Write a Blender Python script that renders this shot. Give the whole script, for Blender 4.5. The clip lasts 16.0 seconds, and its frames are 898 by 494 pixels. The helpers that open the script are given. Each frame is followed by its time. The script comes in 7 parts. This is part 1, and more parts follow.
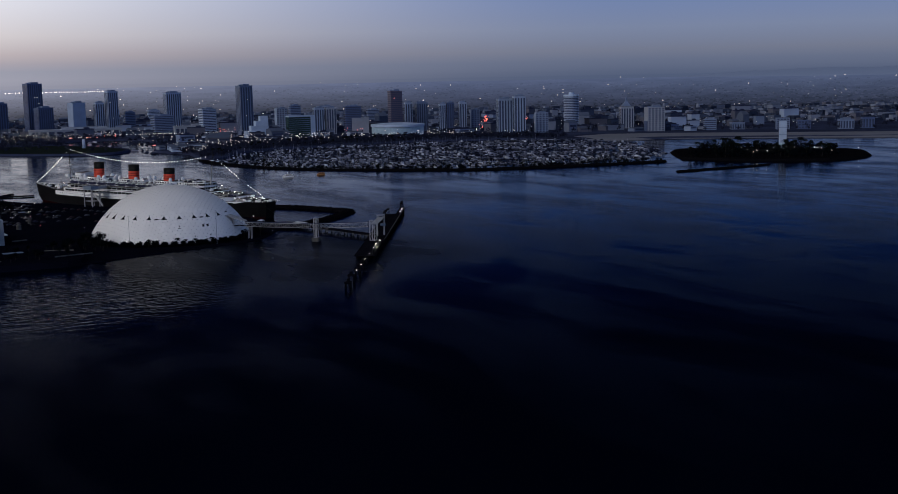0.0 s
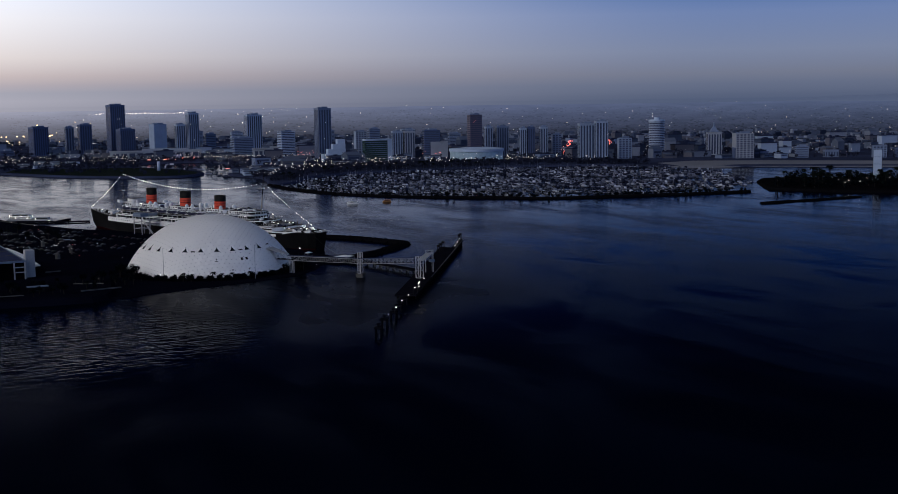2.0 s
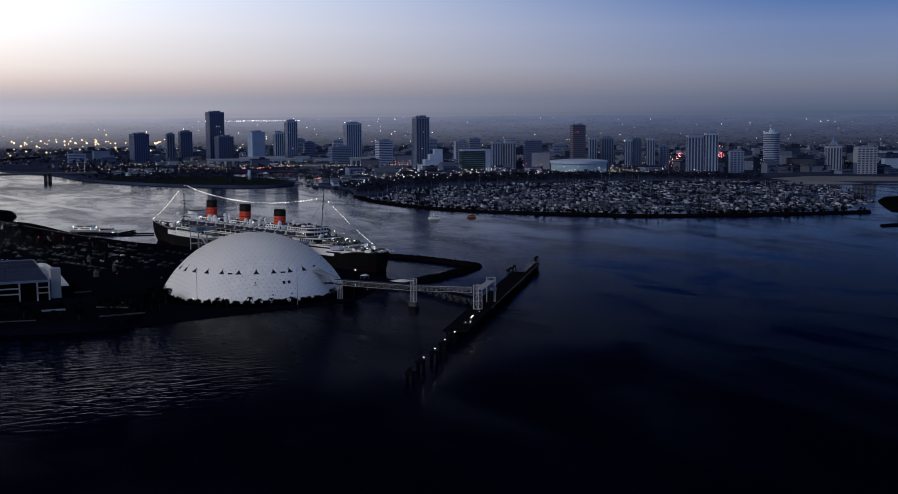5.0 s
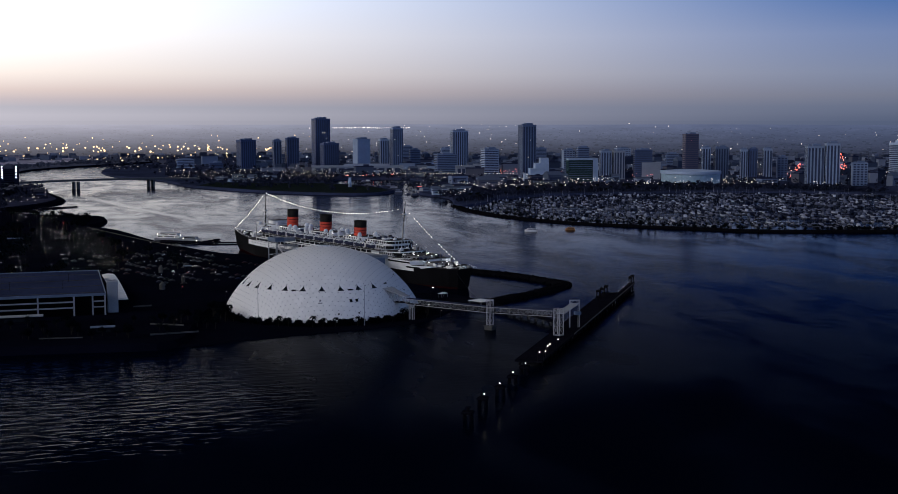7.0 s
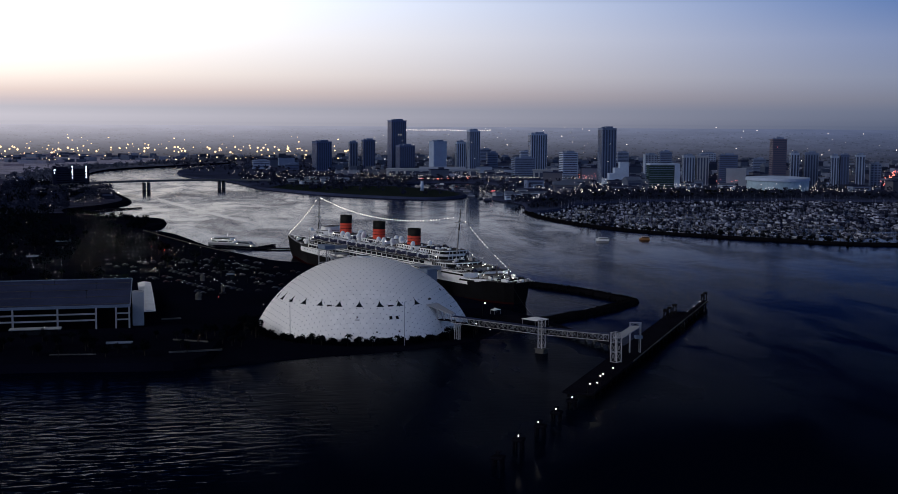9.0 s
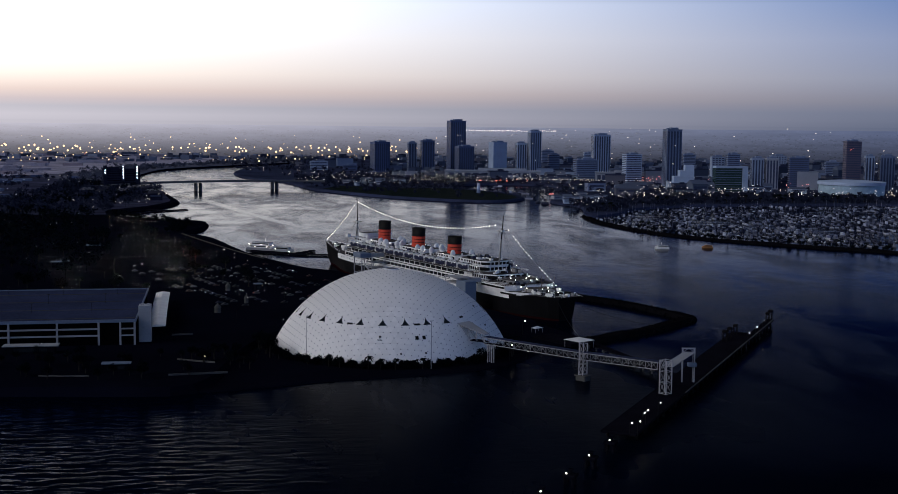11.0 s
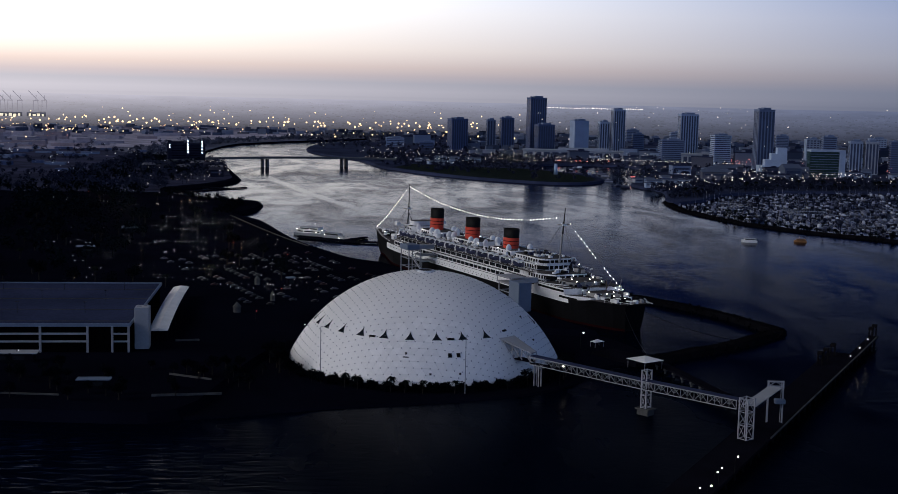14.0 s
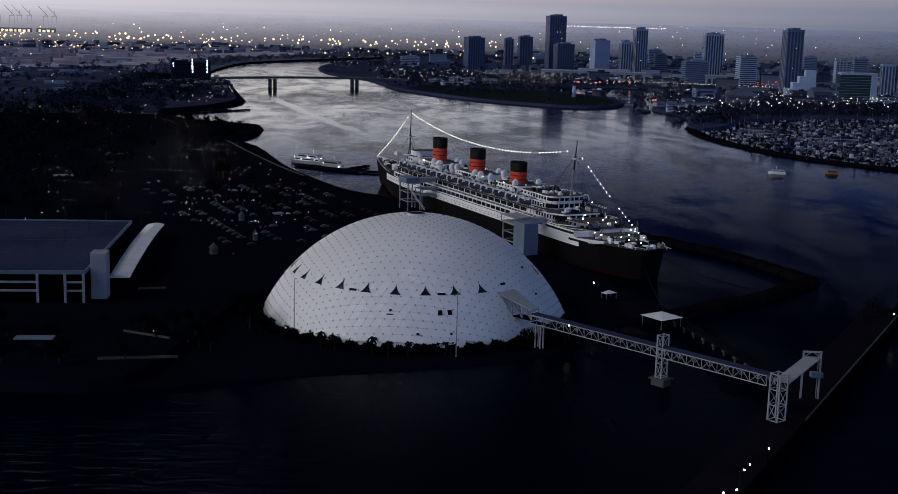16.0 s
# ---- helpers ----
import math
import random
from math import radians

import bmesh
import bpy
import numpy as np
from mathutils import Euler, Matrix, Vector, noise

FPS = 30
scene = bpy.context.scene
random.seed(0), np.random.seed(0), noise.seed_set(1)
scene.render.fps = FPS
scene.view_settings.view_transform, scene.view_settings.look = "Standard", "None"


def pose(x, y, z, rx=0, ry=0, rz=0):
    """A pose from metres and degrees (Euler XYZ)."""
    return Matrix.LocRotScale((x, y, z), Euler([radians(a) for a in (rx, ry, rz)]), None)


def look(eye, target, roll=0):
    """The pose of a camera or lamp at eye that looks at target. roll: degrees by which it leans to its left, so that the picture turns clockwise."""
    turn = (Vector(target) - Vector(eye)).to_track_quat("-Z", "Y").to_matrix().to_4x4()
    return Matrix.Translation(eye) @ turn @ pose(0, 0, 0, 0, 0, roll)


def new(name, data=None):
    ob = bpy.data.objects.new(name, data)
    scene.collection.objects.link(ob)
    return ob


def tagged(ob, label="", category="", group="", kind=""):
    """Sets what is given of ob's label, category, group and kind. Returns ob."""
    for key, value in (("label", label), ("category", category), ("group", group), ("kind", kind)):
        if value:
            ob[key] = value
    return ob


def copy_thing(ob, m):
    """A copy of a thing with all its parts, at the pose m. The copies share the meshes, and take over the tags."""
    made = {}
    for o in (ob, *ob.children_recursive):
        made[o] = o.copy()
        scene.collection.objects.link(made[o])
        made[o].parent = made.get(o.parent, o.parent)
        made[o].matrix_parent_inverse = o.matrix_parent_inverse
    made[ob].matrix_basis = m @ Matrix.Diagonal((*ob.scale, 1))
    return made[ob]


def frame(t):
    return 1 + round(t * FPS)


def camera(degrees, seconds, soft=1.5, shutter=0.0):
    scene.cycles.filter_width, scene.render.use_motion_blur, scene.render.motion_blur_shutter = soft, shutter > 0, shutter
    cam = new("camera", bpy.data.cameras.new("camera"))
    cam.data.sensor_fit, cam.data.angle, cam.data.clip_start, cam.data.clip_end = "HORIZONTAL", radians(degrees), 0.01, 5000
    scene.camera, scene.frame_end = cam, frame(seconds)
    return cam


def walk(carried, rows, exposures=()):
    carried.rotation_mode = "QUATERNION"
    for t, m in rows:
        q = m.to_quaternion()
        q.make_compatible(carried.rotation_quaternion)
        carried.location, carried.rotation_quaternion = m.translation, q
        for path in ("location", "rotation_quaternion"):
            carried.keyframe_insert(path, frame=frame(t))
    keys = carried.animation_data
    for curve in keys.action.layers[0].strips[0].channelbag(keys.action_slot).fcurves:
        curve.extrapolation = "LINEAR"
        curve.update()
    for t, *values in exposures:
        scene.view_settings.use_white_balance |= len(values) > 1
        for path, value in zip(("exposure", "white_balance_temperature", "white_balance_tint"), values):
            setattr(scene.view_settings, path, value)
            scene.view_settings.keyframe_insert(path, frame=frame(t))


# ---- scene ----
cam = camera(40.24, 16.0, soft=0.8)
PATH = [
    (0, (-286.84, -930.72, 116.81), (-237.286, -844.941, 103.172), -1.10),
    (0.5, (-272.58, -920.55, 117.67), (-224.565, -833.823, 104.498), -1.05),
    (1, (-258.76, -910.17, 118.21), (-212.381, -822.496, 105.432), -0.96),
    (1.5, (-245.28, -899.53, 118.86), (-200.546, -810.939, 106.569), -0.89),
    (2, (-232.17, -888.73, 119.13), (-189.068, -799.263, 107.385), -0.78),
    (2.5, (-219.74, -877.79, 119.08), (-178.288, -787.470, 107.933), -0.71),
    (3, (-208.33, -866.19, 118.84), (-168.059, -775.324, 107.823), -0.61),
    (5.5, (-151.58, -801.09, 117.66), (-119.622, -706.936, 107.003), -0.25),
    (6, (-141.30, -787.89, 117.42), (-112.268, -692.766, 107.027), -0.14),
    (6.5, (-131.47, -774.45, 117.03), (-104.360, -678.746, 106.721), -0.08),
    (7, (-121.88, -760.53, 116.59), (-96.264, -664.409, 106.383), 0.01),
    (7.5, (-112.54, -746.79, 116.38), (-88.143, -650.345, 106.253), 0.11),
    (8, (-103.99, -732.71, 116.21), (-80.567, -636.023, 106.105), 0.25),
    (8.5, (-95.51, -718.91, 115.93), (-74.291, -621.706, 105.895), 0.34),
    (9, (-87.73, -704.66, 116.00), (-68.870, -606.970, 105.990), 0.41),
    (9.5, (-80.08, -690.35, 115.86), (-63.105, -592.313, 105.845), 0.47),
    (12, (-48.41, -614.32, 115.76), (-36.794, -515.512, 105.622), 0.78),
    (12.5, (-43.23, -599.34, 115.94), (-32.727, -500.440, 105.529), 0.94),
    (13, (-38.30, -584.75, 116.20), (-28.912, -485.782, 105.420), 1.07),
    (13.5, (-33.67, -570.09, 116.61), (-25.682, -471.061, 105.204), 1.20),
    (14, (-29.42, -554.88, 116.90), (-22.879, -455.825, 104.865), 1.27),
    (14.5, (-25.52, -539.82, 117.17), (-19.487, -440.813, 104.483), 1.28),
    (15, (-21.92, -524.99, 117.39), (-16.101, -426.114, 103.635), 1.34),
    (15.5, (-18.53, -509.68, 117.75), (-13.122, -411.106, 101.832), 1.49),
    (16, (-15.18, -494.17, 118.15), (-10.154, -396.040, 99.572), 1.58),
]
walk(cam, [(t, look(eye, target, roll)) for t, eye, target, roll in PATH])

from mathutils import geometry

# ---- world: afterglow of the sun that has set, sky darkening towards the zenith ----
SUN_AZ = -32.0  # degrees right of +y
sun_dir = (math.sin(radians(SUN_AZ)), math.cos(radians(SUN_AZ)), 0.0)


def ramp(nt, stops, fac):
    n = nt.nodes.new("ShaderNodeValToRGB")
    el = n.color_ramp.elements
    while len(el) < len(stops):
        el.new(0.5)
    for e, (p, c) in zip(el, stops):
        e.position, e.color = p, (*c, 1.0)
    nt.links.new(fac, n.inputs[0])
    return n.outputs[0]


def math_node(nt, op, a, b=None, clamp=False):
    n = nt.nodes.new("ShaderNodeMath")
    n.operation, n.use_clamp = op, clamp
    for i, v in enumerate((a, b)):
        if v is None:
            continue
        if isinstance(v, (int, float)):
            n.inputs[i].default_value = v
        else:
            nt.links.new(v, n.inputs[i])
    return n.outputs[0]


def mix_rgb(nt, fac, a, b, kind="MIX"):
    n = nt.nodes.new("ShaderNodeMix")
    n.data_type, n.blend_type = "RGBA", kind
    for sock, v in ((n.inputs[0], fac), (n.inputs[6], a), (n.inputs[7], b)):
        if isinstance(v, (int, float)):
            sock.default_value = v
        elif isinstance(v, tuple):
            sock.default_value = (*v, 1.0)
        else:
            nt.links.new(v, sock)
    return n.outputs[2]


world = bpy.data.worlds.new("dusk_sky")
scene.world = world
world.use_nodes = True
wn = world.node_tree
wn.nodes.clear()
coord = wn.nodes.new("ShaderNodeTexCoord")
sep = wn.nodes.new("ShaderNodeSeparateXYZ")
wn.links.new(coord.outputs["Generated"], sep.inputs[0])
# height over the horizon, stretched so that the first degrees get half of the ramp
height = math_node(wn, "POWER", math_node(wn, "MAXIMUM", sep.outputs[2], 0.0), 0.4)
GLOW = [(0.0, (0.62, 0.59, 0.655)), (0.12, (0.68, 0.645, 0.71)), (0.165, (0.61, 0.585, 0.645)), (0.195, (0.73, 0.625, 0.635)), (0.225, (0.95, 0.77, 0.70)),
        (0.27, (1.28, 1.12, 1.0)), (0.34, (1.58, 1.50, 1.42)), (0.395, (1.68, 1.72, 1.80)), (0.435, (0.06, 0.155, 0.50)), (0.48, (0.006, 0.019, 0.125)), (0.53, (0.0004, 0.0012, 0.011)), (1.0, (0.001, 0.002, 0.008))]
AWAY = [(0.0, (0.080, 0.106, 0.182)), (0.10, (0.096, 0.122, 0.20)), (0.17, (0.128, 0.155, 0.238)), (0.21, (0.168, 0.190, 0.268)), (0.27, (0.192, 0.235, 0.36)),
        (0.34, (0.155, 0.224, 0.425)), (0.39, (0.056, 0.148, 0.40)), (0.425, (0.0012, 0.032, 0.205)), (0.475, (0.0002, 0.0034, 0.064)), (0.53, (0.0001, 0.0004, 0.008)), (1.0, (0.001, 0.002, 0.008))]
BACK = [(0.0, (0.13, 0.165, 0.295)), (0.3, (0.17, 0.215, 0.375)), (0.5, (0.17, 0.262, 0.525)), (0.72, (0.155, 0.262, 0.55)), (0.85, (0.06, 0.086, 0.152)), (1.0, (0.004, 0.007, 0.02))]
dot = wn.nodes.new("ShaderNodeVectorMath")
dot.operation = "DOT_PRODUCT"
dot.inputs[1].default_value = sun_dir
wn.links.new(coord.outputs["Generated"], dot.inputs[0])
flat = math_node(wn, "SQRT", math_node(wn, "SUBTRACT", 1.0001, math_node(wn, "MULTIPLY", sep.outputs[2], sep.outputs[2])))
toward = math_node(wn, "DIVIDE", dot.outputs["Value"], flat)
sunward = wn.nodes.new("ShaderNodeMapRange")
sunward.interpolation_type = "LINEAR"
sunward.inputs[1].default_value, sunward.inputs[2].default_value = 0.32, 0.97
wn.links.new(toward, sunward.inputs[0])
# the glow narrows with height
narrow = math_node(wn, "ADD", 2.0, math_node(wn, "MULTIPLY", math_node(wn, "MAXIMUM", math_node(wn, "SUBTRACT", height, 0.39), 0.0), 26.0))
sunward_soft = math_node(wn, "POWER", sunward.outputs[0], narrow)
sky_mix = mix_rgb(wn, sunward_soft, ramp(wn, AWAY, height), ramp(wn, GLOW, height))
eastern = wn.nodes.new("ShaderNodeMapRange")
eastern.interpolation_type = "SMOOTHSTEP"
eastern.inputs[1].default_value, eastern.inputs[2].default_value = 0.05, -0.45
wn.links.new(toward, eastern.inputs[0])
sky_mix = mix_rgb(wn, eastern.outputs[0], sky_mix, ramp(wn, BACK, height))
nishita = wn.nodes.new("ShaderNodeTexSky")
nishita.sky_type, nishita.sun_disc = "NISHITA", False
nishita.sun_elevation, nishita.sun_rotation = radians(-1.0), radians(SUN_AZ)
nishita.dust_density = 2.0
faint = mix_rgb(wn, 1.0, nishita.outputs[0], (0.006, 0.006, 0.006), "MULTIPLY")
total = mix_rgb(wn, 1.0, sky_mix, faint, "ADD")
bg = wn.nodes.new("ShaderNodeBackground")
bg.inputs[1].default_value = 1.0
wn.links.new(total, bg.inputs[0])
out = wn.nodes.new("ShaderNodeOutputWorld")
wn.links.new(bg.outputs[0], out.inputs[0])

sun = new("sun", bpy.data.lights.new("sun", "SUN"))
sun.data.energy, sun.data.angle, sun.data.color = 1.36, radians(45), (0.965, 0.955, 0.985)
sun.matrix_world = look((0, 0, 0), (0.88, 0.16, -0.50))

# ---- materials ----


def material(name, color, rough=0.7, var=0.25, scale=0.2, fine=3.0, bump=0.0, metal=0.0, spec=0.5, tint=None, per=0.0):
    """Paint, stone, steel and the like: a base colour with broad stains, fine grain and, if wanted, relief. per: change from piece to piece."""
    m = bpy.data.materials.new(name)
    m.use_nodes = True
    nt = m.node_tree
    b = nt.nodes["Principled BSDF"]
    tc = nt.nodes.new("ShaderNodeTexCoord")
    big, small = nt.nodes.new("ShaderNodeTexNoise"), nt.nodes.new("ShaderNodeTexNoise")
    for n, s, det in ((big, scale, 4.0), (small, fine, 3.0)):
        n.inputs["Scale"].default_value, n.inputs["Detail"].default_value = s, det
        nt.links.new(tc.outputs["Object"], n.inputs["Vector"])
    grain = math_node(nt, "ADD", math_node(nt, "MULTIPLY", big.outputs[0], 0.65), math_node(nt, "MULTIPLY", small.outputs[0], 0.35))
    if per:
        info = nt.nodes.new("ShaderNodeObjectInfo")
        grain = math_node(nt, "ADD", grain, math_node(nt, "MULTIPLY", math_node(nt, "SUBTRACT", info.outputs["Random"], 0.5), per))
    dark = tuple(c * (1 - var) for c in color)
    light = tuple(min(1.0, c * (1 + var)) for c in (tint or color))
    nt.links.new(ramp(nt, [(0.3, dark), (0.7, light)], grain), b.inputs["Base Color"])
    b.inputs["Roughness"].default_value, b.inputs["Metallic"].default_value = rough, metal
    b.inputs["Specular IOR Level"].default_value = spec
    if bump:
        bp = nt.nodes.new("ShaderNodeBump")
        bp.inputs["Strength"].default_value, bp.inputs["Distance"].default_value = bump, 0.3
        nt.links.new(small.outputs[0], bp.inputs["Height"])
        nt.links.new(bp.outputs[0], b.inputs["Normal"])
    return m


def glow(name, color, strength):
    m = bpy.data.materials.new(name)
    m.use_nodes = True
    b = m.node_tree.nodes["Principled BSDF"]
    b.inputs["Base Color"].default_value = (0.8, 0.8, 0.8, 1)
    b.inputs["Emission Color"].default_value = (*color, 1)
    b.inputs["Emission Strength"].default_value = strength
    return m


WAKE = (433.23, -0.42281, 0.000056479)  # the line of the wake: offset, slope and bend


def water_material():
    m = bpy.data.materials.new("harbour_water")
    m.use_nodes = True
    nt = m.node_tree
    b = nt.nodes["Principled BSDF"]
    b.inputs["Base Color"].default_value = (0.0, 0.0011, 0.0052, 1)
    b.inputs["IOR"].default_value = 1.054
    tc = nt.nodes.new("ShaderNodeTexCoord")

    def layer(scale, stretch, turn, detail, warp):
        mp = nt.nodes.new("ShaderNodeMapping")
        mp.inputs["Rotation"].default_value = (0, 0, radians(turn))
        mp.inputs["Scale"].default_value = (scale, scale * stretch, scale)
        nt.links.new(tc.outputs["Object"], mp.inputs["Vector"])
        n = nt.nodes.new("ShaderNodeTexNoise")
        n.inputs["Scale"].default_value, n.inputs["Detail"].default_value, n.inputs["Distortion"].default_value = 1.0, detail, warp
        nt.links.new(mp.outputs[0], n.inputs["Vector"])
        return n.outputs[0]

    chop = layer(0.13, 1.7, 12, 3.0, 0.5)
    ripple = layer(0.9, 1.6, -15, 2.0, 0.2)
    # wind streaks and current lines: the chop is rougher in some patches and nearly slick in others
    streak = layer(0.0075, 0.30, -24, 4.0, 1.6)
    patch = layer(0.016, 0.42, 20, 4.0, 1.6)
    thread = layer(0.05, 0.35, -6, 3.0, 1.2)
    blend = math_node(nt, "ADD", math_node(nt, "MULTIPLY", streak, 0.45), math_node(nt, "MULTIPLY", patch, 0.38))
    blend = math_node(nt, "ADD", blend, math_node(nt, "MULTIPLY", thread, 0.17))
    calm = ramp(nt, [(0.42, (0.0,) * 3), (0.58, (1.0,) * 3)], blend)
    # the wake of a boat that went up the river: a long bent band of smoothed water
    xyz = nt.nodes.new("ShaderNodeSeparateXYZ")
    nt.links.new(tc.outputs["Object"], xyz.inputs[0])
    along = xyz.outputs[1]
    bend = math_node(nt, "ADD", math_node(nt, "MULTIPLY", along, WAKE[1]), math_node(nt, "MULTIPLY", math_node(nt, "MULTIPLY", along, along), WAKE[2]))
    off = math_node(nt, "SUBTRACT", math_node(nt, "SUBTRACT", xyz.outputs[0], WAKE[0]), bend)
    off = math_node(nt, "ABSOLUTE", math_node(nt, "ADD", off, math_node(nt, "MULTIPLY", math_node(nt, "SUBTRACT", patch, 0.5), 22.0)))

    def fade(value, a, b):
        n = nt.nodes.new("ShaderNodeMapRange")
        n.interpolation_type = "SMOOTHSTEP"
        n.inputs[1].default_value, n.inputs[2].default_value = a, b
        nt.links.new(value, n.inputs[0])
        return n.outputs[0]

    span = math_node(nt, "MULTIPLY", fade(along, 930.0, 1080.0), fade(along, 1640.0, 1500.0))
    band = math_node(nt, "SUBTRACT", 1.0, math_node(nt, "MULTIPLY", span, math_node(nt, "MULTIPLY", fade(off, 10.0, 3.0), 0.8)))
    calm = math_node(nt, "MULTIPLY", calm, band)
    high = math_node(nt, "ADD", math_node(nt, "MULTIPLY", chop, 1.0), math_node(nt, "MULTIPLY", ripple, 0.2))
    high = math_node(nt, "MULTIPLY", high, math_node(nt, "ADD", 0.25, math_node(nt, "MULTIPLY", calm, 0.65)))
    # longer wavelets that run along the berth side's shore
    swell = layer(0.075, 3.4, 14, 1.5, 0.5)
    place = nt.nodes.new("ShaderNodeVectorMath")
    place.operation = "DISTANCE"
    nt.links.new(tc.outputs["Object"], place.inputs[0])
    place.inputs[1].default_value = (-55.0, 75.0, 0.0)
    near = nt.nodes.new("ShaderNodeMapRange")
    near.interpolation_type = "SMOOTHSTEP"
    near.inputs[1].default_value, near.inputs[2].default_value, near.inputs[3].default_value, near.inputs[4].default_value = 150.0, 55.0, 0.0, 1.0
    nt.links.new(place.outputs["Value"], near.inputs[0])
    high = math_node(nt, "ADD", high, math_node(nt, "MULTIPLY", math_node(nt, "MULTIPLY", swell, near.outputs[0]), 5.2))
    bp = nt.nodes.new("ShaderNodeBump")
    bp.inputs["Strength"].default_value, bp.inputs["Distance"].default_value = 0.28, 0.50
    nt.links.new(high, bp.inputs["Height"])
    nt.links.new(bp.outputs[0], b.inputs["Normal"])
    lee = nt.nodes.new("ShaderNodeVectorMath")
    lee.operation = "DISTANCE"
    nt.links.new(tc.outputs["Object"], lee.inputs[0])
    lee.inputs[1].default_value = (110.0, 130.0, 0.0)
    windy = math_node(nt, "MULTIPLY", fade(lee.outputs["Value"], 170.0, 70.0), 0.16)
    rough = math_node(nt, "ADD", math_node(nt, "ADD", 0.08, math_node(nt, "MULTIPLY", calm, 0.11)), windy)
    nt.links.new(rough, b.inputs["Roughness"])
    return m


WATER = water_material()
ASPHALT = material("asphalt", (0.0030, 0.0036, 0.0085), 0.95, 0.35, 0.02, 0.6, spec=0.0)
# city ground has the blue of haze mixed into its colour
LAND = material("city_ground", (0.030, 0.037, 0.072), 0.95, 0.5, 0.006, 0.05, spec=0.0)
GRASS = material("grass", (0.006, 0.011, 0.009), 0.95, 0.35, 0.05, 1.0, spec=0.04)
SAND = material("beach_sand", (0.16, 0.165, 0.19), 0.95, 0.15, 0.01, 0.3, spec=0.04)
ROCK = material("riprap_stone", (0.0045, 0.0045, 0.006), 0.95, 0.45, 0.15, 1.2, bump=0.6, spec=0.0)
CONCRETE = material("concrete", (0.30, 0.29, 0.27), 0.85, 0.25, 0.1, 1.5, spec=0.04)
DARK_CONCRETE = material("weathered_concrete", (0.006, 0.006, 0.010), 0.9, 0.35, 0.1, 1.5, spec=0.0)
PANEL = material("dome_panel_white", (0.84, 0.82, 0.80), 0.45, 0.05, 0.05, 1.0, per=0.35)
SEAM = material("dome_seam_grey", (0.62, 0.62, 0.64), 0.6, 0.15, 0.1, 1.0)
HUB = material("hub_dark_grey", (0.30, 0.30, 0.315), 0.6, 0.2, 0.5, 2.0)
DARK_GLASS = material("dark_glass", (0.015, 0.018, 0.022), 0.12, 0.2, 0.3, 2.0)
WHITE_STEEL = material("white_painted_steel", (0.60, 0.60, 0.60), 0.5, 0.12, 0.3, 2.0)
HULL = material("black_hull_paint", (0.006, 0.006, 0.007), 0.6, 0.3, 0.08, 0.8, spec=0.03)
BOOT = material("red_boot_topping", (0.022, 0.005, 0.006), 0.8, 0.35, 0.1, 0.8, spec=0.0)
SHIP_WHITE = material("ship_white_paint", (0.84, 0.83, 0.81), 0.5, 0.12, 0.12, 1.0)
DECK = material("teak_deck", (0.075, 0.068, 0.068), 0.9, 0.35, 0.1, 1.5, spec=0.05)
FUNNEL = material("funnel_orange_red", (0.60, 0.050, 0.020), 0.5, 0.12, 0.15, 1.0)
BLACK = material("black_paint", (0.006, 0.006, 0.006), 0.6, 0.3, 0.2, 2.0, spec=0.1)
MASTC = material("mast_buff_paint", (0.10, 0.075, 0.05), 0.6, 0.2, 0.2, 2.0)
BULB = glow("festoon_bulb_light", (1.0, 0.93, 0.80), 5.0)
LAMP = glow("lamp_light_white", (1.0, 0.92, 0.78), 7.0)
AMBER = glow("sodium_light", (1.0, 0.72, 0.36), 6.0)
REDL = glow("red_signal_light", (1.0, 0.05, 0.03), 6.0)
BLUEL = glow("blue_sign_light", (0.2, 0.3, 1.0), 2.0)



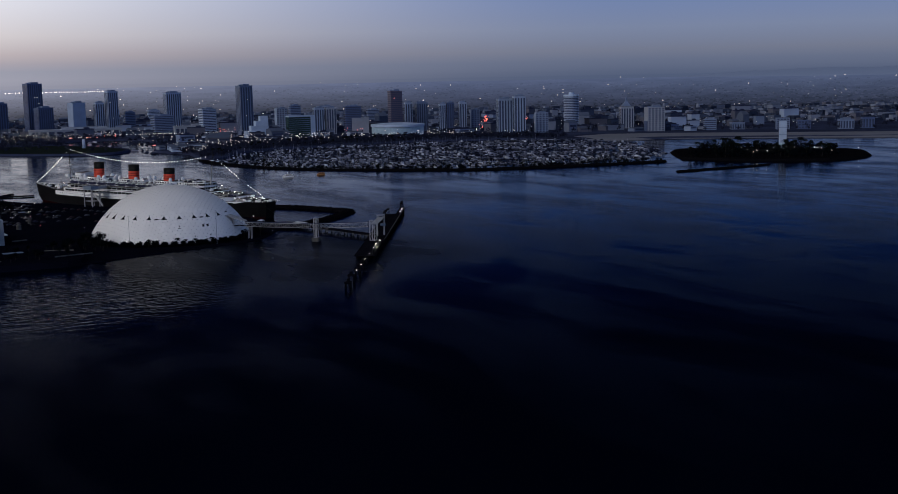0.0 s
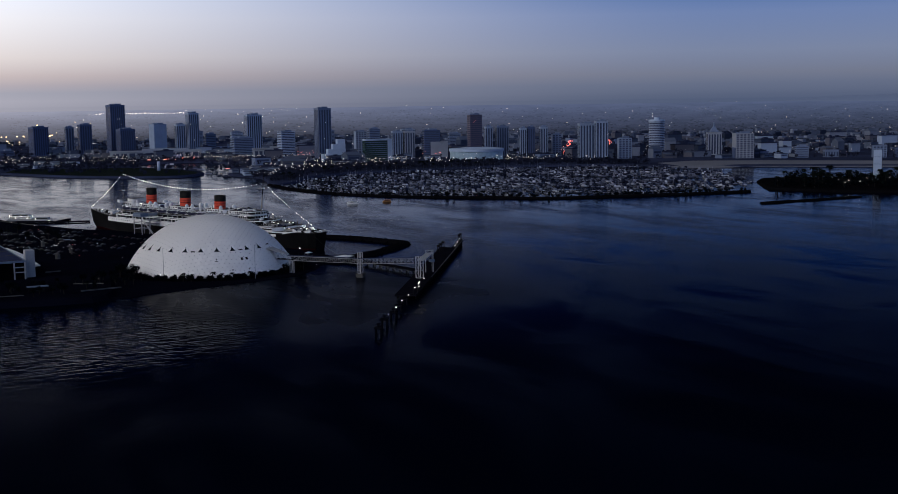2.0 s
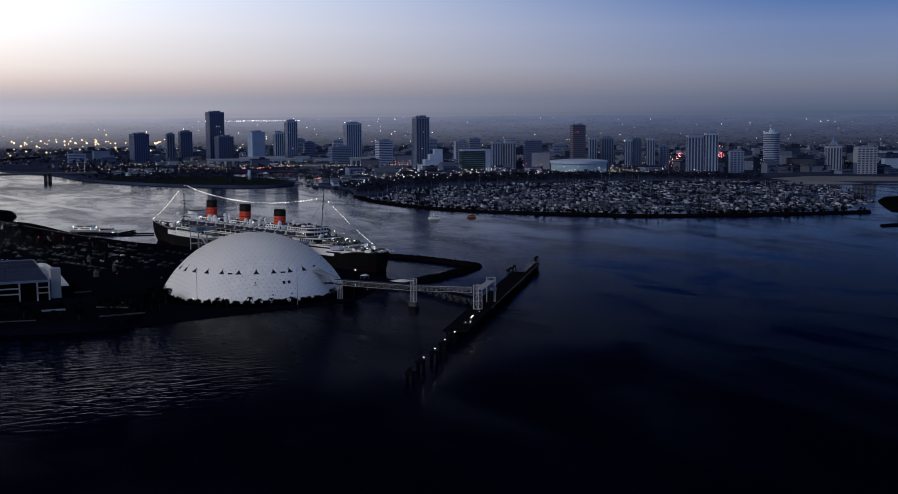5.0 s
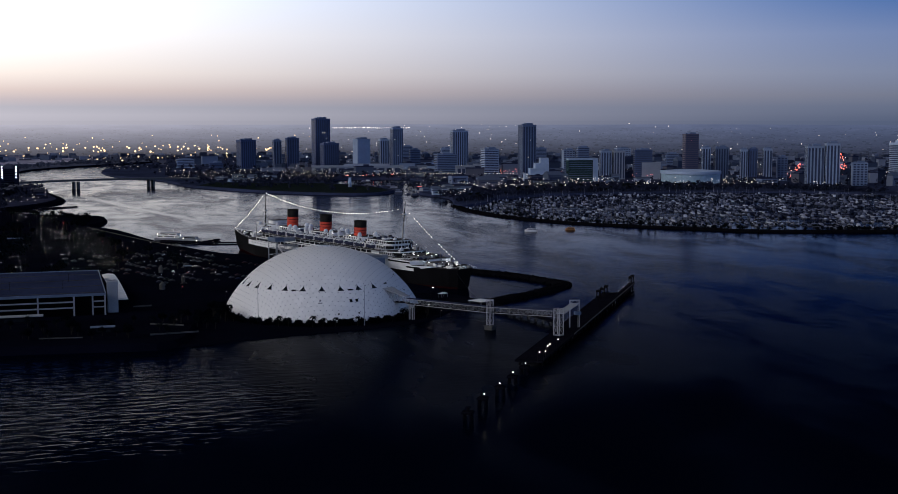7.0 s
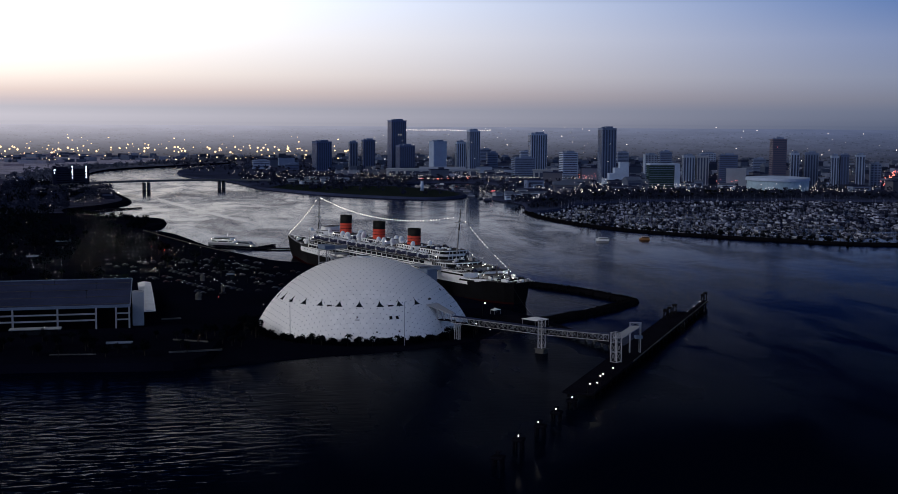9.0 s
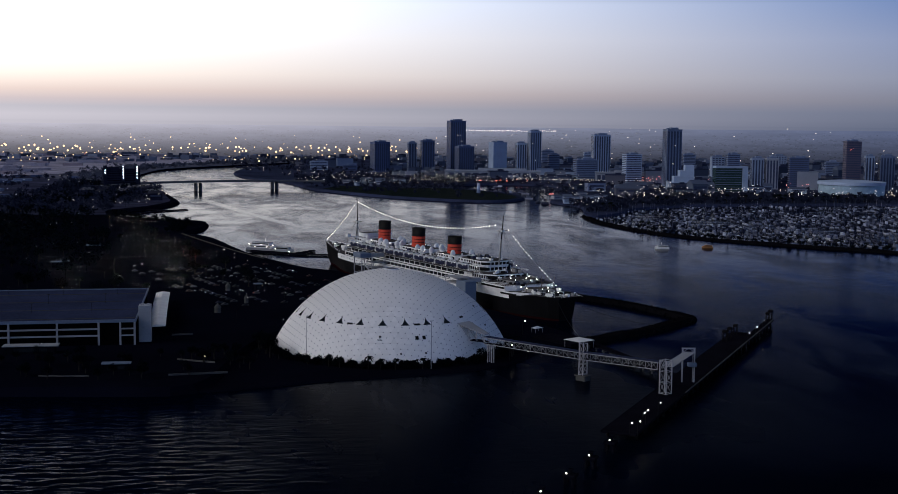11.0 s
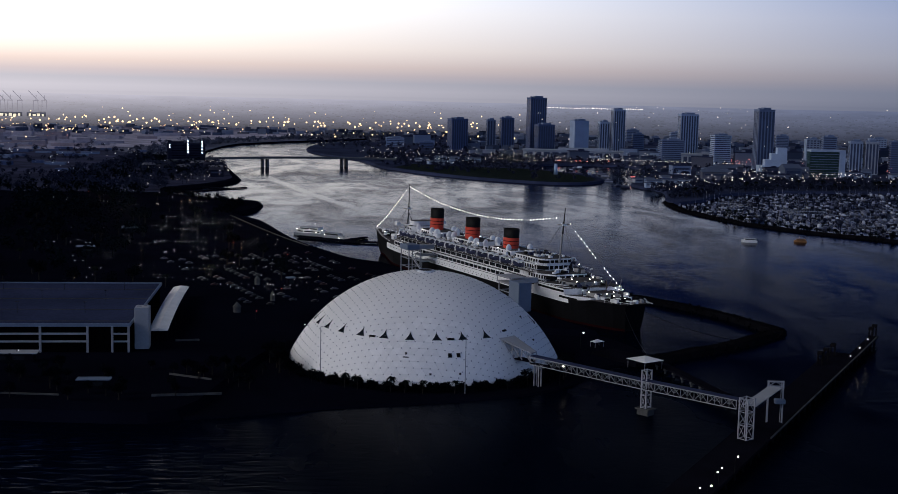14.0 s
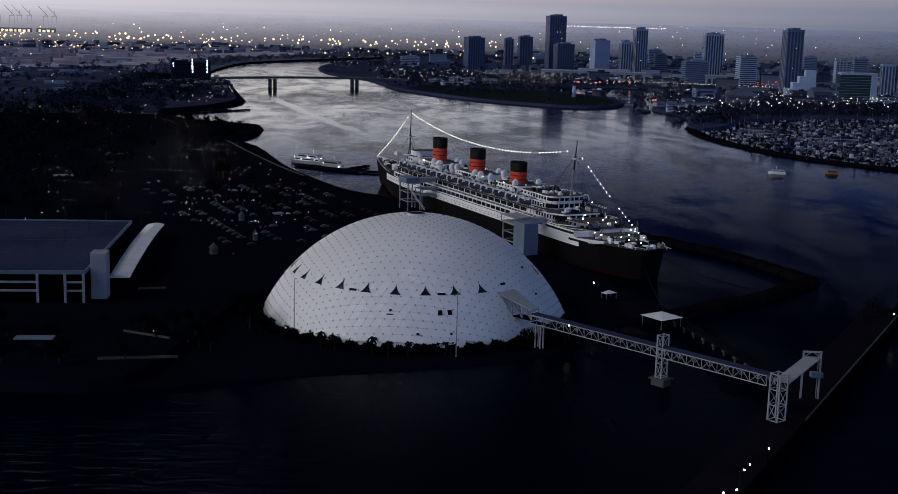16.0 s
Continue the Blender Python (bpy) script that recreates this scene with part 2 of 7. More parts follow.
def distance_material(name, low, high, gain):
    """The far plain: dim ground with the evening haze painted in as emission, paler with distance and towards the
    afterglow.
    """
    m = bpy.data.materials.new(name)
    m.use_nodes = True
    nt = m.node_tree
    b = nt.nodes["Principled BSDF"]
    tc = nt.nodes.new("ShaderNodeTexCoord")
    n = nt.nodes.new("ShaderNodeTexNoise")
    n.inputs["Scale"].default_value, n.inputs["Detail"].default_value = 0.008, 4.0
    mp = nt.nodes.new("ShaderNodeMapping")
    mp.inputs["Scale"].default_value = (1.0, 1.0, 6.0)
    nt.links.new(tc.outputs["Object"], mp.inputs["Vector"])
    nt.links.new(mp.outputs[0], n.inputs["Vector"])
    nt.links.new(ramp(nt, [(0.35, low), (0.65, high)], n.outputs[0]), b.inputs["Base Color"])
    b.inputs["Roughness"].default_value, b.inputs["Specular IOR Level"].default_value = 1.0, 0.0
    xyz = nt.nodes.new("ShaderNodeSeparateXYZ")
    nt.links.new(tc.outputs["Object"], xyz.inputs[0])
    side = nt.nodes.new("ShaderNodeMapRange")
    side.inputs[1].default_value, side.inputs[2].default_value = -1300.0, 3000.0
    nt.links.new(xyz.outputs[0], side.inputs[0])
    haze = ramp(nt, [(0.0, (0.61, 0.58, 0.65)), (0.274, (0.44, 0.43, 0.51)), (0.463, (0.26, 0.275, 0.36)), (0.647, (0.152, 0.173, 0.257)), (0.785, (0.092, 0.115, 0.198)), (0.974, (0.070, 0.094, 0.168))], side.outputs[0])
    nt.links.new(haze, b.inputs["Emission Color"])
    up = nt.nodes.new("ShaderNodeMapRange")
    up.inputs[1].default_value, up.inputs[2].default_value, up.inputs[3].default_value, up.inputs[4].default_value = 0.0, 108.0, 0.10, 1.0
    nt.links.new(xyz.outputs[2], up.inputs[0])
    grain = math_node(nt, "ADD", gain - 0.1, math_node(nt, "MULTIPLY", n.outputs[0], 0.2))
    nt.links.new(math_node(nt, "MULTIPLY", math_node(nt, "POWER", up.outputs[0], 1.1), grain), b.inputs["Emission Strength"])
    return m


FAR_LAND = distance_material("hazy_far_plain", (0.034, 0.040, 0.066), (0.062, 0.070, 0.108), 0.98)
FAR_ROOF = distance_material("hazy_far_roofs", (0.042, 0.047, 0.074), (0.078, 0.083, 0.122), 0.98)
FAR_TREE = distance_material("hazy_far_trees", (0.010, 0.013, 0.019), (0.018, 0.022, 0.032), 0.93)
# port ground lightened, which puts distance haze into its colour
PORT_GROUND = material("hazed_port_yard", (0.33, 0.31, 0.38), 0.95, 0.55, 0.012, 0.08, spec=0.0)

# ---- mesh helpers ----


def mesh_of(bm, name, mats, smooth=False):
    me = bpy.data.meshes.new(name)
    bmesh.ops.recalc_face_normals(bm, faces=bm.faces)
    bm.to_mesh(me)
    bm.free()
    for m in mats if isinstance(mats, (list, tuple)) else [mats]:
        me.materials.append(m)
    if smooth:
        for p in me.polygons:
            p.use_smooth = True
    return me


def part(name, bm, mat, parent=None, label="", smooth=False):
    ob = new(name, bm if isinstance(bm, bpy.types.Mesh) else mesh_of(bm, name, mat, smooth))
    if parent is not None:
        ob.parent = parent
    if label:
        ob["label"] = label
    return ob


def thing(name, m=None, label="", category="", group="", kind=""):
    ob = new(name)
    if m is not None:
        ob.matrix_world = m
    return tagged(ob, label, category, group, kind)


def solid(name, bm, mat, label, category, kind="", group="", m=None, smooth=False):
    ob = part(name, bm, mat, None, "", smooth)
    if m is not None:
        ob.matrix_world = m
    return tagged(ob, label, category, group, kind)


def box(bm, x, y, z, sx, sy, sz, rz=0.0, bevel=0.0):
    """A box standing on z, centred on x, y."""
    m = Matrix.Translation((x, y, z + sz / 2)) @ Matrix.Rotation(radians(rz), 4, "Z") @ Matrix.Diagonal((sx, sy, sz, 1))
    vs = bmesh.ops.create_cube(bm, size=1, matrix=m)["verts"]
    if bevel:
        es = list({e for v in vs for e in v.link_edges})
        bmesh.ops.bevel(bm, geom=es, offset=bevel, segments=1, affect="EDGES")
    return bm


def rod(bm, p, q, r, r2=None, n=8):
    p, q = Vector(p), Vector(q)
    d = q - p
    m = Matrix.Translation((p + q) / 2) @ d.to_track_quat("Z", "Y").to_matrix().to_4x4()
    bmesh.ops.create_cone(bm, cap_ends=True, segments=n, radius1=r, radius2=r if r2 is None else r2, depth=d.length, matrix=m)
    return bm


def beam(bm, p, q, w, h=None):
    """A squared member from p to q."""
    p, q = Vector(p), Vector(q)
    d = q - p
    m = Matrix.Translation((p + q) / 2) @ d.to_track_quat("Z", "Y").to_matrix().to_4x4() @ Matrix.Diagonal((w, h or w, d.length, 1))
    bmesh.ops.create_cube(bm, size=1, matrix=m)
    return bm


def ball(bm, x, y, z, r, sub=1):
    bmesh.ops.create_icosphere(bm, subdivisions=sub, radius=r, matrix=Matrix.Translation((x, y, z)))
    return bm


def prism(bm, pts, z0, z1, out=0.0):
    """A plan extruded from z0 to z1; out: how far its foot spreads."""
    n = len(pts)
    area = sum(pts[i][0] * pts[(i + 1) % n][1] - pts[(i + 1) % n][0] * pts[i][1] for i in range(n))
    sgn = 1 if area > 0 else -1
    foot = []
    for i in range(n):
        a, b, c = Vector(pts[i - 1]), Vector(pts[i]), Vector(pts[(i + 1) % n])
        e1, e2 = (b - a).normalized(), (c - b).normalized()
        nrm = Vector((e1.y + e2.y, -e1.x - e2.x))
        nrm = nrm.normalized() * sgn if nrm.length > 1e-6 else Vector((0, 0))
        foot.append(b + nrm * out)
    top = [bm.verts.new((p[0], p[1], z1)) for p in pts]
    low = [bm.verts.new((p.x, p.y, z0)) for p in foot]
    for i in range(n):
        bm.faces.new((low[i], low[(i + 1) % n], top[(i + 1) % n], top[i]))
    vs, _, fs, *_ = geometry.delaunay_2d_cdt([Vector(p) for p in pts], [], [list(range(n)) if sgn > 0 else list(range(n))[::-1]], 1, 0.01)
    vs = [bm.verts.new((v.x, v.y, z1)) for v in vs]
    for f in fs:
        bm.faces.new([vs[i] for i in f])
    bmesh.ops.remove_doubles(bm, verts=bm.verts, dist=0.02)
    return bm


def nb():
    return bmesh.new()


# ---- water and land ----
bm = nb()
bmesh.ops.create_circle(bm, cap_ends=True, radius=4700, segments=96)
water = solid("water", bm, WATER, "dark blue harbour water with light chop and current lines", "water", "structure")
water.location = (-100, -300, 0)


def smooth_line(pts, k=3):
    """Rounds a line of points off by spline steps."""
    res = []
    n = len(pts)
    for i in range(n - 1):
        p0, p1, p2, p3 = (Vector(pts[max(0, min(n - 1, i + j))]) for j in (-1, 0, 1, 2))
        for s in range(k):
            t = s / k
            res.append(0.5 * ((2 * p1) + (p2 - p0) * t + (2 * p0 - 5 * p1 + 4 * p2 - p3) * t * t + (3 * p1 - p0 - 3 * p2 + p3) * t ** 3))
    res.append(Vector(pts[-1]))
    return [tuple(p) for p in res]


# the berth side: dome, car parks, hotel shore, west bank of the river
south = [(-1500, -60), (-700, -110), (-400, -116), (-185, -117), (-133, -121), (-98, -118), (-86, -70), (-76, -20), (-56, 26), (-20, 50), (20, 55), (84, 40)]
north = [(-20, 286), (-40, 305), (-58, 340), (-92, 426), (-128, 560), (-160, 620), (-150, 660), (-143, 700), (-150, 765), (-195, 790), (-255, 850), (-264, 930),
         (-226, 1010), (-205, 1100), (-222, 1210), (-258, 1400), (-300, 1540), (-330, 1665), (-357, 1883), (-344, 2240), (-285, 2409), (-188, 2583), (-40, 2800)]
pts = smooth_line(south) + smooth_line(north) + [(-40, 3600), (-3000, 3600), (-3000, -60)]
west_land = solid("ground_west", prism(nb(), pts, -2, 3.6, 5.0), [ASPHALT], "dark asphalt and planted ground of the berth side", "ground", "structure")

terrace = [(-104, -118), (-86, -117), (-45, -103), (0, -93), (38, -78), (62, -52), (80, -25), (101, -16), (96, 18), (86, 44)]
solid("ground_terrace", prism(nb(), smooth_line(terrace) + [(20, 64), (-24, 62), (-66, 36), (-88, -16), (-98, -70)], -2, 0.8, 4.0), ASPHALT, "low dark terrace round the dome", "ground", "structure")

# the city side: park spit, harbour inlet, marina edge, beach
city = [(0, 2800), (-137, 2400), (-165, 2117), (-127, 1888), (-58, 1740), (-20, 1540), (3, 1440), (83, 1284), (157, 1195), (230, 1146), (280, 1162), (312, 1225), (308, 1310), (282, 1410), (240, 1500),
        (290, 1640), (420, 1640), (440, 1520), (392, 1330), (352, 1200), (338, 1125), (356, 1040), (342, 950), (320, 868), (330, 845), (370, 890), (420, 980), (520, 1045), (660, 1068), (800, 1060), (950, 1015), (1040, 930), (1070, 860)]
pts = smooth_line(city) + [(1200, 800), (1480, 552), (1900, 180), (3400, -1200), (3600, 200), (3000, 2400), (1800, 3600), (0, 3600)]
city_land = solid("ground_city", prism(nb(), pts, -2, 3.4, 4.0), [LAND], "dark built-up city shore with park and lots", "ground", "structure")
bm = nb()
prism(bm, smooth_line([(1066, 858), (1130, 838), (1210, 812), (1480, 562), (1900, 190), (3300, -1100)]) + [(3380, -1020), (1960, 260), (1560, 640), (1290, 905), (1180, 985), (1085, 960)], -0.6, 3.9, 26.0)
solid("beach", bm, SAND, "pale sand beach below the apartment blocks", "beach", "structure")
bm = nb()
prism(bm, smooth_line([(10, 1450), (86, 1296), (159, 1207), (230, 1158), (276, 1173), (302, 1230), (298, 1305), (272, 1395), (232, 1470)]) + [(120, 1500), (40, 1560)], 3.0, 3.7, 1.0)
solid("park_lawn", bm, GRASS, "green lawn on the park spit", "lawn", "structure")

bm = nb()
prism(bm, smooth_line([(-600, 1880), (-500, 2050), (-425, 2300), (-385, 2500), (-300, 2750), (-190, 2950), (-120, 3200)]) + [(-60, 3590), (-2990, 3590), (-2990, 1500), (-1500, 1500), (-900, 1600)], 3.0, 3.75, 2.0)
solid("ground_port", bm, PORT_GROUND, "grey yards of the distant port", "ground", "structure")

bm = nb()
prism(bm, smooth_line([(-262, 1450), (-232, 1230), (-216, 1110), (-238, 1010), (-276, 935), (-268, 860)]) + [(-420, 840), (-700, 960), (-900, 1010), (-440, 1140), (-432, 1300), (-440, 1500), (-330, 1560)], 3.0, 3.66, 1.0)
solid("ground_hotel", bm, material("dim_garden_ground", (0.034, 0.037, 0.066), 0.95, 0.6, 0.02, 0.1, spec=0.0), "dim gardens and lots round the hotel houses", "ground", "structure")

# bank ground kept pale, with distance haze painted into it
BANK = material("hazed_bank_ground", (0.11, 0.115, 0.155), 0.95, 0.5, 0.012, 0.08, spec=0.0)
bm = nb()
prism(bm, smooth_line([(-335, 1690), (-355, 1886), (-342, 2240), (-283, 2409), (-186, 2585), (-44, 2800)]) + [(-60, 3580), (-120, 3200), (-190, 2950), (-300, 2750), (-385, 2500), (-425, 2300), (-500, 2050), (-560, 1890), (-470, 1750)], 3.0, 3.85, 1.0)
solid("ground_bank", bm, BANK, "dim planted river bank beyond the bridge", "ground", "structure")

# middle tone that eases into the haze-lightened port yards
bm = nb()
prism(bm, smooth_line([(-430, 1130), (-420, 1300), (-425, 1500), (-470, 1750), (-520, 1900), (-540, 2040)]) + [(-700, 1960), (-900, 1660), (-1500, 1540), (-2990, 1540), (-2990, 1000), (-1500, 1000)], 3.0, 3.7, 2.0)
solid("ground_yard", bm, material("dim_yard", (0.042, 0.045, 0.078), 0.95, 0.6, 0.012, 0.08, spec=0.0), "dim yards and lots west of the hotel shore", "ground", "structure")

# far plain: rises gently, so that it closes with the horizon
bm = nb()
CX, CY = -120.0, -650.0
rings = [(3950, 3.0), (4100, 14.0), (4250, 34.0), (4400, 58.0), (4550, 84.0), (4680, 104.0)]
prev = None
for r, z in rings:
    ring = [bm.verts.new((CX + r * math.sin(a), CY + r * math.cos(a), z + (noise.noise((6 * math.sin(a), 6 * math.cos(a), r)) * 2.0 if r > 4000 else 0))) for a in [radians(k) for k in range(-70, 91, 2)]]
    if prev:
        for i in range(len(ring) - 1):
            bm.faces.new((prev[i], prev[i + 1], ring[i + 1], ring[i]))
    prev = ring
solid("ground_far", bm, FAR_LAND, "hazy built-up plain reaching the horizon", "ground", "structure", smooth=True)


def ridge(name, a0, a1, r, top, rough, seed, mat, label):
    bm = nb()
    last = None
    for k in range(121):
        u = k / 120
        a = radians(a0 + (a1 - a0) * u)
        z = 100 + (top - 100) * min(1.0, u * 4.0) ** 0.7 * (0.82 + rough * noise.fractal((u * 5 + seed, 0, 0), 1.0, 2.0, 4))
        lo = bm.verts.new((CX + r * math.sin(a), CY + r * math.cos(a), 60))
        hi = bm.verts.new((CX + (r + 60) * math.sin(a), CY + (r + 60) * math.cos(a), z))
        bk = bm.verts.new((CX + (r + 90) * math.sin(a), CY + (r + 90) * math.cos(a), 60))
        if last:
            bm.faces.new((last[0], lo, hi, last[1]))
            bm.faces.new((last[1], hi, bk, last[2]))
        last = (lo, hi, bk)
    return solid(name, bm, mat, label, "hills", "structure", smooth=True)


# haze over the hills is painted as an even blue glow
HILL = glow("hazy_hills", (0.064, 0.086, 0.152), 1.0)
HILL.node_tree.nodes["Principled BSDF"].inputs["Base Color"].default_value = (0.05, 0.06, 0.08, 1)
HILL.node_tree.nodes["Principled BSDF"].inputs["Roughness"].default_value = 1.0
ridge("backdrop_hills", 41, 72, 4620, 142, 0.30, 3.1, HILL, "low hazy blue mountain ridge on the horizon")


def causeway(name, line, w, z, label, stones=0, seed=1):
    """A rubble mole along a line, with loose stones on its flanks."""
    line = [Vector(p) for p in smooth_line(line, 4)]
    bm = nb()
    rows = []
    rnd = random.Random(seed)
    for i, p in enumerate(line):
        d = (line[min(i + 1, len(line) - 1)] - line[max(i - 1, 0)]).normalized()
        s = Vector((-d.y, d.x))
        rows.append([bm.verts.new((*(p + s * o), h)) for o, h in ((-w / 2 - 4, -1.5), (-w / 2, z + rnd.uniform(-.3, .3)), (w / 2, z + rnd.uniform(-.3, .3)), (w / 2 + 4, -1.5))])
    for a, b in zip(rows, rows[1:]):
        for j in range(3):
            bm.faces.new((a[j], a[j + 1], b[j + 1], b[j]))
    bm.faces.new(rows[0])
    bm.faces.new(rows[-1])
    ob = solid(name, bm, ROCK, label, "breakwater", "structure")
    if stones:
        bm = nb()
        for _ in range(stones):
            i = rnd.randrange(len(line) - 1)
            p = line[i].lerp(line[i + 1], rnd.random())
            d = (line[i + 1] - line[i]).normalized()
            o = rnd.choice((-1, 1)) * (w / 2 + rnd.uniform(-1.5, 3.5))
            r = rnd.uniform(0.5, 1.3)
            m = Matrix.Translation((p.x - d.y * o, p.y + d.x * o, max(0.1, z - max(0, abs(o) - w / 2) * 0.9) * rnd.uniform(.8, 1))) @ Euler((rnd.random() * 6, rnd.random() * 6, 0)).to_matrix().to_4x4() @ Matrix.Diagonal((r, r * .8, r * .6, 1))
            bmesh.ops.create_cube(bm, size=1.4, matrix=m)
        part("rubble", bm, ROCK, ob)["kind"] = "stuff"
    return ob


causeway("marina_breakwater", [(322, 868), (314, 790), (322, 705), (350, 600), (413, 510), (480, 446), (540, 401), (654, 371), (740, 359), (792, 352)], 7, 2.2, "long curved dark stone breakwater of the marina", 500, 2)
causeway("berth_breakwater", [(118, 176), (140, 148), (159, 118), (174, 84), (182, 56)], 6, 2.4, "dark stone breakwater round the berth", 160, 3)
causeway("berth_breakwater", [(182, 56), (152, 24), (126, 4), (100, -16)], 6, 2.4, "dark stone breakwater closing the berth", 120, 4)
causeway("island_breakwater", [(690, 205), (760, 208), (845, 214)], 5, 1.6, "low dark stone breakwater before the island", 60, 5)

# ---- dome ----
DX, DY, DZ, DR, DH = -3.9, -14.4, 0.8, 60.83, 39.5
RS = (DR * DR + DH * DH) / (2 * DH)


def dome_point(az, el_up, r=RS):
    """A point on the dome: az in degrees from +x, el_up the angle at the sphere's centre from its top."""
    a, e = radians(az), radians(el_up)
    return Vector((r * math.sin(e) * math.cos(a), r * math.sin(e) * math.sin(a), r * math.cos(e) - (RS - DH)))


def build_dome():
    root = thing("dome", pose(DX, DY, DZ), "huge white geodesic dome with a ring of dark triangular windows", "dome")
    rim = math.degrees(math.asin(DR / RS))
    bm = nb()
    for k in range(65):
        for j in range(17):
            bm.verts.new(dome_point(k * 360 / 64, 0.4 + rim * j / 16, RS - 0.25))
    bm.verts.ensure_lookup_table()
    for k in range(64):
        for j in range(16):
            a = k * 17 + j
            bm.faces.new([bm.verts[i] for i in (a, a + 1, a + 18, a + 17)])
    bmesh.ops.remove_doubles(bm, verts=bm.verts, dist=0.01)
    part("shell", bm, SEAM, root, "grey inner shell seen in the seams", True)
    # triangular panels on a five-fold grid
    N = 24
    bm = nb()
    bmesh.ops.create_icosphere(bm, subdivisions=1, radius=1.0)
    tris = [[v.co.normalized() for v in f.verts] for f in bm.faces]
    bm.free()
    turn = Matrix.Rotation(radians(11), 3, "Z")
    limit = math.cos(radians(rim - 0.6))
    nodes, panels = {}, []
    for a, b, c in tris:
        a, b, c = turn @ a, turn @ b, turn @ c
        grid = {}
        for i in range(N + 1):
            for j in range(N + 1 - i):
                p = (a * (N - i - j) + b * i + c * j).normalized()
                grid[i, j] = p
                if p.z > limit:
                    nodes[tuple(round(v, 4) for v in p)] = p
        for i in range(N):
            for j in range(N - i):
                panels.append((grid[i, j], grid[i + 1, j], grid[i, j + 1]))
                if j < N - i - 1:
                    panels.append((grid[i + 1, j], grid[i + 1, j + 1], grid[i, j + 1]))
    panels = [t for t in panels if min(p.z for p in t) > limit and max(p.z for p in t) < 0.9985]

    def panel_mesh(ts, name):
        vs, fs = [], []
        for t in ts:
            c = (t[0] + t[1] + t[2]) / 3
            top = [(c + (p - c) * 0.965) * (RS + 0.10) for p in t]
            low = [(c + (p - c) * 0.985) * (RS - 0.06) for p in t]
            n = len(vs)
            vs += [(q.x, q.y, q.z - (RS - DH)) for q in top + low]
            fs += [(n, n + 1, n + 2)] + [(n + i, n + 3 + i, n + 3 + (i + 1) % 3, n + (i + 1) % 3) for i in range(3)]
        me = bpy.data.meshes.new(name)
        me.from_pydata(vs, [], fs)
        bm = nb()
        bm.from_mesh(me)
        bmesh.ops.recalc_face_normals(bm, faces=bm.faces)
        bm.to_mesh(me)
        bm.free()
        me.materials.append(PANEL)
        return me
    near = sorted(panels, key=lambda t: (t[0] + t[1] + t[2]).dot(Vector((0.02, -0.85, 0.45))))[-280:]
    ids = {id(t) for t in near}
    for t in near:
        part("panel", panel_mesh([t], "panel"), None, root)
    part("panel_field", panel_mesh([t for t in panels if id(t) not in ids], "panel_field"), None, root)["kind"] = "stuff"
    vs, fs = [], []
    for p in nodes.values():
        q, n = p * (RS + 0.2), len(vs)
        e1 = p.cross(Vector((0.3, 0.5, 0.81))).normalized()
        e2 = p.cross(e1)
        for rr, up in ((0.31, -0.14), (0.24, 0.05)):
            for k in range(6):
                c = q + (e1 * math.cos(k * math.pi / 3) + e2 * math.sin(k * math.pi / 3)) * rr + p * up
                vs.append((c.x, c.y, c.z - (RS - DH)))
        fs += [(n + k, n + (k + 1) % 6, n + 6 + (k + 1) % 6, n + 6 + k) for k in range(6)] + [tuple(n + 6 + k for k in range(6))]
    hubs = bpy.data.meshes.new("hub_field")
    hubs.from_pydata(vs, [], fs)
    hubs.materials.append(HUB)
    part("hub_field", hubs, None, root, "dark round panel hubs")["kind"] = "stuff"
    # ring of triangular windows with curved sides
    for k in range(-11, 14):
        az = -90 - 9.6 + 12.86 * k
        e0 = 47.6
        if k in (4, 5, 6):
            continue
        base, tip = math.degrees(3.3 / (RS * math.sin(radians(e0)))), math.degrees(4.6 / RS)
        bm = nb()
        pts = []
        for u in range(7):
            w = (1 - u / 6) ** 1.9
            pts.append((az - base * w * 0.62, e0 - tip * u / 6))
        for u in range(5, -1, -1):
            w = (1 - u / 6) ** 1.9
            pts.append((az + base * w * 0.62, e0 - tip * u / 6))
        top = [bm.verts.new(dome_point(a, e, RS + 0.26)) for a, e in pts]
        low = [bm.verts.new(dome_point(a, e, RS - 0.15)) for a, e in pts]
        bm.faces.new(top)
        for i in range(len(pts)):
            bm.faces.new((top[i], top[(i + 1) % len(pts)], low[(i + 1) % len(pts)], low[i]))
        part("triangular_window", bm, DARK_GLASS, root, "dark triangular window")
    for az, el, w, h in ((-118.7, 47.2, 1.4, 0.4), (-80, 47.2, 1.4, 0.4), (-48, 45.6, 1.2, 0.4), (-81.4, 53.6, 0.75, 0.9), (-77.6, 53.6, 0.75, 0.9), (-100.5, 53.0, 0.4, 0.4), (-100.5, 54.4, 1.2, 0.15), (-24, 42, 0.5, 0.5), (-90, 60.5, 0.4, 0.4), (-78, 60.5, 0.4, 0.4), (-30, 52, 0.5, 0.4)):
        c = dome_point(az, el, RS + 0.2)
        bm = nb()
        q = Vector((c.x, c.y, c.z + RS - DH)).normalized().to_track_quat("Z", "Y").to_matrix().to_4x4()
        bmesh.ops.create_cube(bm, size=1, matrix=Matrix.Translation(c) @ q @ Matrix.Diagonal((2 * w, 2 * h, 0.4, 1)))
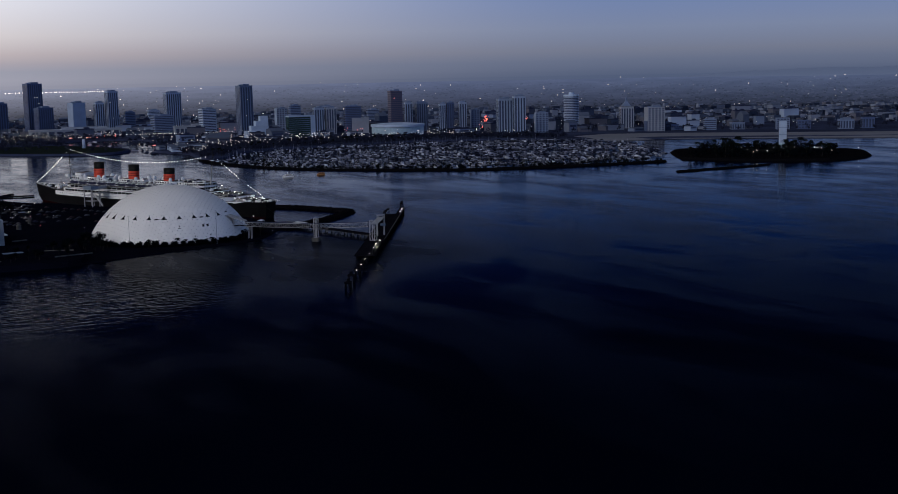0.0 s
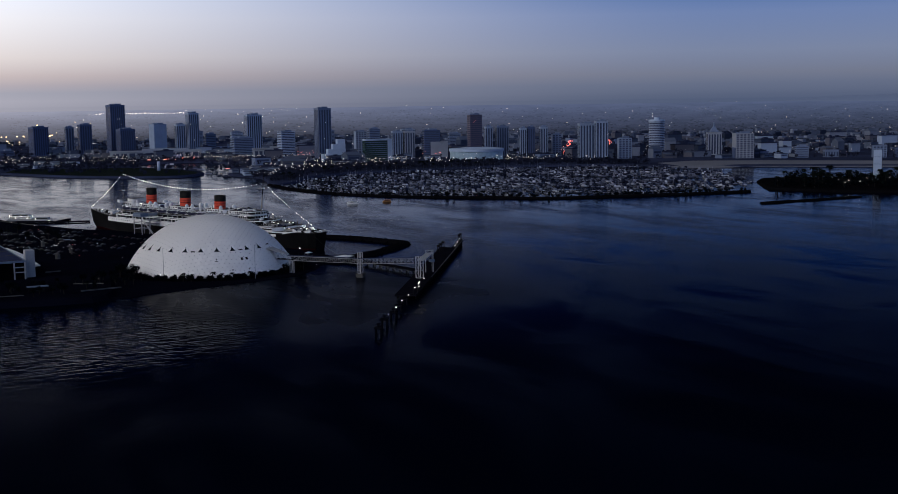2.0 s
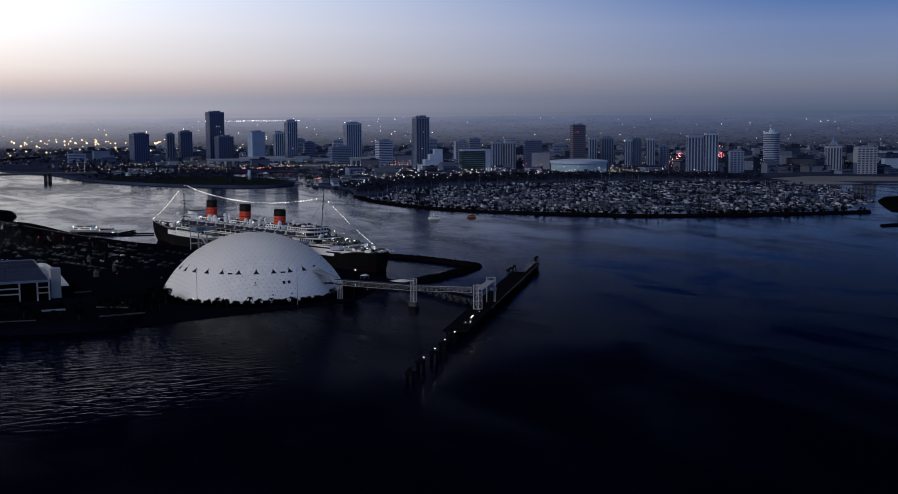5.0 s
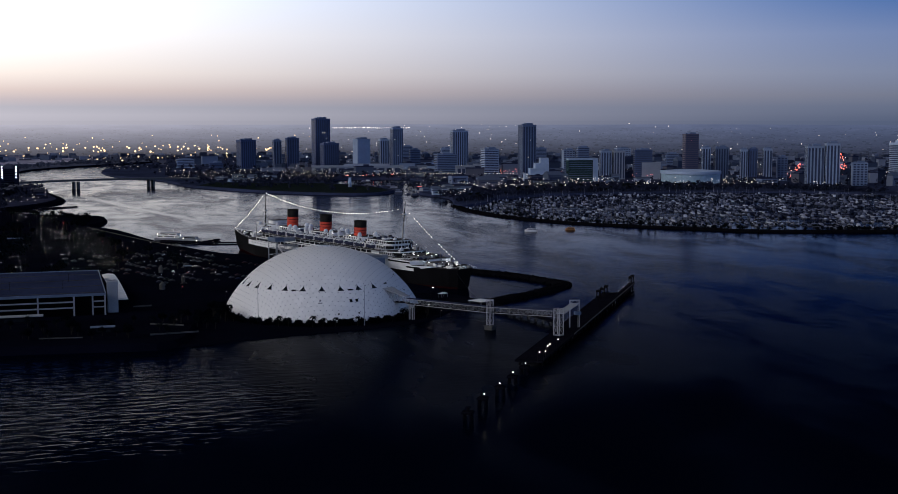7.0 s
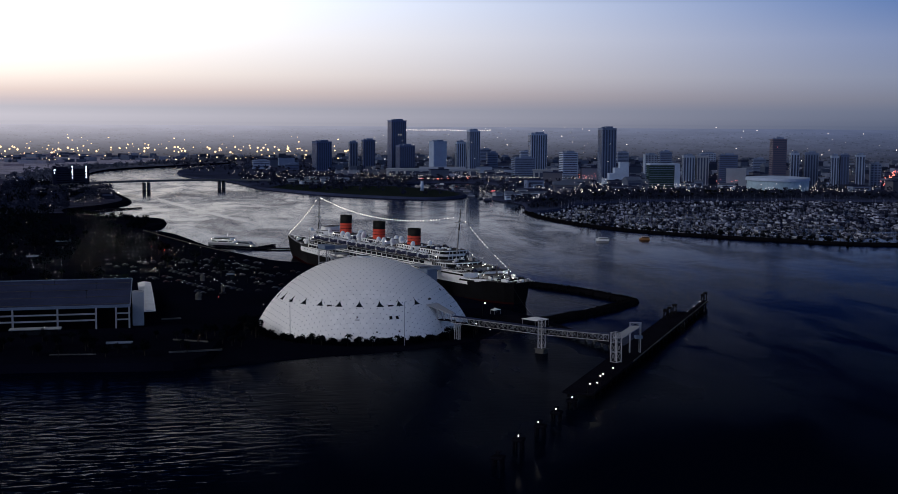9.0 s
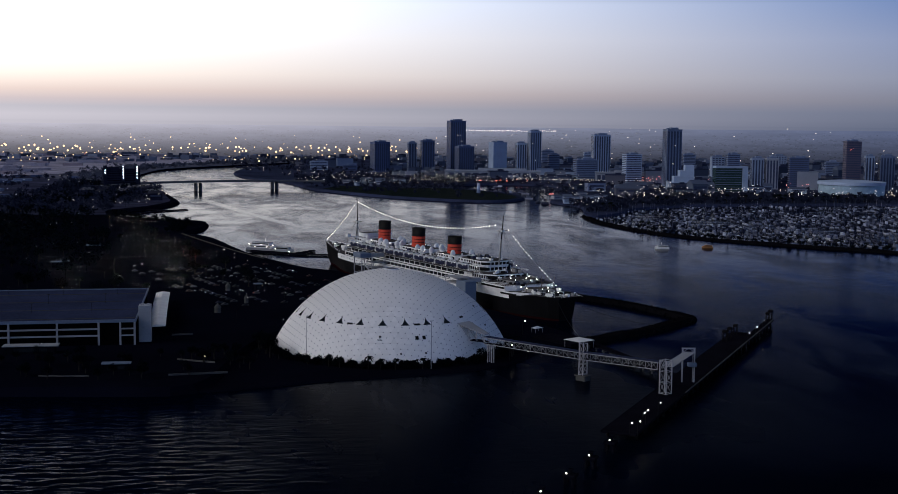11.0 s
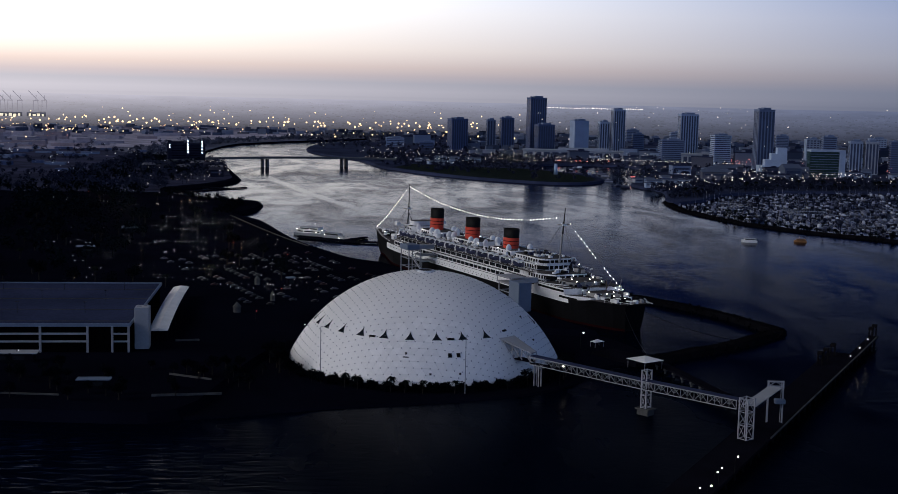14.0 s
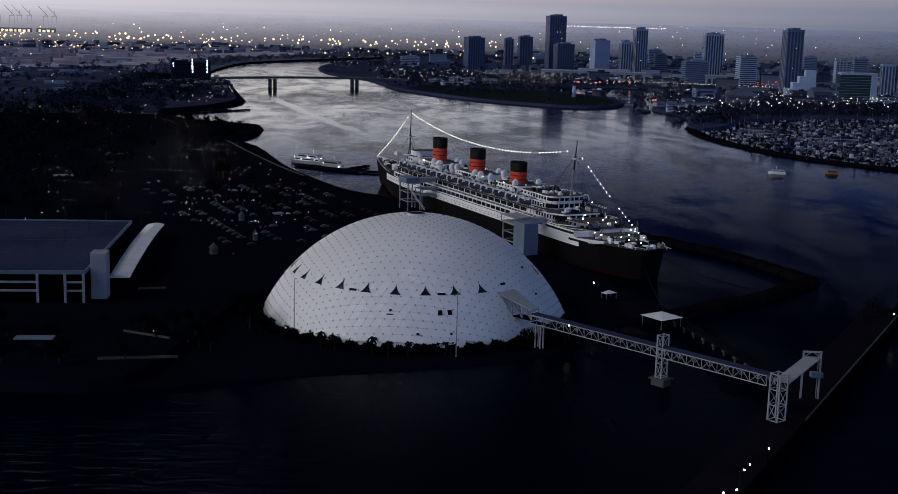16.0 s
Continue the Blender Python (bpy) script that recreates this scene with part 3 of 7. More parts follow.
        part("vent", bm, BLACK, root, "small dark vent")
    bm = nb()
    bmesh.ops.create_cone(bm, cap_ends=False, segments=40, radius1=4.2, radius2=3.6, depth=0.9, matrix=Matrix.Translation((0, 0, DH + 0.2)))
    part("crown_ring", bm, SEAM, root, "grey ring round the top opening")
    bm = nb()
    bmesh.ops.create_cone(bm, cap_ends=True, segments=40, radius1=3.4, radius2=3.4, depth=0.3, matrix=Matrix.Translation((0, 0, DH + 0.3)))
    part("crown_hatch", bm, BLACK, root, "dark hatch at the top")
    bm = nb()
    ring = [[bm.verts.new((r * math.cos(radians(5 * k)), r * math.sin(radians(5 * k)), z)) for r, z in ((DR - 0.6, 0), (DR + 0.7, 0), (DR + 0.7, 1.0), (DR - 0.6, 1.3))] for k in range(72)]
    for k in range(72):
        for i in range(3):
            bm.faces.new((ring[k][i], ring[k][i + 1], ring[(k + 1) % 72][i + 1], ring[(k + 1) % 72][i]))
    part("base_kerb", bm, DARK_CONCRETE, root, "low dark concrete ring wall")
    return root


build_dome()

# ---- ocean liner ----
dirx, diry = 0.3883, -0.9215
SHIP = Matrix(((dirx, -diry, 0, -23.7), (diry, dirx, 0, 369.2), (0, 0, 1, 0), (0, 0, 0, 1)))  # x: from stern to bow, y: to port
L = 338.0


def half_beam(s):
    """Half the hull's width at deck level, by the distance from the bow."""
    u = max(0.0, min(1.0, 1 - s / L))
    if u < 0.16:
        return 19.0 * math.sin(math.pi / 2 * min(1, (u / 0.16 * 0.965 + 0.035))) ** 0.38
    if u > 0.66:
        v = (1 - u) / 0.34
        return 19.0 * max(0.0, 1 - (1 - v) ** 2.1) + 0.12
    return 19.0


def sheer(s):
    u = max(0.0, min(1.0, 1 - s / L))
    return 12.2 + 2.0 * min(1.0, max(0, (0.088 - u) / 0.03)) + 6.0 * max(0, (u - 0.55) / 0.45) ** 1.8


SHEET_GREY = material("grey_mast_paint", (0.26, 0.25, 0.24), 0.6, 0.2, 0.3, 2.0)
BOAT_BLUE = material("lifeboat_navy_cover", (0.012, 0.016, 0.050), 0.7, 0.25, 0.3, 2.0)


def build_ship():
    root = thing("ocean_liner", SHIP, "moored ocean liner with black hull and three orange-red funnels", "ship")
    bm = nb()
    rows = []
    for k in range(61):
        s = L * k / 60
        b, h = half_beam(s), sheer(s)
        v = 1 - s / L
        under = 0.78 + 0.22 * min(1, v / 0.12) if v < 0.12 else (1.0 if v < 0.8 else max(0.10, 1 - 0.9 * ((v - 0.8) / 0.2) ** 1.3))
        tuck = -2.2 * (1 - v / 0.08) if v < 0.08 else 0.0
        cut = 10.0 * max(0, (v - 0.86) / 0.14) ** 2
        ring = []
        for z, wf, dx in ((-3.0, 0.92, 1.0), (0.4, 0.96, 0.9), (1.3, 0.985, 0.75), (6.0, 1.0, 0.35), (h, 1.0, 0.0)):
            w = b * (1 - (1 - under * wf) * (1 - max(0, z) / h) ** 0.8)
            ring.append((s + (tuck + cut) * dx, w, z))
        rows.append([bm.verts.new(p) for p in ring] + [bm.verts.new((x, -w, z)) for x, w, z in reversed(ring)])
    for a, b in zip(rows, rows[1:]):
        for j in range(9):
            f = bm.faces.new((a[j], a[j + 1], b[j + 1], b[j]))
            f.material_index = 1 if j in (0, 1, 7, 8) else (2 if j == 4 else 0)
    bm.faces.new(rows[0])
    bm.faces.new(rows[-1])
    part("hull", bm, [HULL, BOOT, DECK], root, "black hull with red boot topping")

    def house(name, s0, s1, inset, z0, z1, mat=SHIP_WHITE, label="", round_front=6.0, side=None):
        """A deck house that follows the hull's sides."""
        bm = nb()
        n = 24
        pts = []
        for k in range(n + 1):
            s = s0 + (s1 - s0) * k / n
            w = (side if side else half_beam(s)) - inset
            f = 1.0
            e = min(s1 - s, (s - s0) * 1.4)
            if e < round_front:
                f = math.sqrt(max(0.05, 1 - (1 - e / round_front) ** 2)) * 0.45 + 0.55
            pts.append((s, max(0.4, w * f)))
        plan = pts + [(s, -w) for s, w in reversed(pts)]
        prism(bm, plan, z0, z1)
        bm.normal_update()
        for f in bm.faces:
            f.material_index = 1 if abs(f.normal.z) > 0.9 else 0
        return part(name, bm, [mat, DECK], root, label)

    house("side_strake", 40, 313, -0.12, 10.2, 14.2, label="white plated strake above the black hull", round_front=1)
    house("stern_bulwark", 236, 301, -0.10, 14.2, 17.2, label="white bulwark with long slots at the stern", round_front=2)
    house("main_deck_house", 58, 300, 0.9, 13.5, 17.4, label="white enclosed promenade deck", round_front=10)
    house("promenade_deck", 60, 290, 0.5, 17.4, 17.8, label="white deck edge")
    house("upper_house", 66, 276, 3.4, 17.8, 21.2, round_front=9)
    house("boat_deck", 66, 268, 0.9, 21.2, 21.6, DECK, "planked boat deck")
    house("boat_deck_house", 72, 262, 7.2, 21.6, 25.0, round_front=8)
    house("sun_deck", 74, 252, 6.4, 25.0, 25.3, DECK, "planked sun deck")
    for s0, s1, i, z1 in ((92, 122, 11, 28.2), (144, 176, 11, 28.0), (196, 222, 10.5, 28.0), (228, 250, 9, 28.0)):
        house("deck_house", s0, s1, i, 25.3, z1, round_front=3)
    house("verandah", 244, 262, 8, 25.0, 28.2, round_front=8, label="white rounded verandah deck")
    house("bridge_house", 72, 90, 6.5, 25.0, 29.0, round_front=6)
    house("wheel_house", 74, 86, 9.5, 29.0, 32.0, round_front=4)
    bm = nb()
    box(bm, 78, 0, 28.9, 4.2, 37.5, 0.35)
    box(bm, 78, 17.6, 29.2, 4.0, 2.6, 2.2)
    box(bm, 78, -17.6, 29.2, 4.0, 2.6, 2.2)
    part("bridge_wing", bm, SHIP_WHITE, root)
    house("terrace_house", 276, 294, 7.5, 17.4, 19.4, SHEET_GREY, "grey terrace deck house", round_front=6)
    house("aft_house", 303, 313, 9.0, 14.2, 16.2, SHEET_GREY, "low grey house on the after deck", round_front=3)
    # black bands, slightly proud, paint the shade of the open galleries
    for z0, z1, s0, s1, i in ((22.2, 24.2, 236, 262.2, 7.05), (25.8, 27.4, 238, 262.2, 7.85), (18.6, 20.4, 250, 276.2, 3.25)):
        house("gallery_shade_band", s0, s1, i, z0, z1, BLACK, "black band standing for the shaded galleries of the after decks", round_front=8)
        n = int((s1 - s0) / 3.2)
        for sd in (1, -1):
            for k in range(n + 1):
                s = s0 + (s1 - 4 - s0) * k / n
                bm = nb()
                box(bm, s, sd * (half_beam(s) - i + 0.1), z0 - 0.1, 0.55, 0.4, z1 - z0 + 0.2)
                part("gallery_post", bm, SHIP_WHITE, root)
        for k in range(5):
            bm = nb()
            box(bm, s1 - 0.1, (k - 2) * 0.26 * (half_beam(s1) - i), z0 - 0.1, 0.5, 0.55, z1 - z0 + 0.2)
            part("gallery_post", bm, SHIP_WHITE, root)
    for s0, s1, z in ((238, 268, 15.3), (272, 298, 15.3), (240, 262, 12.2), (294, 309, 12.3)):
        for sd in (1, -1):
            bm = nb()
            n = 6
            for j in range(n):
                p, q = s0 + (s1 - s0) * j / n, s0 + (s1 - s0) * (j + 1) / n
                wp, wq = half_beam(p) + 0.2, half_beam(q) + 0.2
                vs = [bm.verts.new((x, sd * w, zz)) for x, w, zz in ((p, wp, z), (q, wq, z), (q, wq, z + 1.1), (p, wp, z + 1.1))]
                bm.faces.new(vs)
            bmesh.ops.remove_doubles(bm, verts=bm.verts, dist=0.01)
            r = bmesh.ops.extrude_face_region(bm, geom=bm.faces[:])
            for v in r["geom"]:
                if isinstance(v, bmesh.types.BMVert):
                    v.co.y -= sd * 0.25
            part("slot", bm, BLACK, root, "long dark slot")
    # window bands along the promenade; long dark panes also paint open-deck shade
    for z, i, s0, s1 in ((14.9, 0.84, 70, 236), (18.4, 3.33, 76, 250), (22.6, 7.13, 90, 236)):
        for sd in (1, -1):
            k = s0
            while k < s1 - 6:
                bm = nb()
                a, b = k + 0.4, k + (5.0 if z < 18 else 6.6)
                wa, wb = half_beam(a) - i, half_beam(b) - i
                vs = [bm.verts.new((x, sd * (w + o), zz)) for o in (0.0, 0.12) for x, w, zz in ((a, wa, z), (b, wb, z), (b, wb, z + (1.9 if z < 20 else 1.3)), (a, wa, z + (1.9 if z < 20 else 1.3)))]
                for f in ((0, 1, 2, 3), (4, 5, 6, 7), (0, 1, 5, 4), (1, 2, 6, 5), (2, 3, 7, 6), (3, 0, 4, 7)):
                    bm.faces.new([vs[q] for q in f])
                part("window", bm, DARK_GLASS, root)
                k += 5.6 if z < 18 else 7.4
    # portholes low on the white strake and the hull side
    bm = nb()
    bmesh.ops.create_cone(bm, cap_ends=True, segments=8, radius1=0.27, radius2=0.27, depth=0.3, matrix=Matrix.Rotation(radians(90), 4, "X"))
    port_me = mesh_of(bm, "porthole", BLACK)
    for sd in (1, -1):
        for z, s0, s1, step in ((12.4, 62, 236, 3.6), (11.2, 90, 232, 5.2)):
            k = s0
            while k < s1:
                part("porthole", port_me, None, root).location = (k, sd * (half_beam(k) + 0.14), z)
                k += step
    # funnels
    for s, r, top in ((206.5, 5.3, 39.6), (156.0, 5.3, 41.4), (103.6, 5.2, 42.6)):
        bm = nb()
        seg = 32

        def tube(z0, z1, sc, mat_i):
            rk = 0.055
            rows = []
            for z in (z0, z1):
                rows.append([bm.verts.new((s + (z - 25) * rk + r * 1.12 * sc * math.cos(2 * math.pi * k / seg), r * 0.82 * sc * math.sin(2 * math.pi * k / seg), z)) for k in range(seg)])
            for k in range(seg):
                bm.faces.new((rows[0][k], rows[0][(k + 1) % seg], rows[1][(k + 1) % seg], rows[1][k])).material_index = mat_i
            return rows
        H = top - 25
        tube(25, top - 0.36 * H, 1.0, 0)
        a = tube(top - 0.36 * H, top, 1.0, 1)
        b = tube(top - 2.0, top, 0.93, 1)
        for k in range(seg):
            bm.faces.new((a[1][k], a[1][(k + 1) % seg], b[1][(k + 1) % seg], b[1][k])).material_index = 1
        bm.faces.new(b[0]).material_index = 1
        fn = part("funnel", bm, [FUNNEL, BLACK], root, "orange-red funnel with black top", True)
        for z in (top - 0.36 * H - 2.2, top - 0.36 * H - 4.4):
            bm = nb()
            ring = []
            for zz, sc in ((z, 1.0), (z, 1.02), (z + 0.35, 1.02), (z + 0.35, 1.0)):
                ring.append([bm.verts.new((s + (zz - 25) * 0.055 + r * 1.12 * sc * math.cos(2 * math.pi * k / seg), r * 0.82 * sc * math.sin(2 * math.pi * k / seg), zz)) for k in range(seg)])
            for p, q in zip(ring, ring[1:]):
                for k in range(seg):
                    bm.faces.new((p[k], p[(k + 1) % seg], q[(k + 1) % seg], q[k]))
            part("funnel_band", bm, BLACK, fn, "thin black band")
        bm = nb()
        for o in (-0.5, 0.5):
            rod(bm, (s - r * 1.12 - 0.3, o, 26), (s - r * 1.12 + (top - 26) * 0.055 - 0.3, o, top - 2), 0.13, n=6)
        part("steam_pipe", bm, BLACK, fn)
    # masts with shrouds
    for s, zb, zt in ((263.0, 26.0, 57.5), (57.0, 16.5, 56.0)):
        rk = 0.14 if s > 200 else 0.04
        bm = nb()
        mid = 0.46 * (zt - zb)
        rod(bm, (s + rk * mid, 0, zb + mid), (s + rk * (zt - zb), 0, zt), 0.5, 0.2, 8)
        mast = part("mast", bm, BLACK, root, "dark pole mast with a paler foot")
        bm = nb()
        rod(bm, (s, 0, zb), (s + rk * (mid + 2), 0, zb + mid + 2), 0.62, 0.5, 10)
        part("mast_foot", bm, SHEET_GREY, mast)
        if s < 100:
            for sd in (-1, 1):
                bm = nb()
                rod(bm, (s + 9, sd * 6.5, zb - 0.5), (s + rk * 19, 0, zb + 19), 0.32, 0.22, 7)
                part("tripod_leg", bm, BLACK, mast)
        for sd in (-1, 1):
            for o in (-7, -3.5, 3):
                bm = nb()
                rod(bm, (s + o, sd * 13, zb - 1), (s + rk * 24, 0, zb + 24), 0.06, n=4)
                part("shroud", bm, BLACK, mast)
        bm = nb()
        beam(bm, (s + rk * 22, -4, zb + 22), (s + rk * 22, 4, zb + 22), 0.35)
        part("crosstree", bm, MASTC, mast)
        bm = nb()
        beam(bm, (s + rk * 22 - 1.2, 0, zb + 22), (s + rk * 22 + 1.4, 0, zb + 22), 2.4, 0.9)
        part("crows_nest", bm, SHIP_WHITE, mast)
    # lifeboats in their davits
    k = 0
    for sd in (1, -1):
        for i in range(12):
            s = 86 + i * 14.6
            y = sd * (half_beam(s) - 1.6)
            bm = nb()
            rows = []
            for j in range(9):
                u = -1 + j / 4
                w = 1.9 * (1 - abs(u) ** 2.4) + 0.05
                zz = 22.3 + 0.5 * u * u
                rows.append([bm.verts.new((s + 6.1 * u, y + c * w, zz + dz)) for c, dz in ((-1, 1.6), (-0.7, 0.3), (0, 0), (0.7, 0.3), (1, 1.6), (0, 2.5))])
            for a, b in zip(rows, rows[1:]):
                for j in range(6):
                    bm.faces.new((a[j], a[(j + 1) % 6], b[(j + 1) % 6], b[j])).material_index = 1 if j in (4, 5) else 0
            boat = part("lifeboat", bm, [BOAT_BLUE, BOAT_BLUE], root, "lifeboat with a dark blue cover")
            for o in (-3.2, 3.2):
                bm = nb()
                pts = [(s + o, y - sd * 2.2, 21.6), (s + o, y - sd * 2.3, 25.0), (s + o, y - sd * 0.9, 26.5), (s + o, y + sd * 1.3, 26.3), (s + o, y + sd * 2.1, 24.8)]
                for p, q in zip(pts, pts[1:]):
                    rod(bm, p, q, 0.38, n=6)
                part("davit", bm, SHIP_WHITE, boat)
    # cowl ventilators: upright shells that open towards the bow
    rnd = random.Random(5)
    for s in (93, 113, 122, 138, 145, 168, 178, 190, 217):
        for sd in (1, -1):
            y, z = sd * rnd.uniform(6.8, 8.8), 25.2
            h, w = rnd.uniform(1.6, 2.4), rnd.uniform(2.1, 2.7)
            bm = nb()
            rod(bm, (s, y, z), (s, y, z + h), w * 0.62, w * 0.7, 12)
            m = Matrix.Translation((s - 0.2, y, z + h + 1.3)) @ Matrix.Rotation(radians(rnd.uniform(-12, 12)), 4, "Z") @ Matrix.Diagonal((w * 0.55, w * 0.9, 2.6, 1))
            shell = bmesh.ops.create_uvsphere(bm, u_segments=14, v_segments=9, radius=1.0, matrix=m)["verts"]
            faces = list({f for v in shell for f in v.link_faces})
            bmesh.ops.delete(bm, geom=[f for f in faces if f.calc_center_median().x < s - 0.2 - w * 0.2], context="FACES")
            part("cowl_ventilator", bm, SHIP_WHITE, root, "white cowl ventilator", True)
    # foredeck and after deck gear
    for s, y, sx, sy, sz in ((326, 0, 6, 7, 1.6), (332, 5, 2.5, 2.5, 1.4), (332, -5, 2.5, 2.5, 1.4), (326, 9, 3, 2.5, 1.6), (326, -9, 3, 2.5, 1.6), (40, 0, 7, 8, 2.6), (48, 6, 4, 4, 2.4), (48, -6, 4, 4, 2.4), (28, 0, 5, 5, 1.6), (18, 0, 3, 3, 1.5), (34, 5, 2, 2, 1.5), (34, -5, 2, 2, 1.5)):
        bm = nb()
        box(bm, s, y, 14.15 if 300 < s < 329 else sheer(s) - 0.1, sx, sy, sz, bevel=0.25)
        part("deck_gear", bm, SHIP_WHITE if sz > 2 else BLACK, root)
    for s, y in ((300, 7), (300, -7), (314, 6), (314, -6), (52, 6), (52, -6)):
        bm = nb()
        rod(bm, (s, y, sheer(s)), (s + (6 if s > 200 else -6), y * 0.5, sheer(s) + 11), 0.28, 0.16, 6)
        part("derrick", bm, MASTC, root)
    # clutter on the upper decks: lockers, rafts, ducts and skylights
    for s0, s1, zz, wide, n in ((78, 250, 25.3, 11, 130), (226, 262, 28.2, 8, 26), (264, 276, 21.6, 11, 14), (264, 300, 17.8, 14, 46), (301, 336, 17.0, 11, 60), (14, 56, 0, 9, 22)):
        for _ in range(n):
            s = rnd.uniform(s0, s1)
            w = min(wide, half_beam(s) - 2.5)
            y = rnd.uniform(-w, w)
            z = sheer(s) - 0.1 if zz == 0 or s > 327 else (14.15 if s > 303 else zz)
            bm = nb()
            box(bm, s, y, z, rnd.uniform(0.8, 3.6), rnd.uniform(0.8, 2.6), rnd.uniform(0.6, 2.4), rnd.choice((0, 0, 15, -20)), bevel=0.1)
            part("deck_locker", bm, rnd.choice((SHIP_WHITE, SHIP_WHITE, SHIP_WHITE, SHEET_GREY, BLACK, BOAT_BLUE)), root)
    # window rows of the after houses
    for s0, s1, i, z in ((228, 250, 8.9, 26.2), (246, 259, 7.9, 26.4), (196, 222, 10.4, 26.2), (144, 176, 10.9, 26.2), (92, 122, 10.9, 26.2), (74, 88, 6.4, 26.6), (278, 292, 5.4, 18.3)):
        for sd in (1, -1):
            k = s0 + 1.2
            while k < s1 - 2.5:
                bm = nb()
                wa, wb = half_beam(k) - i, half_beam(k + 1.8) - i
                vs = [bm.verts.new((x, sd * w, zz)) for x, w, zz in ((k, wa, z), (k + 1.8, wb, z), (k + 1.8, wb, z + 1.1), (k, wa, z + 1.1))]
                bm.faces.new(vs)
                r = bmesh.ops.extrude_face_region(bm, geom=bm.faces[:])
                for v in r["geom"]:
                    if isinstance(v, bmesh.types.BMVert):
                        v.co.y -= sd * 0.3
                part("window", bm, DARK_GLASS, root)
                k += 3.4
    # rails
    for z, i, s0, s1 in ((17.8, 0.7, 66, 280), (21.6, 1.1, 70, 270), (25.3, 6.6, 82, 262)):
        for sd in (1, -1):
            bm = nb()
            k = s0
            while k < s1:
                a = (k, sd * (half_beam(k) - i), z)
                b = (min(s1, k + 6), sd * (half_beam(min(s1, k + 6)) - i), z)
                beam(bm, (a[0], a[1], z + 1.1), (b[0], b[1], z + 1.1), 0.12)
                beam(bm, (a[0], a[1], z + 0.55), (b[0], b[1], z + 0.55), 0.08)
                beam(bm, a, (a[0], a[1], z + 1.1), 0.12)
                k += 6
            part("rail", bm, SHIP_WHITE, root)
    for sd, ks in ((1, range(2, 56, 4)), (-1, range(2, 56, 4)), (1, range(328, 342, 4)), (-1, range(328, 342, 4))):
        bm = nb()
        for k in ks:
            a = (k, sd * max(0.1, half_beam(k) - .15), sheer(k))
            b = (min(k + 4, 344), sd * max(.1, half_beam(min(k + 4, 344)) - .15), sheer(k + 4))
            beam(bm, (a[0], a[1], a[2] + 1.1), (b[0], b[1], b[2] + 1.1), 0.14)
            beam(bm, a, (a[0], a[1], a[2] + 1.1), 0.12)
        part("rail", bm, SHIP_WHITE, root)
    return root


build_ship()


class Mass:
    """Many small solids gathered in one mesh."""
    CUBE = [(-1, -1, 0), (1, -1, 0), (1, 1, 0), (-1, 1, 0), (-1, -1, 1), (1, -1, 1), (1, 1, 1), (-1, 1, 1)]
    QUADS = [(0, 3, 2, 1), (4, 5, 6, 7), (0, 1, 5, 4), (1, 2, 6, 5), (2, 3, 7, 6), (3, 0, 4, 7)]
    OCTA = [(1, 0, 0), (0, 1, 0), (-1, 0, 0), (0, -1, 0), (0, 0, 1), (0, 0, -1)]
    TRIS = [(0, 1, 4), (1, 2, 4), (2, 3, 4), (3, 0, 4), (1, 0, 5), (2, 1, 5), (3, 2, 5), (0, 3, 5)]

    def __init__(self):
        self.v, self.f, self.k = [], [], []

    def box(self, x, y, z, sx, sy, sz, rz=0.0, mi=0):
        c, s, n = math.cos(radians(rz)), math.sin(radians(rz)), len(self.v)
        for a, b, h in self.CUBE:
            px, py = a * sx / 2, b * sy / 2
            self.v.append((x + c * px - s * py, y + s * px + c * py, z + h * sz))
        self.f += [tuple(i + n for i in q) for q in self.QUADS]
        self.k += [mi] * 6

    def bead(self, x, y, z, r, rz=1.0, mi=0):
        n = len(self.v)
        self.v += [(x + a * r, y + b * r, z + h * r * rz) for a, b, h in self.OCTA]
        self.f += [tuple(i + n for i in q) for q in self.TRIS]
        self.k += [mi] * 8

    def clump(self, x, y, z, r, rnd, count, size):
        """A ragged clump of small leaf cards turned every way."""
        for _ in range(count):
            d = Vector((rnd.gauss(0, 1), rnd.gauss(0, 1), rnd.gauss(0, 0.8))).normalized() * r * rnd.uniform(0.45, 1.05)
            a = Vector((rnd.gauss(0, 1), rnd.gauss(0, 1), rnd.gauss(0, 1))).normalized() * size * rnd.uniform(0.6, 1.3)
            b = a.cross(Vector((rnd.gauss(0, 1), rnd.gauss(0, 1), rnd.gauss(0, 1)))).normalized() * size * rnd.uniform(0.5, 1.0)
            c, n = Vector((x, y, z)) + d, len(self.v)
            self.v += [tuple(c - a), tuple(c + b * 0.6), tuple(c + a), tuple(c - b)]
            self.f.append((n, n + 1, n + 2, n + 3))
            self.k.append(0)

    def mesh(self, name, mats, fix=False):
        me = bpy.data.meshes.new(name)
        me.from_pydata(self.v, [], self.f)
        for m in mats if isinstance(mats, (list, tuple)) else [mats]:
            me.materials.append(m)
        me.polygons.foreach_set("material_index", self.k)
        me.update()
        return me


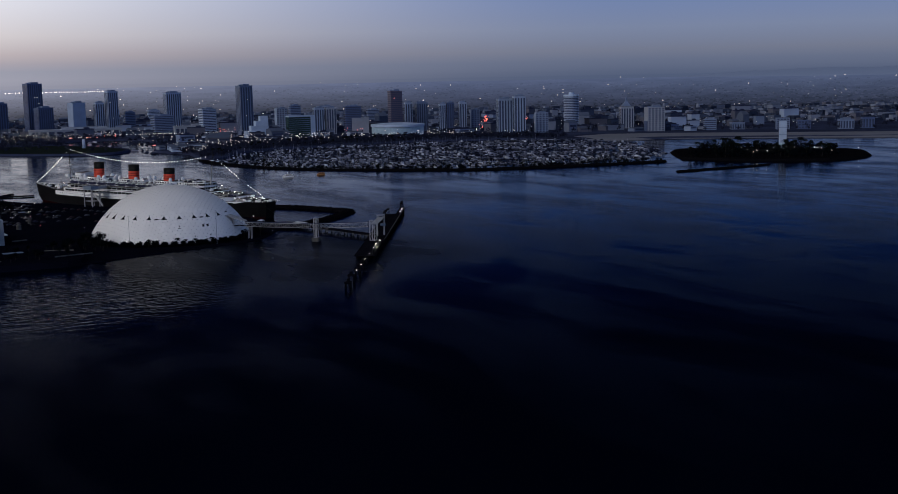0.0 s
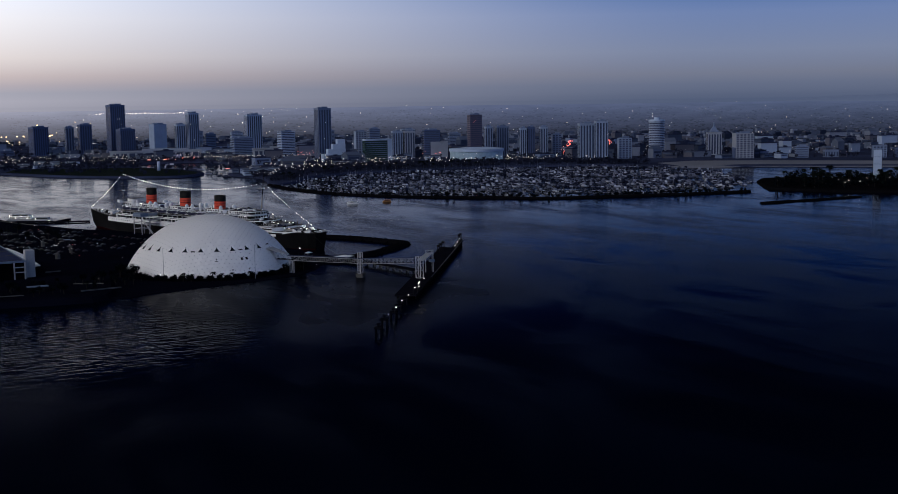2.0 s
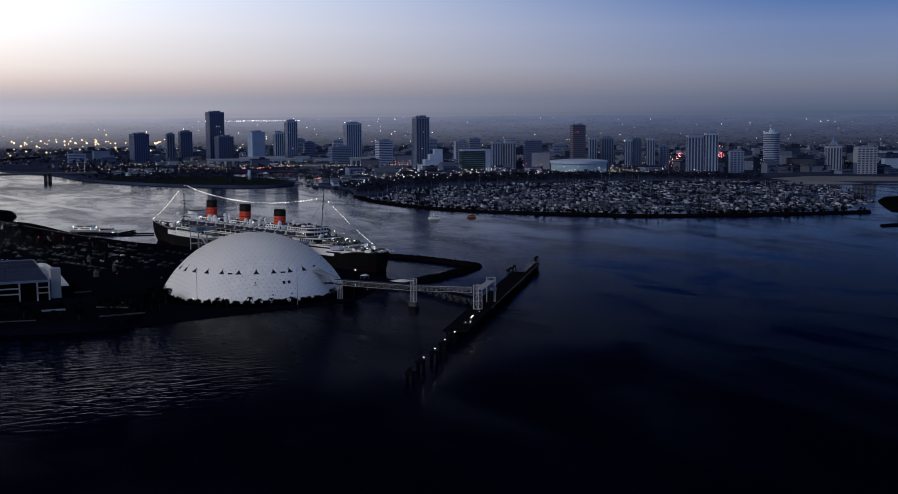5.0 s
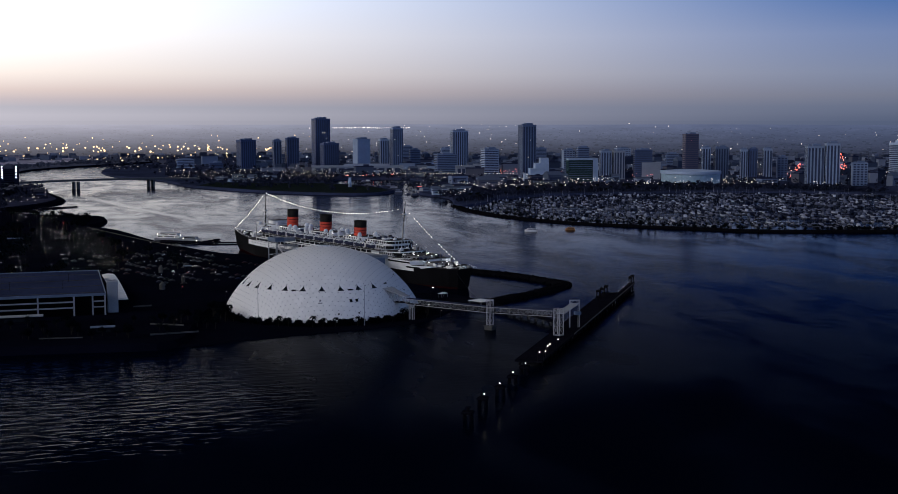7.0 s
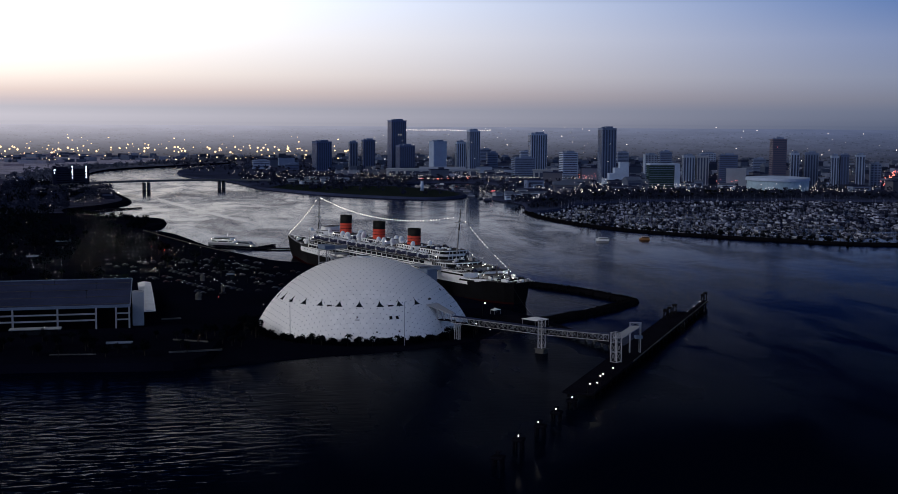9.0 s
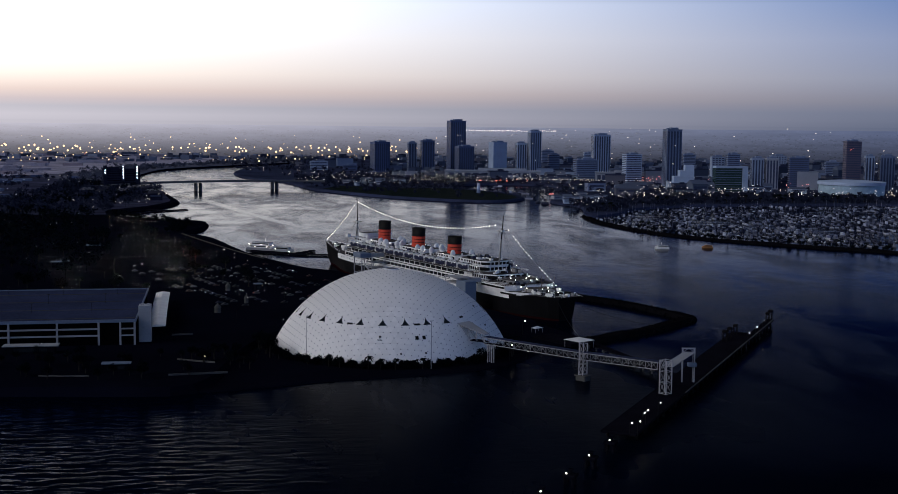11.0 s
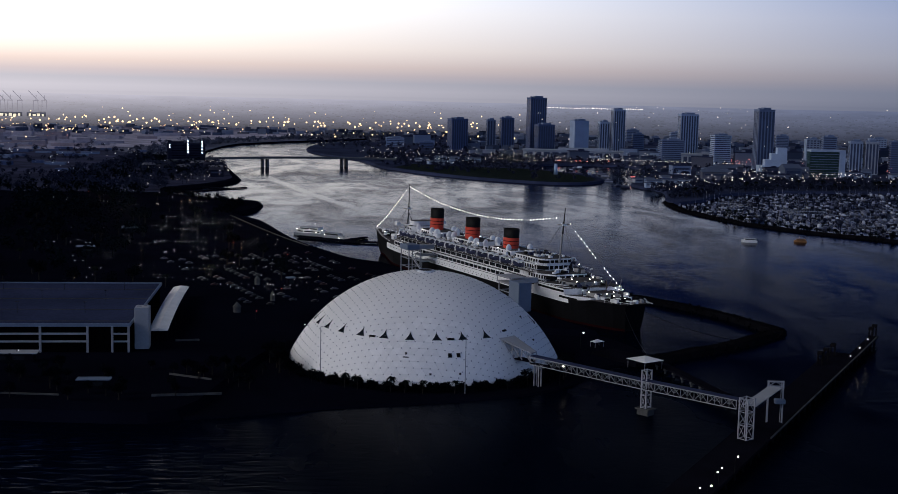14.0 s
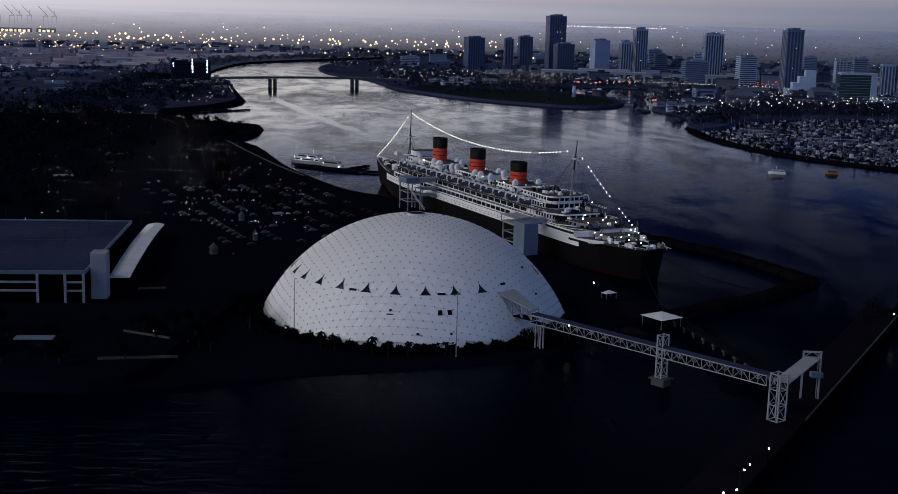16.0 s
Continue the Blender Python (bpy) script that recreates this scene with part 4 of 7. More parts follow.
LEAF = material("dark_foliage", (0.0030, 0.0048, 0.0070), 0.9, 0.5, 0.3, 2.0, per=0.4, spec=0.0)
# paler, bluer copy of the foliage with haze put into its colour
FAR_LEAF = material("hazed_far_foliage", (0.020, 0.024, 0.046), 0.9, 0.5, 0.05, 0.5, spec=0.0)
PALM = material("palm_frond", (0.005, 0.0075, 0.007), 0.85, 0.4, 0.3, 2.0, spec=0.0)
BARK = material("bark", (0.02, 0.017, 0.015), 0.95, 0.3, 0.5, 4.0, spec=0.04)
TRUSS = material("white_truss_paint", (0.32, 0.32, 0.335), 0.5, 0.12, 0.4, 3.0)
ROOF_GREY = material("flat_roof_felt", (0.031, 0.038, 0.076), 0.9, 0.35, 0.03, 0.5, spec=0.0)
SHEET = material("pale_sheet_metal", (0.30, 0.31, 0.33), 0.55, 0.15, 0.1, 1.0)
BLUE_SHEET = material("blue_grey_cladding", (0.13, 0.17, 0.24), 0.6, 0.15, 0.1, 1.0)
TIMBER = material("dark_timber", (0.010, 0.009, 0.010), 0.9, 0.4, 0.2, 2.0, spec=0.0)
YELLOW = material("orange_boat_paint", (0.34, 0.15, 0.045), 0.5, 0.15, 0.3, 2.0)
CARS = [material("car_paint_" + n, c, 0.45, 0.08, 0.5, 3.0, spec=0.25) for n, c in (("dark", (0.008, 0.008, 0.010)), ("silver", (0.035, 0.037, 0.043)), ("white", (0.085, 0.085, 0.092)), ("red", (0.03, 0.008, 0.008)), ("blue", (0.008, 0.012, 0.032)))]
TYRE = material("tyre_rubber", (0.02, 0.02, 0.02), 0.9, 0.2, 1.0, 5.0)


def dome_xy(px, py):
    return px + DX, py + DY


def ship_xyz(s, y, z):
    return SHIP @ Vector((s, y, z))


# ---- festoon of lights over the liner ----
def festoon(name, a, b, sag, n, skip=()):
    a, b = Vector(a), Vector(b)
    root = thing(name, Matrix.Translation(a), "string of round white light bulbs over the liner", "string lights", "festoon over the liner")
    pts = [a.lerp(b, k / n) - Vector((0, 0, sag * 4 * (k / n) * (1 - k / n))) - a for k in range(n + 1)]
    bm = nb()
    for p, q in zip(pts, pts[1:]):
        beam(bm, p, q, 0.06)
    part("cable", bm, BLACK, root)
    bm = nb()
    ball(bm, 0, 0, 0, 0.24, 2)
    me = mesh_of(bm, "bulb", BULB, True)
    for k, p in enumerate(pts):
        if k not in skip:
            part("bulb", me, None, root).location = p - Vector((0, 0, 0.5))


festoon("string_lights", ship_xyz(2, 0, 20.5), ship_xyz(53.0, 0, 51.5), 1.5, 19, (18,))
festoon("string_lights", ship_xyz(60.0, 0, 54.5), ship_xyz(258.0, 0, 51.5), 8.8, 56, (6, 34, 46, 47, 55))
festoon("string_lights", ship_xyz(273.0, 0, 49.5), ship_xyz(326, 0, 20.5), 1.0, 18, (1, 10, 11))
bm = nb()
ball(bm, 0, 0, 0, 0.34, 1)
deck_bulb = mesh_of(bm, "lamp_globe", LAMP, True)
bm = nb()
rod(bm, (0, 0, 0), (0, 0, 2.6), 0.12, n=6)
deck_post = mesh_of(bm, "lamp_post", BLACK)
deck_lamp = thing("deck_lamp", None, "small bright deck lamp on a post aboard the liner", "lamp", "deck lamps")
part("post", deck_post, None, deck_lamp)
part("globe", deck_bulb, None, deck_lamp, "glowing round globe").location = (0, 0, 2.8)
rnd = random.Random(8)
first = True
for s, y, z in [(270, 8, 17.8), (272, -8, 17.8), (278, 0, 17.8), (284, 9, 17.4), (286, -6, 17.4), (290, 3, 17.4), (294, -8, 17.2), (297, 6, 17.2), (299, 0, 17.2), (304, 10.5, 14.2), (305, -11, 14.2), (308, 10, 14.2), (311, -11, 14.2),
                (315, 2, 14.2), (319, -5, 14.2), (323, 5, 14.2), (327, -6, 14.2), (334, -4, 14.1), (262, 14, 21.6), (258, -14, 21.6), (232, -15, 21.6), (205, -8, 25.3), (180, -8, 25.3), (150, 9, 25.3), (128, -8, 25.3), (100, -9, 25.3), (92, 8, 25.3),
                (78, -10, 21.6), (66, 8, 17.8), (60, -9, 17.4), (40, 4, 16.6), (30, -6, 16.2)]:
    m = Matrix.Translation(ship_xyz(s, y, z))
    if first:
        deck_lamp.matrix_world, first = m, False
    else:
        copy_thing(deck_lamp, m)

for s0, y0, z0, q in ((333, -4, 12.0, (97, -20, 3.4)), (334, 3, 12.0, (150, 22, 3.0)), (5, -3, 15.0, (-46, 372, 4.2))):
    p, q = ship_xyz(s0, y0, z0), Vector(q)
    bm = nb()
    for k in range(8):
        a, b = (p.lerp(q, u) - Vector((0, 0, 9 * u * (1 - u))) for u in (k / 8, (k + 1) / 8))
        rod(bm, a, b, 0.12, n=5)
    solid("mooring_hawser", bm, BLACK, "dark sagging mooring rope from the liner to the shore", "rope", group="mooring ropes")

# ---- access towers beside the liner ----


def access_tower(name, s, y, zt, label, boxed):
    o = ship_xyz(s, y, 0)
    root = thing(name, Matrix.Translation((o.x, o.y, 3.6)) @ Matrix.Rotation(math.atan2(diry, dirx), 4, "Z"), label, "access tower")
    h = zt - 3.6
    for a, b in ((-6, -4), (6, -4), (6, 4), (-6, 4)):
        bm = nb()
        beam(bm, (a, b, 0), (a, b, h), 0.6)
        part("post", bm, TRUSS, root)
    for z in (h * 0.33, h * 0.66, h - 0.2):
        for p, q in (((-6, -4), (6, -4)), ((6, -4), (6, 4)), ((6, 4), (-6, 4)), ((-6, 4), (-6, -4))):
            bm = nb()
            beam(bm, (*p, z), (*q, z), 0.45)
            part("ring_beam", bm, TRUSS, root)
    if boxed:
        bm = nb()
        for k in range(3):
            beam(bm, (6.8, -4 if k % 2 else 4, h * k / 3), (6.8, 4 if k % 2 else -4, h * (k + 1) / 3), 1.3, 0.3)
        part("stair_flight", bm, SHEET, root, "pale zigzag stair")
        bm = nb()
        box(bm, 0, 0, h, 15, 10, 0.5)
        part("landing", bm, TRUSS, root)
        for a, b in ((-7, -4.6), (7, -4.6), (7, 4.6), (-7, 4.6)):
            bm = nb()
            beam(bm, (a, b, h + 0.5), (a, b, h + 3.4), 0.4)
            part("roof_post", bm, TRUSS, root)
        bm = nb()
        box(bm, 0, 0, h + 3.4, 15.4, 10.4, 0.4)
        part("landing_roof", bm, SHEET, root)
    else:
        bm = nb()
        beam(bm, (7.0, -3.0, h * 0.78), (7.0, 6.5, 0.2), 1.5, 0.35)
        for o in (0.0, 0.9):
            beam(bm, (7.8, -3.0, h * 0.78 + o), (7.8, 6.5, 0.2 + o), 0.22)
        part("stair_flight", bm, SHIP_WHITE, root, "long straight pale stair")
        bm = nb()
        box(bm, 0, -0.8, h, 12, 8.6, 3.2, bevel=0.2)
        part("landing_cabin", bm, BLUE_SHEET, root, "blue-grey cabin on top")
        bm = nb()
        box(bm, 1, 10.5, h - 4.2, 11, 12, 0.5)
        box(bm, 1, 10.5, h - 8.0, 11, 12, 0.5)
        part("side_landing", bm, SHEET, root, "flat landing roof beside the tower")
        for a, b in ((-4, 5.2), (6, 5.2), (6, 16), (-4, 16)):
            bm = nb()
            beam(bm, (a, b, 0), (a, b, h - 4.2), 0.4)
            part("landing_post", bm, TRUSS, root)
    bm = nb()
    box(bm, 2, 8, h - 0.2, 4, 14, 2.8)
    part("footbridge", bm, SHEET, root, "covered footbridge to the deck")
    if boxed:
        bm = nb()
        box(bm, 12, -1, 0, 11, 8, h + 2.5, bevel=0.2)
        part("lift_shaft", bm, BLUE_SHEET, root, "tall blue-grey lift shaft")
    return root


access_tower("access_tower", 136, -34, 20.0, "white steel stair tower with cabin beside the liner's stern", False)
access_tower("access_tower", 268, -34, 17.0, "stair tower with a tall blue-grey lift shaft beside the liner", True)

# ---- gangway from the dome to the pier ----


def truss_span(name, p, q, half, depth, panels, label):
    p, q = Vector(p), Vector(q)
    root = thing(name, Matrix.Translation(p), label, "footbridge", "gangway spans")
    d = (q - p)
    u = Vector((d.x, d.y, 0)).normalized()
    s = Vector((-u.y, u.x, 0)) * half
    up = Vector((0, 0, depth))
    for sd in (s, -s):
        for z in (Vector(), up):
            bm = nb()
            beam(bm, sd + z, d + sd + z, 0.26)
            part("chord", bm, TRUSS, root)
        for k in range(panels + 1):
            a = d * (k / panels) + sd
            bm = nb()
            beam(bm, a, a + up, 0.14)
            part("upright", bm, TRUSS, root)
            if k < panels:
                b = d * ((k + 1) / panels) + sd
                bm = nb()
                if k % 2:
                    beam(bm, a + up, b, 0.13)
                else:
                    beam(bm, a, b + up, 0.13)
                part("diagonal", bm, TRUSS, root)
    bm = nb()
    vs = [bm.verts.new(v) for v in (s * 1.0, -s * 1.0, d - s, d + s)]
    bm.faces.new(vs)
    r = bmesh.ops.extrude_face_region(bm, geom=bm.faces[:])
    for v in r["geom"]:
        if isinstance(v, bmesh.types.BMVert):
            v.co.z += 0.25
    part("deck", bm, DARK_CONCRETE, root)
    bm = nb()
    vs = [bm.verts.new(v + up + Vector((0, 0, 0.25))) for v in (s * 1.1, -s * 1.1, d - s * 1.1, d + s * 1.1)]
    bm.faces.new(vs)
    r = bmesh.ops.extrude_face_region(bm, geom=bm.faces[:])
    for v in r["geom"]:
        if isinstance(v, bmesh.types.BMVert):
            v.co.z += 0.18
    part("roof", bm, ROOF_GREY, root, "dark flat roof sheeting")
    return root


def frame_tower(name, x, y, z0, z1, w, d, rz, label, bays):
    root = thing(name, pose(x, y, z0, 0, 0, rz), label, "steel tower", "gangway towers")
    h = z1 - z0
    cs = [(-w / 2, -d / 2), (w / 2, -d / 2), (w / 2, d / 2), (-w / 2, d / 2)]
    for a in cs:
        bm = nb()
        beam(bm, (*a, 0), (*a, h), 0.36)
        part("leg", bm, TRUSS, root)
    for k in range(bays + 1):
        z = 0.25 + (h - 0.5) * k / bays
        for i in range(4):
            a, b = cs[i], cs[(i + 1) % 4]
            bm = nb()
            beam(bm, (*a, z), (*b, z), 0.2)
            part("girt", bm, TRUSS, root)
            if k < bays:
                bm = nb()
                z2 = 0.25 + (h - 0.5) * (k + 1) / bays
                beam(bm, (*(a if k % 2 else b), z), (*(b if k % 2 else a), z2), 0.14)
                part("brace", bm, TRUSS, root)
    return root


GZ = 10.0
PIER_STONE = material("stained_pier_concrete", (0.075, 0.074, 0.072), 0.9, 0.45, 0.2, 1.5, spec=0.0)
truss_span("gangway_span", (38, -66, GZ), (75.5, -108, GZ - 0.2), 1.7, 3.0, 18, "white steel truss gangway over the water with a flat roof")
truss_span("gangway_span", (75.5, -108, GZ - 0.2), (99, -149.5, 13.0), 1.7, 3.0, 14, "white steel truss gangway ending at the pier tower")
ang = math.degrees(math.atan2(-42, 37.5))
frame_tower("gangway_tower", 75.8, -108.4, 2.6, 17.2, 2.2, 3.3, ang, "slender white lattice tower of the gangway in the water", 3)
frame_tower("gangway_tower", 100.3, -153.2, 3.2, 17.8, 3.6, 3.6, ang - 8, "white lattice tower of the gangway on the pier", 3)
root = thing("gangway_portal", pose(117.5, -131.5, 3.2, 0, 0, -6), "white steel portal frame with a small cabin on the pier", "steel portal")
for a in (-2.7, 2.7):
    bm = nb()
    beam(bm, (a, 0, 0), (a, 0, 15.2), 0.5)
    beam(bm, (a * 0.82, 0.9, 0), (a * 0.82, 0.9, 15.0), 0.25)
    part("leg", bm, TRUSS, root)
for z in (15.2, 13.4):
    bm = nb()
    beam(bm, (-3.0, 0, z), (3.0, 0, z), 0.5)
    part("cross_beam", bm, TRUSS, root)
bm = nb()
beam(bm, (-2.7, 0, 13.4), (0, 0, 15.2), 0.22)
beam(bm, (2.7, 0, 13.4), (0, 0, 15.2), 0.22)
part("brace", bm, TRUSS, root)
bm = nb()
box(bm, 1.6, -0.4, 7.2, 3.8, 2.2, 1.7, bevel=0.15)
part("cabin", bm, BLUE_SHEET, root, "small blue-grey hoist cabin")
bm = nb()
box(bm, 75.8, -108.4, -2, 5.2, 4.4, 4.2, ang, bevel=0.3)
box(bm, 75.8, -108.4, 2.1, 6.2, 5.2, 0.5, ang)
solid("tower_footing", bm, PIER_STONE, "grey concrete block footing standing in the water", "footing")
bm = nb()
d = Vector((15.5, 19.5, 1.8))
w = Vector((-0.8, 0.6, 0)) * 2.4
vs = [bm.verts.new(v) for v in (w, -w, d - w, d + w)]
bm.faces.new(vs)
r = bmesh.ops.extrude_face_region(bm, geom=bm.faces[:])
for v in r["geom"]:
    if isinstance(v, bmesh.types.BMVert):
        v.co.z += 0.3
solid("boarding_ramp", bm, SHEET, "pale sloping boarding ramp roof between the pier towers", "ramp", m=pose(101.5, -152.0, 14.6))
bm = nb()
for a in (-1.2, 1.2):
    for b in (-0.8, 0.8):
        beam(bm, (a, b, 0), (a, b, GZ - 0.8), 0.4)
beam(bm, (-1.6, 0, GZ - 1.0), (1.6, 0, GZ - 1.0), 0.6)
solid("gangway_bent", bm, TRUSS, "white steel bent under the gangway beside the dome", "support", m=pose(40.2, -67.5, 0.8, 0, 0, ang))
# flared entrance roof on the dome
root = thing("entrance_canopy", pose(33, -56, 0, 0, 0, ang), "white flared canopy roof where the gangway meets the dome", "canopy")
bm = nb()
vs = [bm.verts.new(v) for v in ((-9, -5.2, 18.6), (-9, 5.2, 18.6), (9, 2.0, 13.6), (9, -2.0, 13.6))]
bm.faces.new(vs)
r = bmesh.ops.extrude_face_region(bm, geom=bm.faces[:])
for v in r["geom"]:
    if isinstance(v, bmesh.types.BMVert):
        v.co.z += 0.4
part("roof", bm, SHEET, root)
for sd in (-1, 1):
    for k in range(4):
        t0, t1 = k / 4, (k + 1) / 4
        a = Vector((-9 + 18 * t0, sd * (5.0 - 3.2 * t0), 18.5 - 5 * t0))
        b = Vector((-9 + 18 * t1, sd * (2.6 - 0.8 * t1), 10.2))
        c = Vector((-9 + 18 * t1, sd * (5.0 - 3.2 * t1), 18.5 - 5 * t1))
        bm = nb()
        beam(bm, a, b, 0.25)
        part("strut", bm, TRUSS, root)
        bm = nb()
        beam(bm, b, c, 0.25)
        part("strut", bm, TRUSS, root)
bm = nb()
box(bm, 0, 0, 9.9, 18, 4.6, 0.4)
part("floor", bm, DARK_CONCRETE, root)

# ---- pier with lamps and dolphins ----
PA, PB = Vector((1.0, -320.0)), Vector((240.0, 64.0))
PD = (PB - PA).normalized()
PN = Vector((-PD.y, PD.x))
pier_turn = math.degrees(math.atan2(PD.y, PD.x))
root = thing("pier", pose(*(PA + (PB - PA) * 0.70), 0, 0, 0, pier_turn), "long dark concrete pier on piles in the harbour", "pier")
plen = (PB - PA).length
bm = nb()
box(bm, -plen * 0.16, 3.2, 2.3, plen * 0.54, 13.5, 1.0, bevel=0.1)
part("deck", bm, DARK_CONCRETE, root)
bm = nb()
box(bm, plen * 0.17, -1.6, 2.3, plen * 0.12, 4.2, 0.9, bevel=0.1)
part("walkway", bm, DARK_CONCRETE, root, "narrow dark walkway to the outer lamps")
bm = nb()
box(bm, -plen * 0.02, -3.7, 3.3, plen * 0.48, 0.4, 0.5)
part("kerb_rail", bm, PIER_STONE, root, "grey kerb along the pier edge")
bm = nb()
rod(bm, (0, 0, -3), (0, 0, 2.4), 0.55, n=8)
pile = mesh_of(bm, "pier_leg", TIMBER, True)
for k in range(30):
    x = -plen * 0.42 + k * plen * 0.64 / 29
    for y in (-2.6, 8.6) if x < plen * 0.1 else (-2.6, -0.4):
        part("pier_leg", pile, None, root).location = (x, y, 0)
# stand-alone mooring dolphins along the outer end
bm = nb()
for a in (-1.6, 1.6):
    for b in (-1.6, 1.6):
        rod(bm, (a, b, -3), (a * .8, b * .8, 3.0), 0.5, n=7)
box(bm, 0, 0, 2.8, 4.4, 4.4, 1.0, bevel=0.2)
dol_mesh = mesh_of(bm, "dolphin", DARK_CONCRETE)
bm = nb()
box(bm, 0, 0, 4.0, 1.2, 1.2, 1.3, bevel=0.2)
box(bm, 0, 0, 5.2, 1.8, 1.8, 0.3)
boll_mesh = mesh_of(bm, "bollard", DARK_CONCRETE)
dolphin = thing("mooring_dolphin", pose(6.4, -308, 0, 0, 0, pier_turn), "weathered concrete mooring dolphin on piles", "dolphin", "mooring dolphins")
part("cap", dol_mesh, None, dolphin)
part("bollard", boll_mesh, None, dolphin)
for x, y in ((19, -286), (32, -268), (44, -248), (56, -229)):
    copy_thing(dolphin, pose(x, y, 0, 0, 0, pier_turn))
bm = nb()
rod(bm, (0, 0, 0), (0, 0, 5.4), 0.13, 0.09, 8)
beam(bm, (0, 0, 5.3), (0.9, 0, 5.5), 0.12)
post_mesh = mesh_of(bm, "pole", BLACK)
bm = nb()
ball(bm, 0.9, 0, 5.35, 0.25, 2)
head_mesh = mesh_of(bm, "head", LAMP, True)
pier_lamp = thing("pier_lamp", pose(85, -191.9, 3.2), "bright white lamp on a thin pole along the pier", "lamp", "pier lamps")
part("pole", post_mesh, None, pier_lamp)
part("head", head_mesh, None, pier_lamp, "glowing lamp head")
for x, y in ((76.5, -203.7), (74, -207.5), (64.7, -222.5), (68.4, -220.6), (50.1, -245.6), (38.3, -263.5), (26.2, -283.1), (14.3, -300.9), (181.3, -39), (192.9, -20.4), (204.8, -0.7)):
    copy_thing(pier_lamp, pose(x, y, 3.2))
# slack steel hose towers at the pier
bm = nb()
for a in (-1.5, 1.5):
    beam(bm, (a, -1.2, 0), (a * 0.6, -1.0, 6), 0.4)
    beam(bm, (a, 1.2, 0), (a * 0.6, 1.0, 6), 0.4)
box(bm, 0, 0, 5.6, 3.4, 3.0, 1.8, bevel=0.3)
fender = solid("fender_frame", bm, TIMBER, "dark timber fender frame on the pier", "fender", group="pier fenders", m=pose(171, -33, 3.2, 0, 0, pier_turn) @ Matrix.Scale(0.8, 4))
for x, y in ((177, -24), (184, -14), (222, 34), (227, 42)):
    copy_thing(fender, pose(x, y, 3.2 if x < 200 else 2.0, 0, 0, pier_turn))
# trestle from the breakwater to the pier
root = thing("trestle", pose(98, -18, 0, 0, 0, math.degrees(math.atan2(-98, 20))), "low dark trestle jetty on white-capped piles", "jetty")
bm = nb()
box(bm, 50, 0, 2.0, 100, 4.5, 0.8)
part("deck", bm, DARK_CONCRETE, root)
bm = nb()
box(bm, 0, 0, 1.2, 1.6, 5.2, 0.9)
for b in (-2, 2):
    rod(bm, (0, b, -2.5), (0, b, 1.3), 0.45, n=7)
bent = mesh_of(bm, "bent", PIER_STONE)
for k in range(12):
    part("bent", bent, None, root).location = (4 + k * 8.4, 0, 0)

# ---- floating canopies by the berth ----
for x, y, sx, sy, z, label in ((91.5, -37, 11.5, 11.5, 5.8, "white square tent canopy on thin posts by the berth"), (79, 9, 6.0, 3.6, 4.4, "small white tent canopy with a lamp by the berth")):
    root = thing("tent_canopy", pose(x, y, 2.0, 0, 0, 32), label, "canopy")
    bm = nb()
    n = 8
    grid = [[bm.verts.new(((i / n - .5) * sx, (j / n - .5) * sy, z - 2 + 1.1 * (1 - max(abs(i / n - .5), abs(j / n - .5)) * 2))) for j in range(n + 1)] for i in range(n + 1)]
    for i in range(n):
        for j in range(n):
            bm.faces.new((grid[i][j], grid[i + 1][j], grid[i + 1][j + 1], grid[i][j + 1]))
    r = bmesh.ops.extrude_face_region(bm, geom=bm.faces[:])
    for v in r["geom"]:
        if isinstance(v, bmesh.types.BMVert):
            v.co.z += 0.12
    part("roof", bm, SHIP_WHITE, root)
    for a in (-.45, .45):
        for b in (-.45, .45):
            bm = nb()
            rod(bm, (a * sx, b * sy, 0), (a * sx, b * sy, z - 2), 0.1, n=6)
            part("post", bm, HUB, root)
bm = nb()
box(bm, 88, -12, 0.2, 30, 14, 1.9, -60)
solid("floating_dock", bm, DARK_CONCRETE, "dark floating dock along the berth", "dock")
copy_thing(pier_lamp, pose(71, 9, 0.8) @ Matrix.Scale(1.45, 4))
copy_thing(pier_lamp, pose(50, -64, 0.8) @ Matrix.Scale(1.45, 4))

# ---- parking building with flat roof ----
root = thing("parking_building", pose(-190, 36, 3.6, 0, 0, 3), "long low parking building with dark flat roof and white bands", "building")
W2, D2, H2 = 108, 118, 12.4
# solid core painted near-black for the shade inside the decks
bm = nb()
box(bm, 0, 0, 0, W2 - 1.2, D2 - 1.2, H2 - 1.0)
part("core", bm, material("deck_shade_black", (0.002, 0.002, 0.003), 0.9, 0.3, 0.2, 1.0, spec=0.0), root, "near-black core standing for the shaded open decks")
bm = nb()
box(bm, 0, 0, H2 - 1.0, W2, D2, 0.8)
part("roof", bm, ROOF_GREY, root, "dark felted flat roof")
for k in range(4):
    bm = nb()
    box(bm, 0, -D2 / 2 + 8 + k * 30, H2 - 0.2, W2 - 2, 0.4, 0.25)
    part("roof_joint", bm, PIER_STONE, root, "grey roof line")
